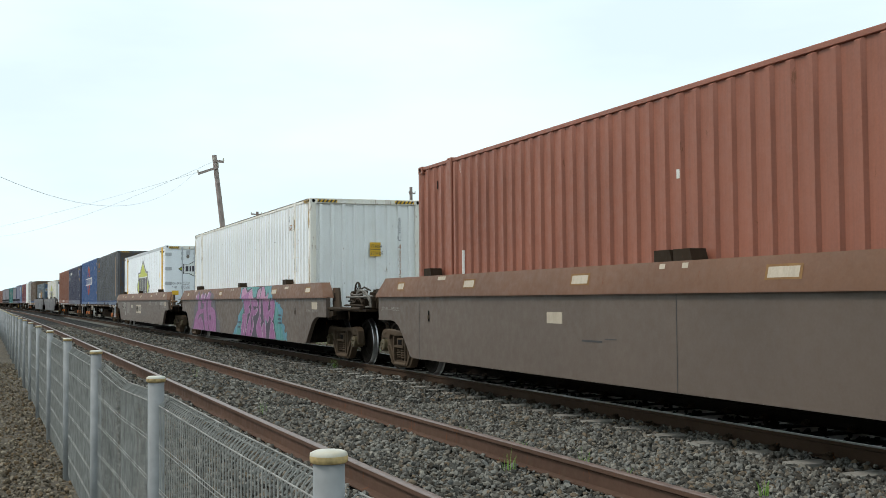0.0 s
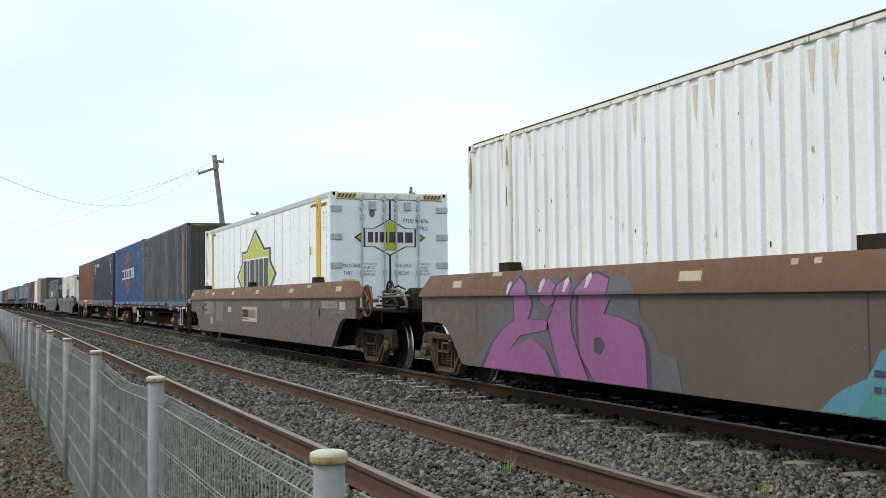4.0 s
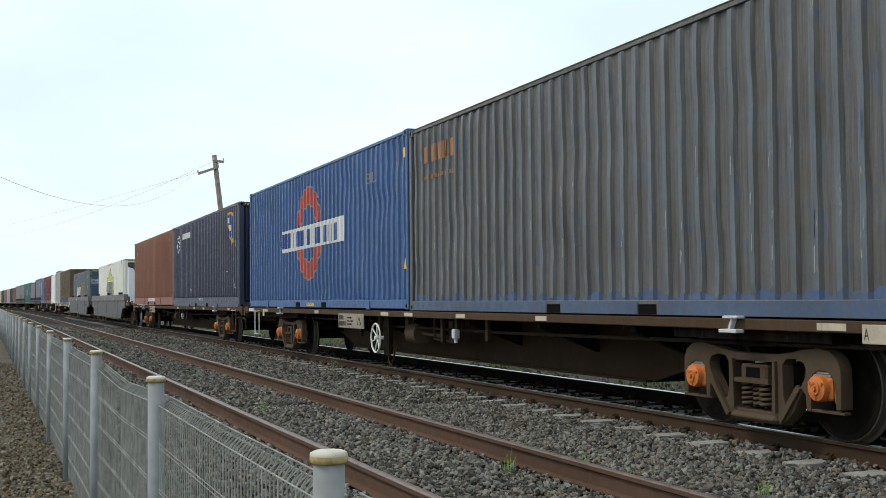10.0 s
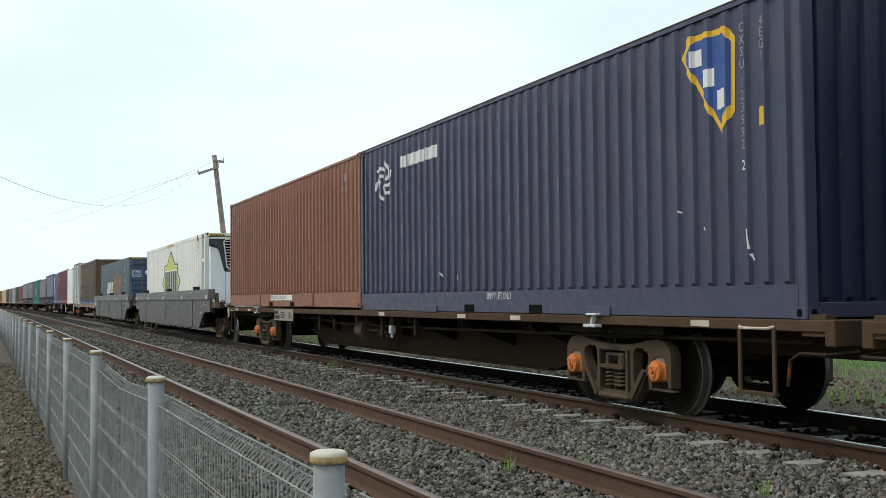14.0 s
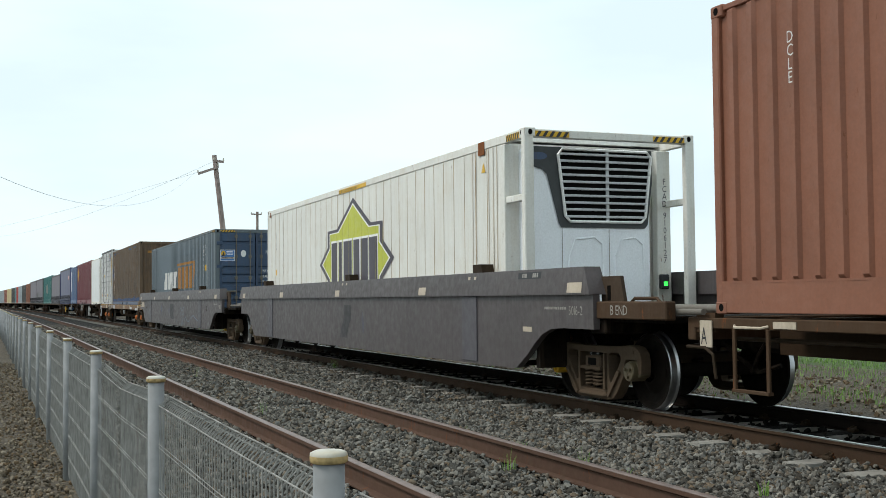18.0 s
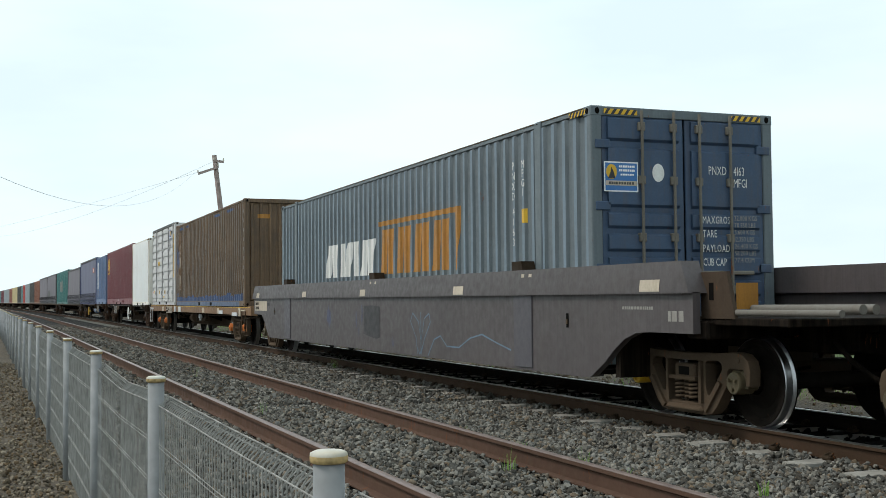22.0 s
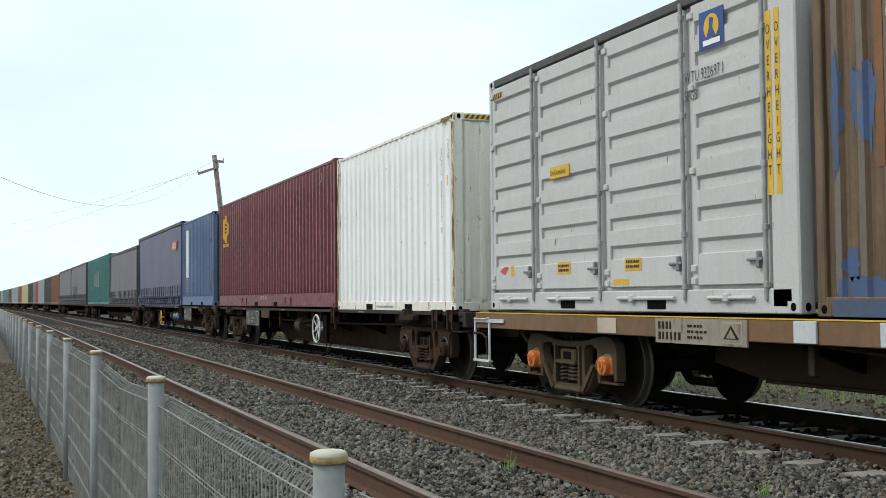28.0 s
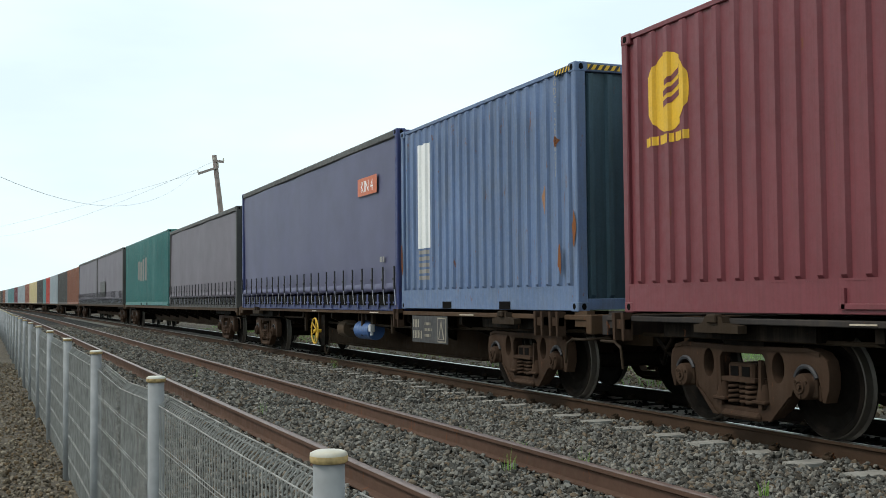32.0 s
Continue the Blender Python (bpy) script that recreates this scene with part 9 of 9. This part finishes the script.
def weed(s, x, y, z, hgt, blades):
    for i in range(blades):
        a, r, hh = weed_rng.uniform(0, 6.28), weed_rng.uniform(0.0, 0.05), hgt * weed_rng.uniform(0.5, 1.0)
        bx, by, lean = r * math.cos(a), r * math.sin(a), weed_rng.uniform(0.05, 0.4) * hh
        w = 0.005
        p = [(bx, by, 0), (bx + lean * 0.3 * math.cos(a), by + lean * 0.3 * math.sin(a), hh * 0.55), (bx + lean * math.cos(a), by + lean * math.sin(a), hh)]
        s.add([(q[0] + x, q[1] + y, q[2] + z) for q in [(p[0][0] - w, p[0][1], -0.02), (p[0][0] + w, p[0][1], -0.02), (p[1][0] + w * 0.8, p[1][1], p[1][2]), (p[1][0] - w * 0.8, p[1][1], p[1][2]), (p[2][0], p[2][1], p[2][2])]], [(0, 1, 2, 3), (3, 2, 4)])


tufts = Shape()
for wx, wy, wh, wb_ in ((-7.71, 4.17, 0.20, 9), (-9.94, 4.08, 0.16, 7), (-8.25, 3.8, 0.18, 6), (-13.63, 3.03, 0.2, 7), (-20.28, 3.31, 0.2, 6), (-7.11, 4.15, 0.14, 6), (-6.55, 4.95, 0.10, 8), (-22.4, 6.45, 0.2, 8), (-9.3, 4.4, 0.08, 6)):
    weed(tufts, wx, wy, -0.17, wh * 1.25, wb_ + 3)
tagged(new("weeds", tufts.mesh("weeds", GREEN)), "green grass tufts growing from the ballast", "weeds", kind="stuff")

# ---- sleepers ----
sl = Shape()
sl.add([(-0.135, -1.27, -0.34), (0.135, -1.27, -0.34), (0.135, 1.27, -0.34), (-0.135, 1.27, -0.34), (-0.11, -1.25, -0.158), (0.11, -1.25, -0.158), (0.11, 1.25, -0.158), (-0.11, 1.25, -0.158)],
       [(0, 3, 2, 1), (4, 5, 6, 7), (0, 1, 5, 4), (1, 2, 6, 5), (2, 3, 7, 6), (3, 0, 4, 7)])
sleeper_mesh = sl.mesh("sleeper", CONCRETE)
clip_shape = Shape()
for side in (-0.7525, 0.7525):
    for d in (-1, 1):
        clip_shape.box(-0.05, 0.05, *sorted((side + d * 0.06, side + d * 0.15)), -0.158, -0.118, 0.012)
        clip_shape.tube([(-0.04, side + d * 0.13, -0.125), (-0.02, side + d * 0.08, -0.10), (0.02, side + d * 0.08, -0.10), (0.04, side + d * 0.13, -0.125)], 0.012, 5)
clip_mesh = clip_shape.mesh("rail_clips", GEARBROWN)
# thin near-black plate that paints the train's shade onto each sleeper
sleeper_shade_mesh = Shape().box(-0.106, 0.106, -0.60, 1.20, -0.157, -0.152).mesh("oil_stain", SHADEBED)
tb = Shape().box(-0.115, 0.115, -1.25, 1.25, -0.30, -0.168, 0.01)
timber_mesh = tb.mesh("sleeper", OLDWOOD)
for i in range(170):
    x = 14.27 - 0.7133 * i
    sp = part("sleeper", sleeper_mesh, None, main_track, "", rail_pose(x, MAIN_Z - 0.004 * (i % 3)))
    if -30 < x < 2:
        part("oil_stain", sleeper_shade_mesh, None, sp, "near-black layer for the train's shade on the sleeper")
    if -30 < x < 0:
        part("rail_clips", clip_mesh, None, sp, "greasy spring rail clips")
for i in range(138):
    x = 13.4 - 0.65 * i
    part("sleeper", timber_mesh, None, siding, "", rail_pose(x, -0.010 - 0.010 * (i % 4), SIDING_Y))

# ---- ballast ----
def ground_z(y):
    prof = [(-2, -0.11), (0.2, -0.10), (0.75, -0.11), (1.5, -0.17), (2.0, -0.185), (4.6, -0.185), (5.3, -0.24), (5.75, -0.225), (6.15, -0.235), (6.66, -0.25), (8.22, -0.24), (8.8, -0.225), (9.3, -0.24), (10.0, -0.42), (11.2, -0.45), (12.4, -0.40), (15.5, -0.40)]
    return np.interp(y, [p[0] for p in prof], [p[1] for p in prof])


GOLD = (1 + 5 ** 0.5) / 2
ROUND_V = np.array([(0, a, b * GOLD) for a in (-1, 1) for b in (-1, 1)] + [(a, b * GOLD, 0) for a in (-1, 1) for b in (-1, 1)] + [(b * GOLD, 0, a) for a in (-1, 1) for b in (-1, 1)], float) / 3.5
ROUND_F = np.array([f for f in itertools.combinations(range(12), 3) if all(abs(np.linalg.norm(ROUND_V[p] - ROUND_V[q]) - 2 / 3.5) < 1e-6 for p, q in itertools.combinations(f, 2))])
BLOCK_V = np.array([(a, b, c) for a in (-1, 1) for b in (-1, 1) for c in (-1, 1)], float) * 0.45
BLOCK_F = np.array([(0, 1, 3), (0, 3, 2), (4, 6, 7), (4, 7, 5), (0, 4, 5), (0, 5, 1), (2, 3, 7), (2, 7, 6), (0, 2, 6), (0, 6, 4), (1, 5, 7), (1, 7, 3)])


def stones(name, n, xr, yr, size, mat, label, seed, xpow=1.0, avoid=(), fine=False):
    """Loose broken stones: many-sided close to the viewer, blocky far off; they bury the sleeper ends unevenly."""
    r = np.random.RandomState(seed)
    x = xr[0] + (xr[1] - xr[0]) * r.rand(n) ** xpow
    y = yr[0] + (yr[1] - yr[0]) * r.rand(n)
    keep = np.ones(n, bool)
    for a, b in avoid:
        keep &= ~((y > a) & (y < b))
    step = (14.27 - x) / 0.7133
    row = np.abs((step + 0.5) % 1.0 - 0.5) * 0.7133
    buried = 6.28 + 0.09 * np.sin(np.round(step) * 2.4)
    keep &= ~((y > buried) & (y < 6.75) & (row < 0.125) & (r.rand(n) < 0.97))
    x, y = x[keep], y[keep]
    n = len(x)
    sz = size * (0.45 + 0.95 * r.rand(n) ** 1.8)
    z = ground_z(y) + size * (1.0 * r.rand(n) - 0.4)
    z += np.where((y < 6.75) & (row[keep] > 0.12), 0.06 * np.clip((y - 6.36) / 0.24, 0, 1), 0)
    y = y + np.where(-x > 40, -7.5e-5 * np.maximum(-x - 40, 0) ** 2, 0)
    base, tri = (ROUND_V, ROUND_F) if fine else (BLOCK_V, BLOCK_F)
    k = len(base)
    v = base[None] * (1 + (0.85 if fine else 0.6) * (r.rand(n, k, 3) - 0.5)) * np.stack([np.ones(n), 0.60 + 0.4 * r.rand(n), 0.50 + 0.4 * r.rand(n)], 1)[:, None, :]
    a, b = r.rand(n) * 6.283, r.rand(n) * 6.283
    ca, sa, cb, sb = np.cos(a), np.sin(a), np.cos(b), np.sin(b)
    x1, y1 = v[..., 0] * ca[:, None] - v[..., 1] * sa[:, None], v[..., 0] * sa[:, None] + v[..., 1] * ca[:, None]
    y2, z2 = y1 * cb[:, None] - v[..., 2] * sb[:, None], y1 * sb[:, None] + v[..., 2] * cb[:, None]
    p = np.stack([x1, y2, z2], 2) * sz[:, None, None] + np.stack([x, y, z], 1)[:, None, :]
    f = (tri[None] + (np.arange(n) * k)[:, None, None]).reshape(-1, 3)
    return tagged(new(name, heap(name, p.reshape(-1, 3), f, mat)), label, "gravel", kind="stuff")


RAILS = ((SIDING_Y - 0.83, SIDING_Y - 0.68), (SIDING_Y + 0.68, SIDING_Y + 0.83), (TRACK_Y - 0.83, TRACK_Y - 0.68), (TRACK_Y + 0.68, TRACK_Y + 0.83))
stones("ballast", 66000, (-5.4, -14.5), (0.72, 6.62), 0.050, BALLAST, "grey crushed stone ballast round the tracks", 1, avoid=RAILS, fine=True)
stones("ballast", 50000, (-14.8, -30.0), (0.72, 6.62), 0.052, BALLAST, "grey crushed stone ballast along the tracks", 9, avoid=RAILS, xpow=1.15)
stones("ballast", 32000, (-29.0, -64.0), (0.72, 6.6), 0.070, BALLAST, "grey crushed stone ballast far along the tracks", 2, avoid=RAILS, xpow=1.3)
# near-black stones stand in for the shade under the train
stones("ballast", 9000, (12.0, -40.0), (6.78, 8.1), 0.060, SHADESTONE, "ballast between the main line rails, coloured near-black for the train's shade", 3, avoid=RAILS)
stones("ballast", 14000, (12.0, -5.2), (0.72, 6.6), 0.065, BALLAST, "grey crushed stone ballast beside the viewpoint", 7, avoid=RAILS)
stones("ballast", 9000, (12.0, -40.0), (8.3, 9.6), 0.060, BALLAST, "grey crushed stone ballast on the far shoulder", 6)
stones("gravel", 19000, (-4.0, -26.0), (-1.2, 0.74), 0.036, DIRTSTONE, "brown gravel beside the fence", 4, xpow=1.4, fine=True)
stones("gravel", 9000, (-2.0, -60.0), (9.5, 15.0), 0.06, DIRTSTONE, "grey-brown gravel beyond the railway", 5)
# ---- grass beyond the line ----
def grass(n, xr, yr, hgt, seed):
    r = np.random.RandomState(seed)
    cx, cy = r.rand(n // 60) * (xr[1] - xr[0]) + xr[0], r.rand(n // 60) * (yr[1] - yr[0]) + yr[0]
    k = r.randint(0, len(cx), n)
    x, y = cx[k] + r.randn(n) * 0.5, cy[k] + r.randn(n) * 0.35
    hh, a, w = hgt * (0.4 + r.rand(n)), r.rand(n) * 6.283, 0.008
    z = ground_z(y) - 0.01
    dx, dy = np.cos(a), np.sin(a)
    v = np.stack([np.stack([x - w * dy, y + w * dx, z], 1), np.stack([x + w * dy, y - w * dx, z], 1), np.stack([x + dx * hh * 0.4, y + dy * hh * 0.4, z + hh], 1)], 1).reshape(-1, 3)
    return tagged(new("grass", heap("grass", v, np.arange(3 * n).reshape(-1, 3), GREEN)), "patches of green grass beyond the railway", "grass", kind="stuff")


grass(26000, (-3, -70), (11.5, 20.0), 0.12, 8)
clumps = Shape()
for k in range(70):
    weed(clumps, weed_rng.uniform(-5.5, -22), weed_rng.uniform(-0.75, 0.5), -0.11, weed_rng.uniform(0.03, 0.07), 9)
STRAW = plain("dry_straw_grass", (0.22, 0.155, 0.055), 0.8, vary=0.4, scale=15)
tagged(new("dry_grass", clumps.mesh("dry_grass", STRAW)), "short dry grass tufts in the gravel by the fence", "grass", kind="stuff")


def motions():
    for ob, s, dz in movers:
        walk(ob, [(t, rail_pose(s + SPEED * t, dz)) for t in range(0, 33, 2)])
    for ob, radius in wheelsets:
        p, turn = ob.location.copy(), math.degrees(SPEED * 0.1 / radius)
        walk(ob, [(k / 10, pose(p.x, p.y, p.z, 0, k * turn, 0)) for k in range(321)])


motions()
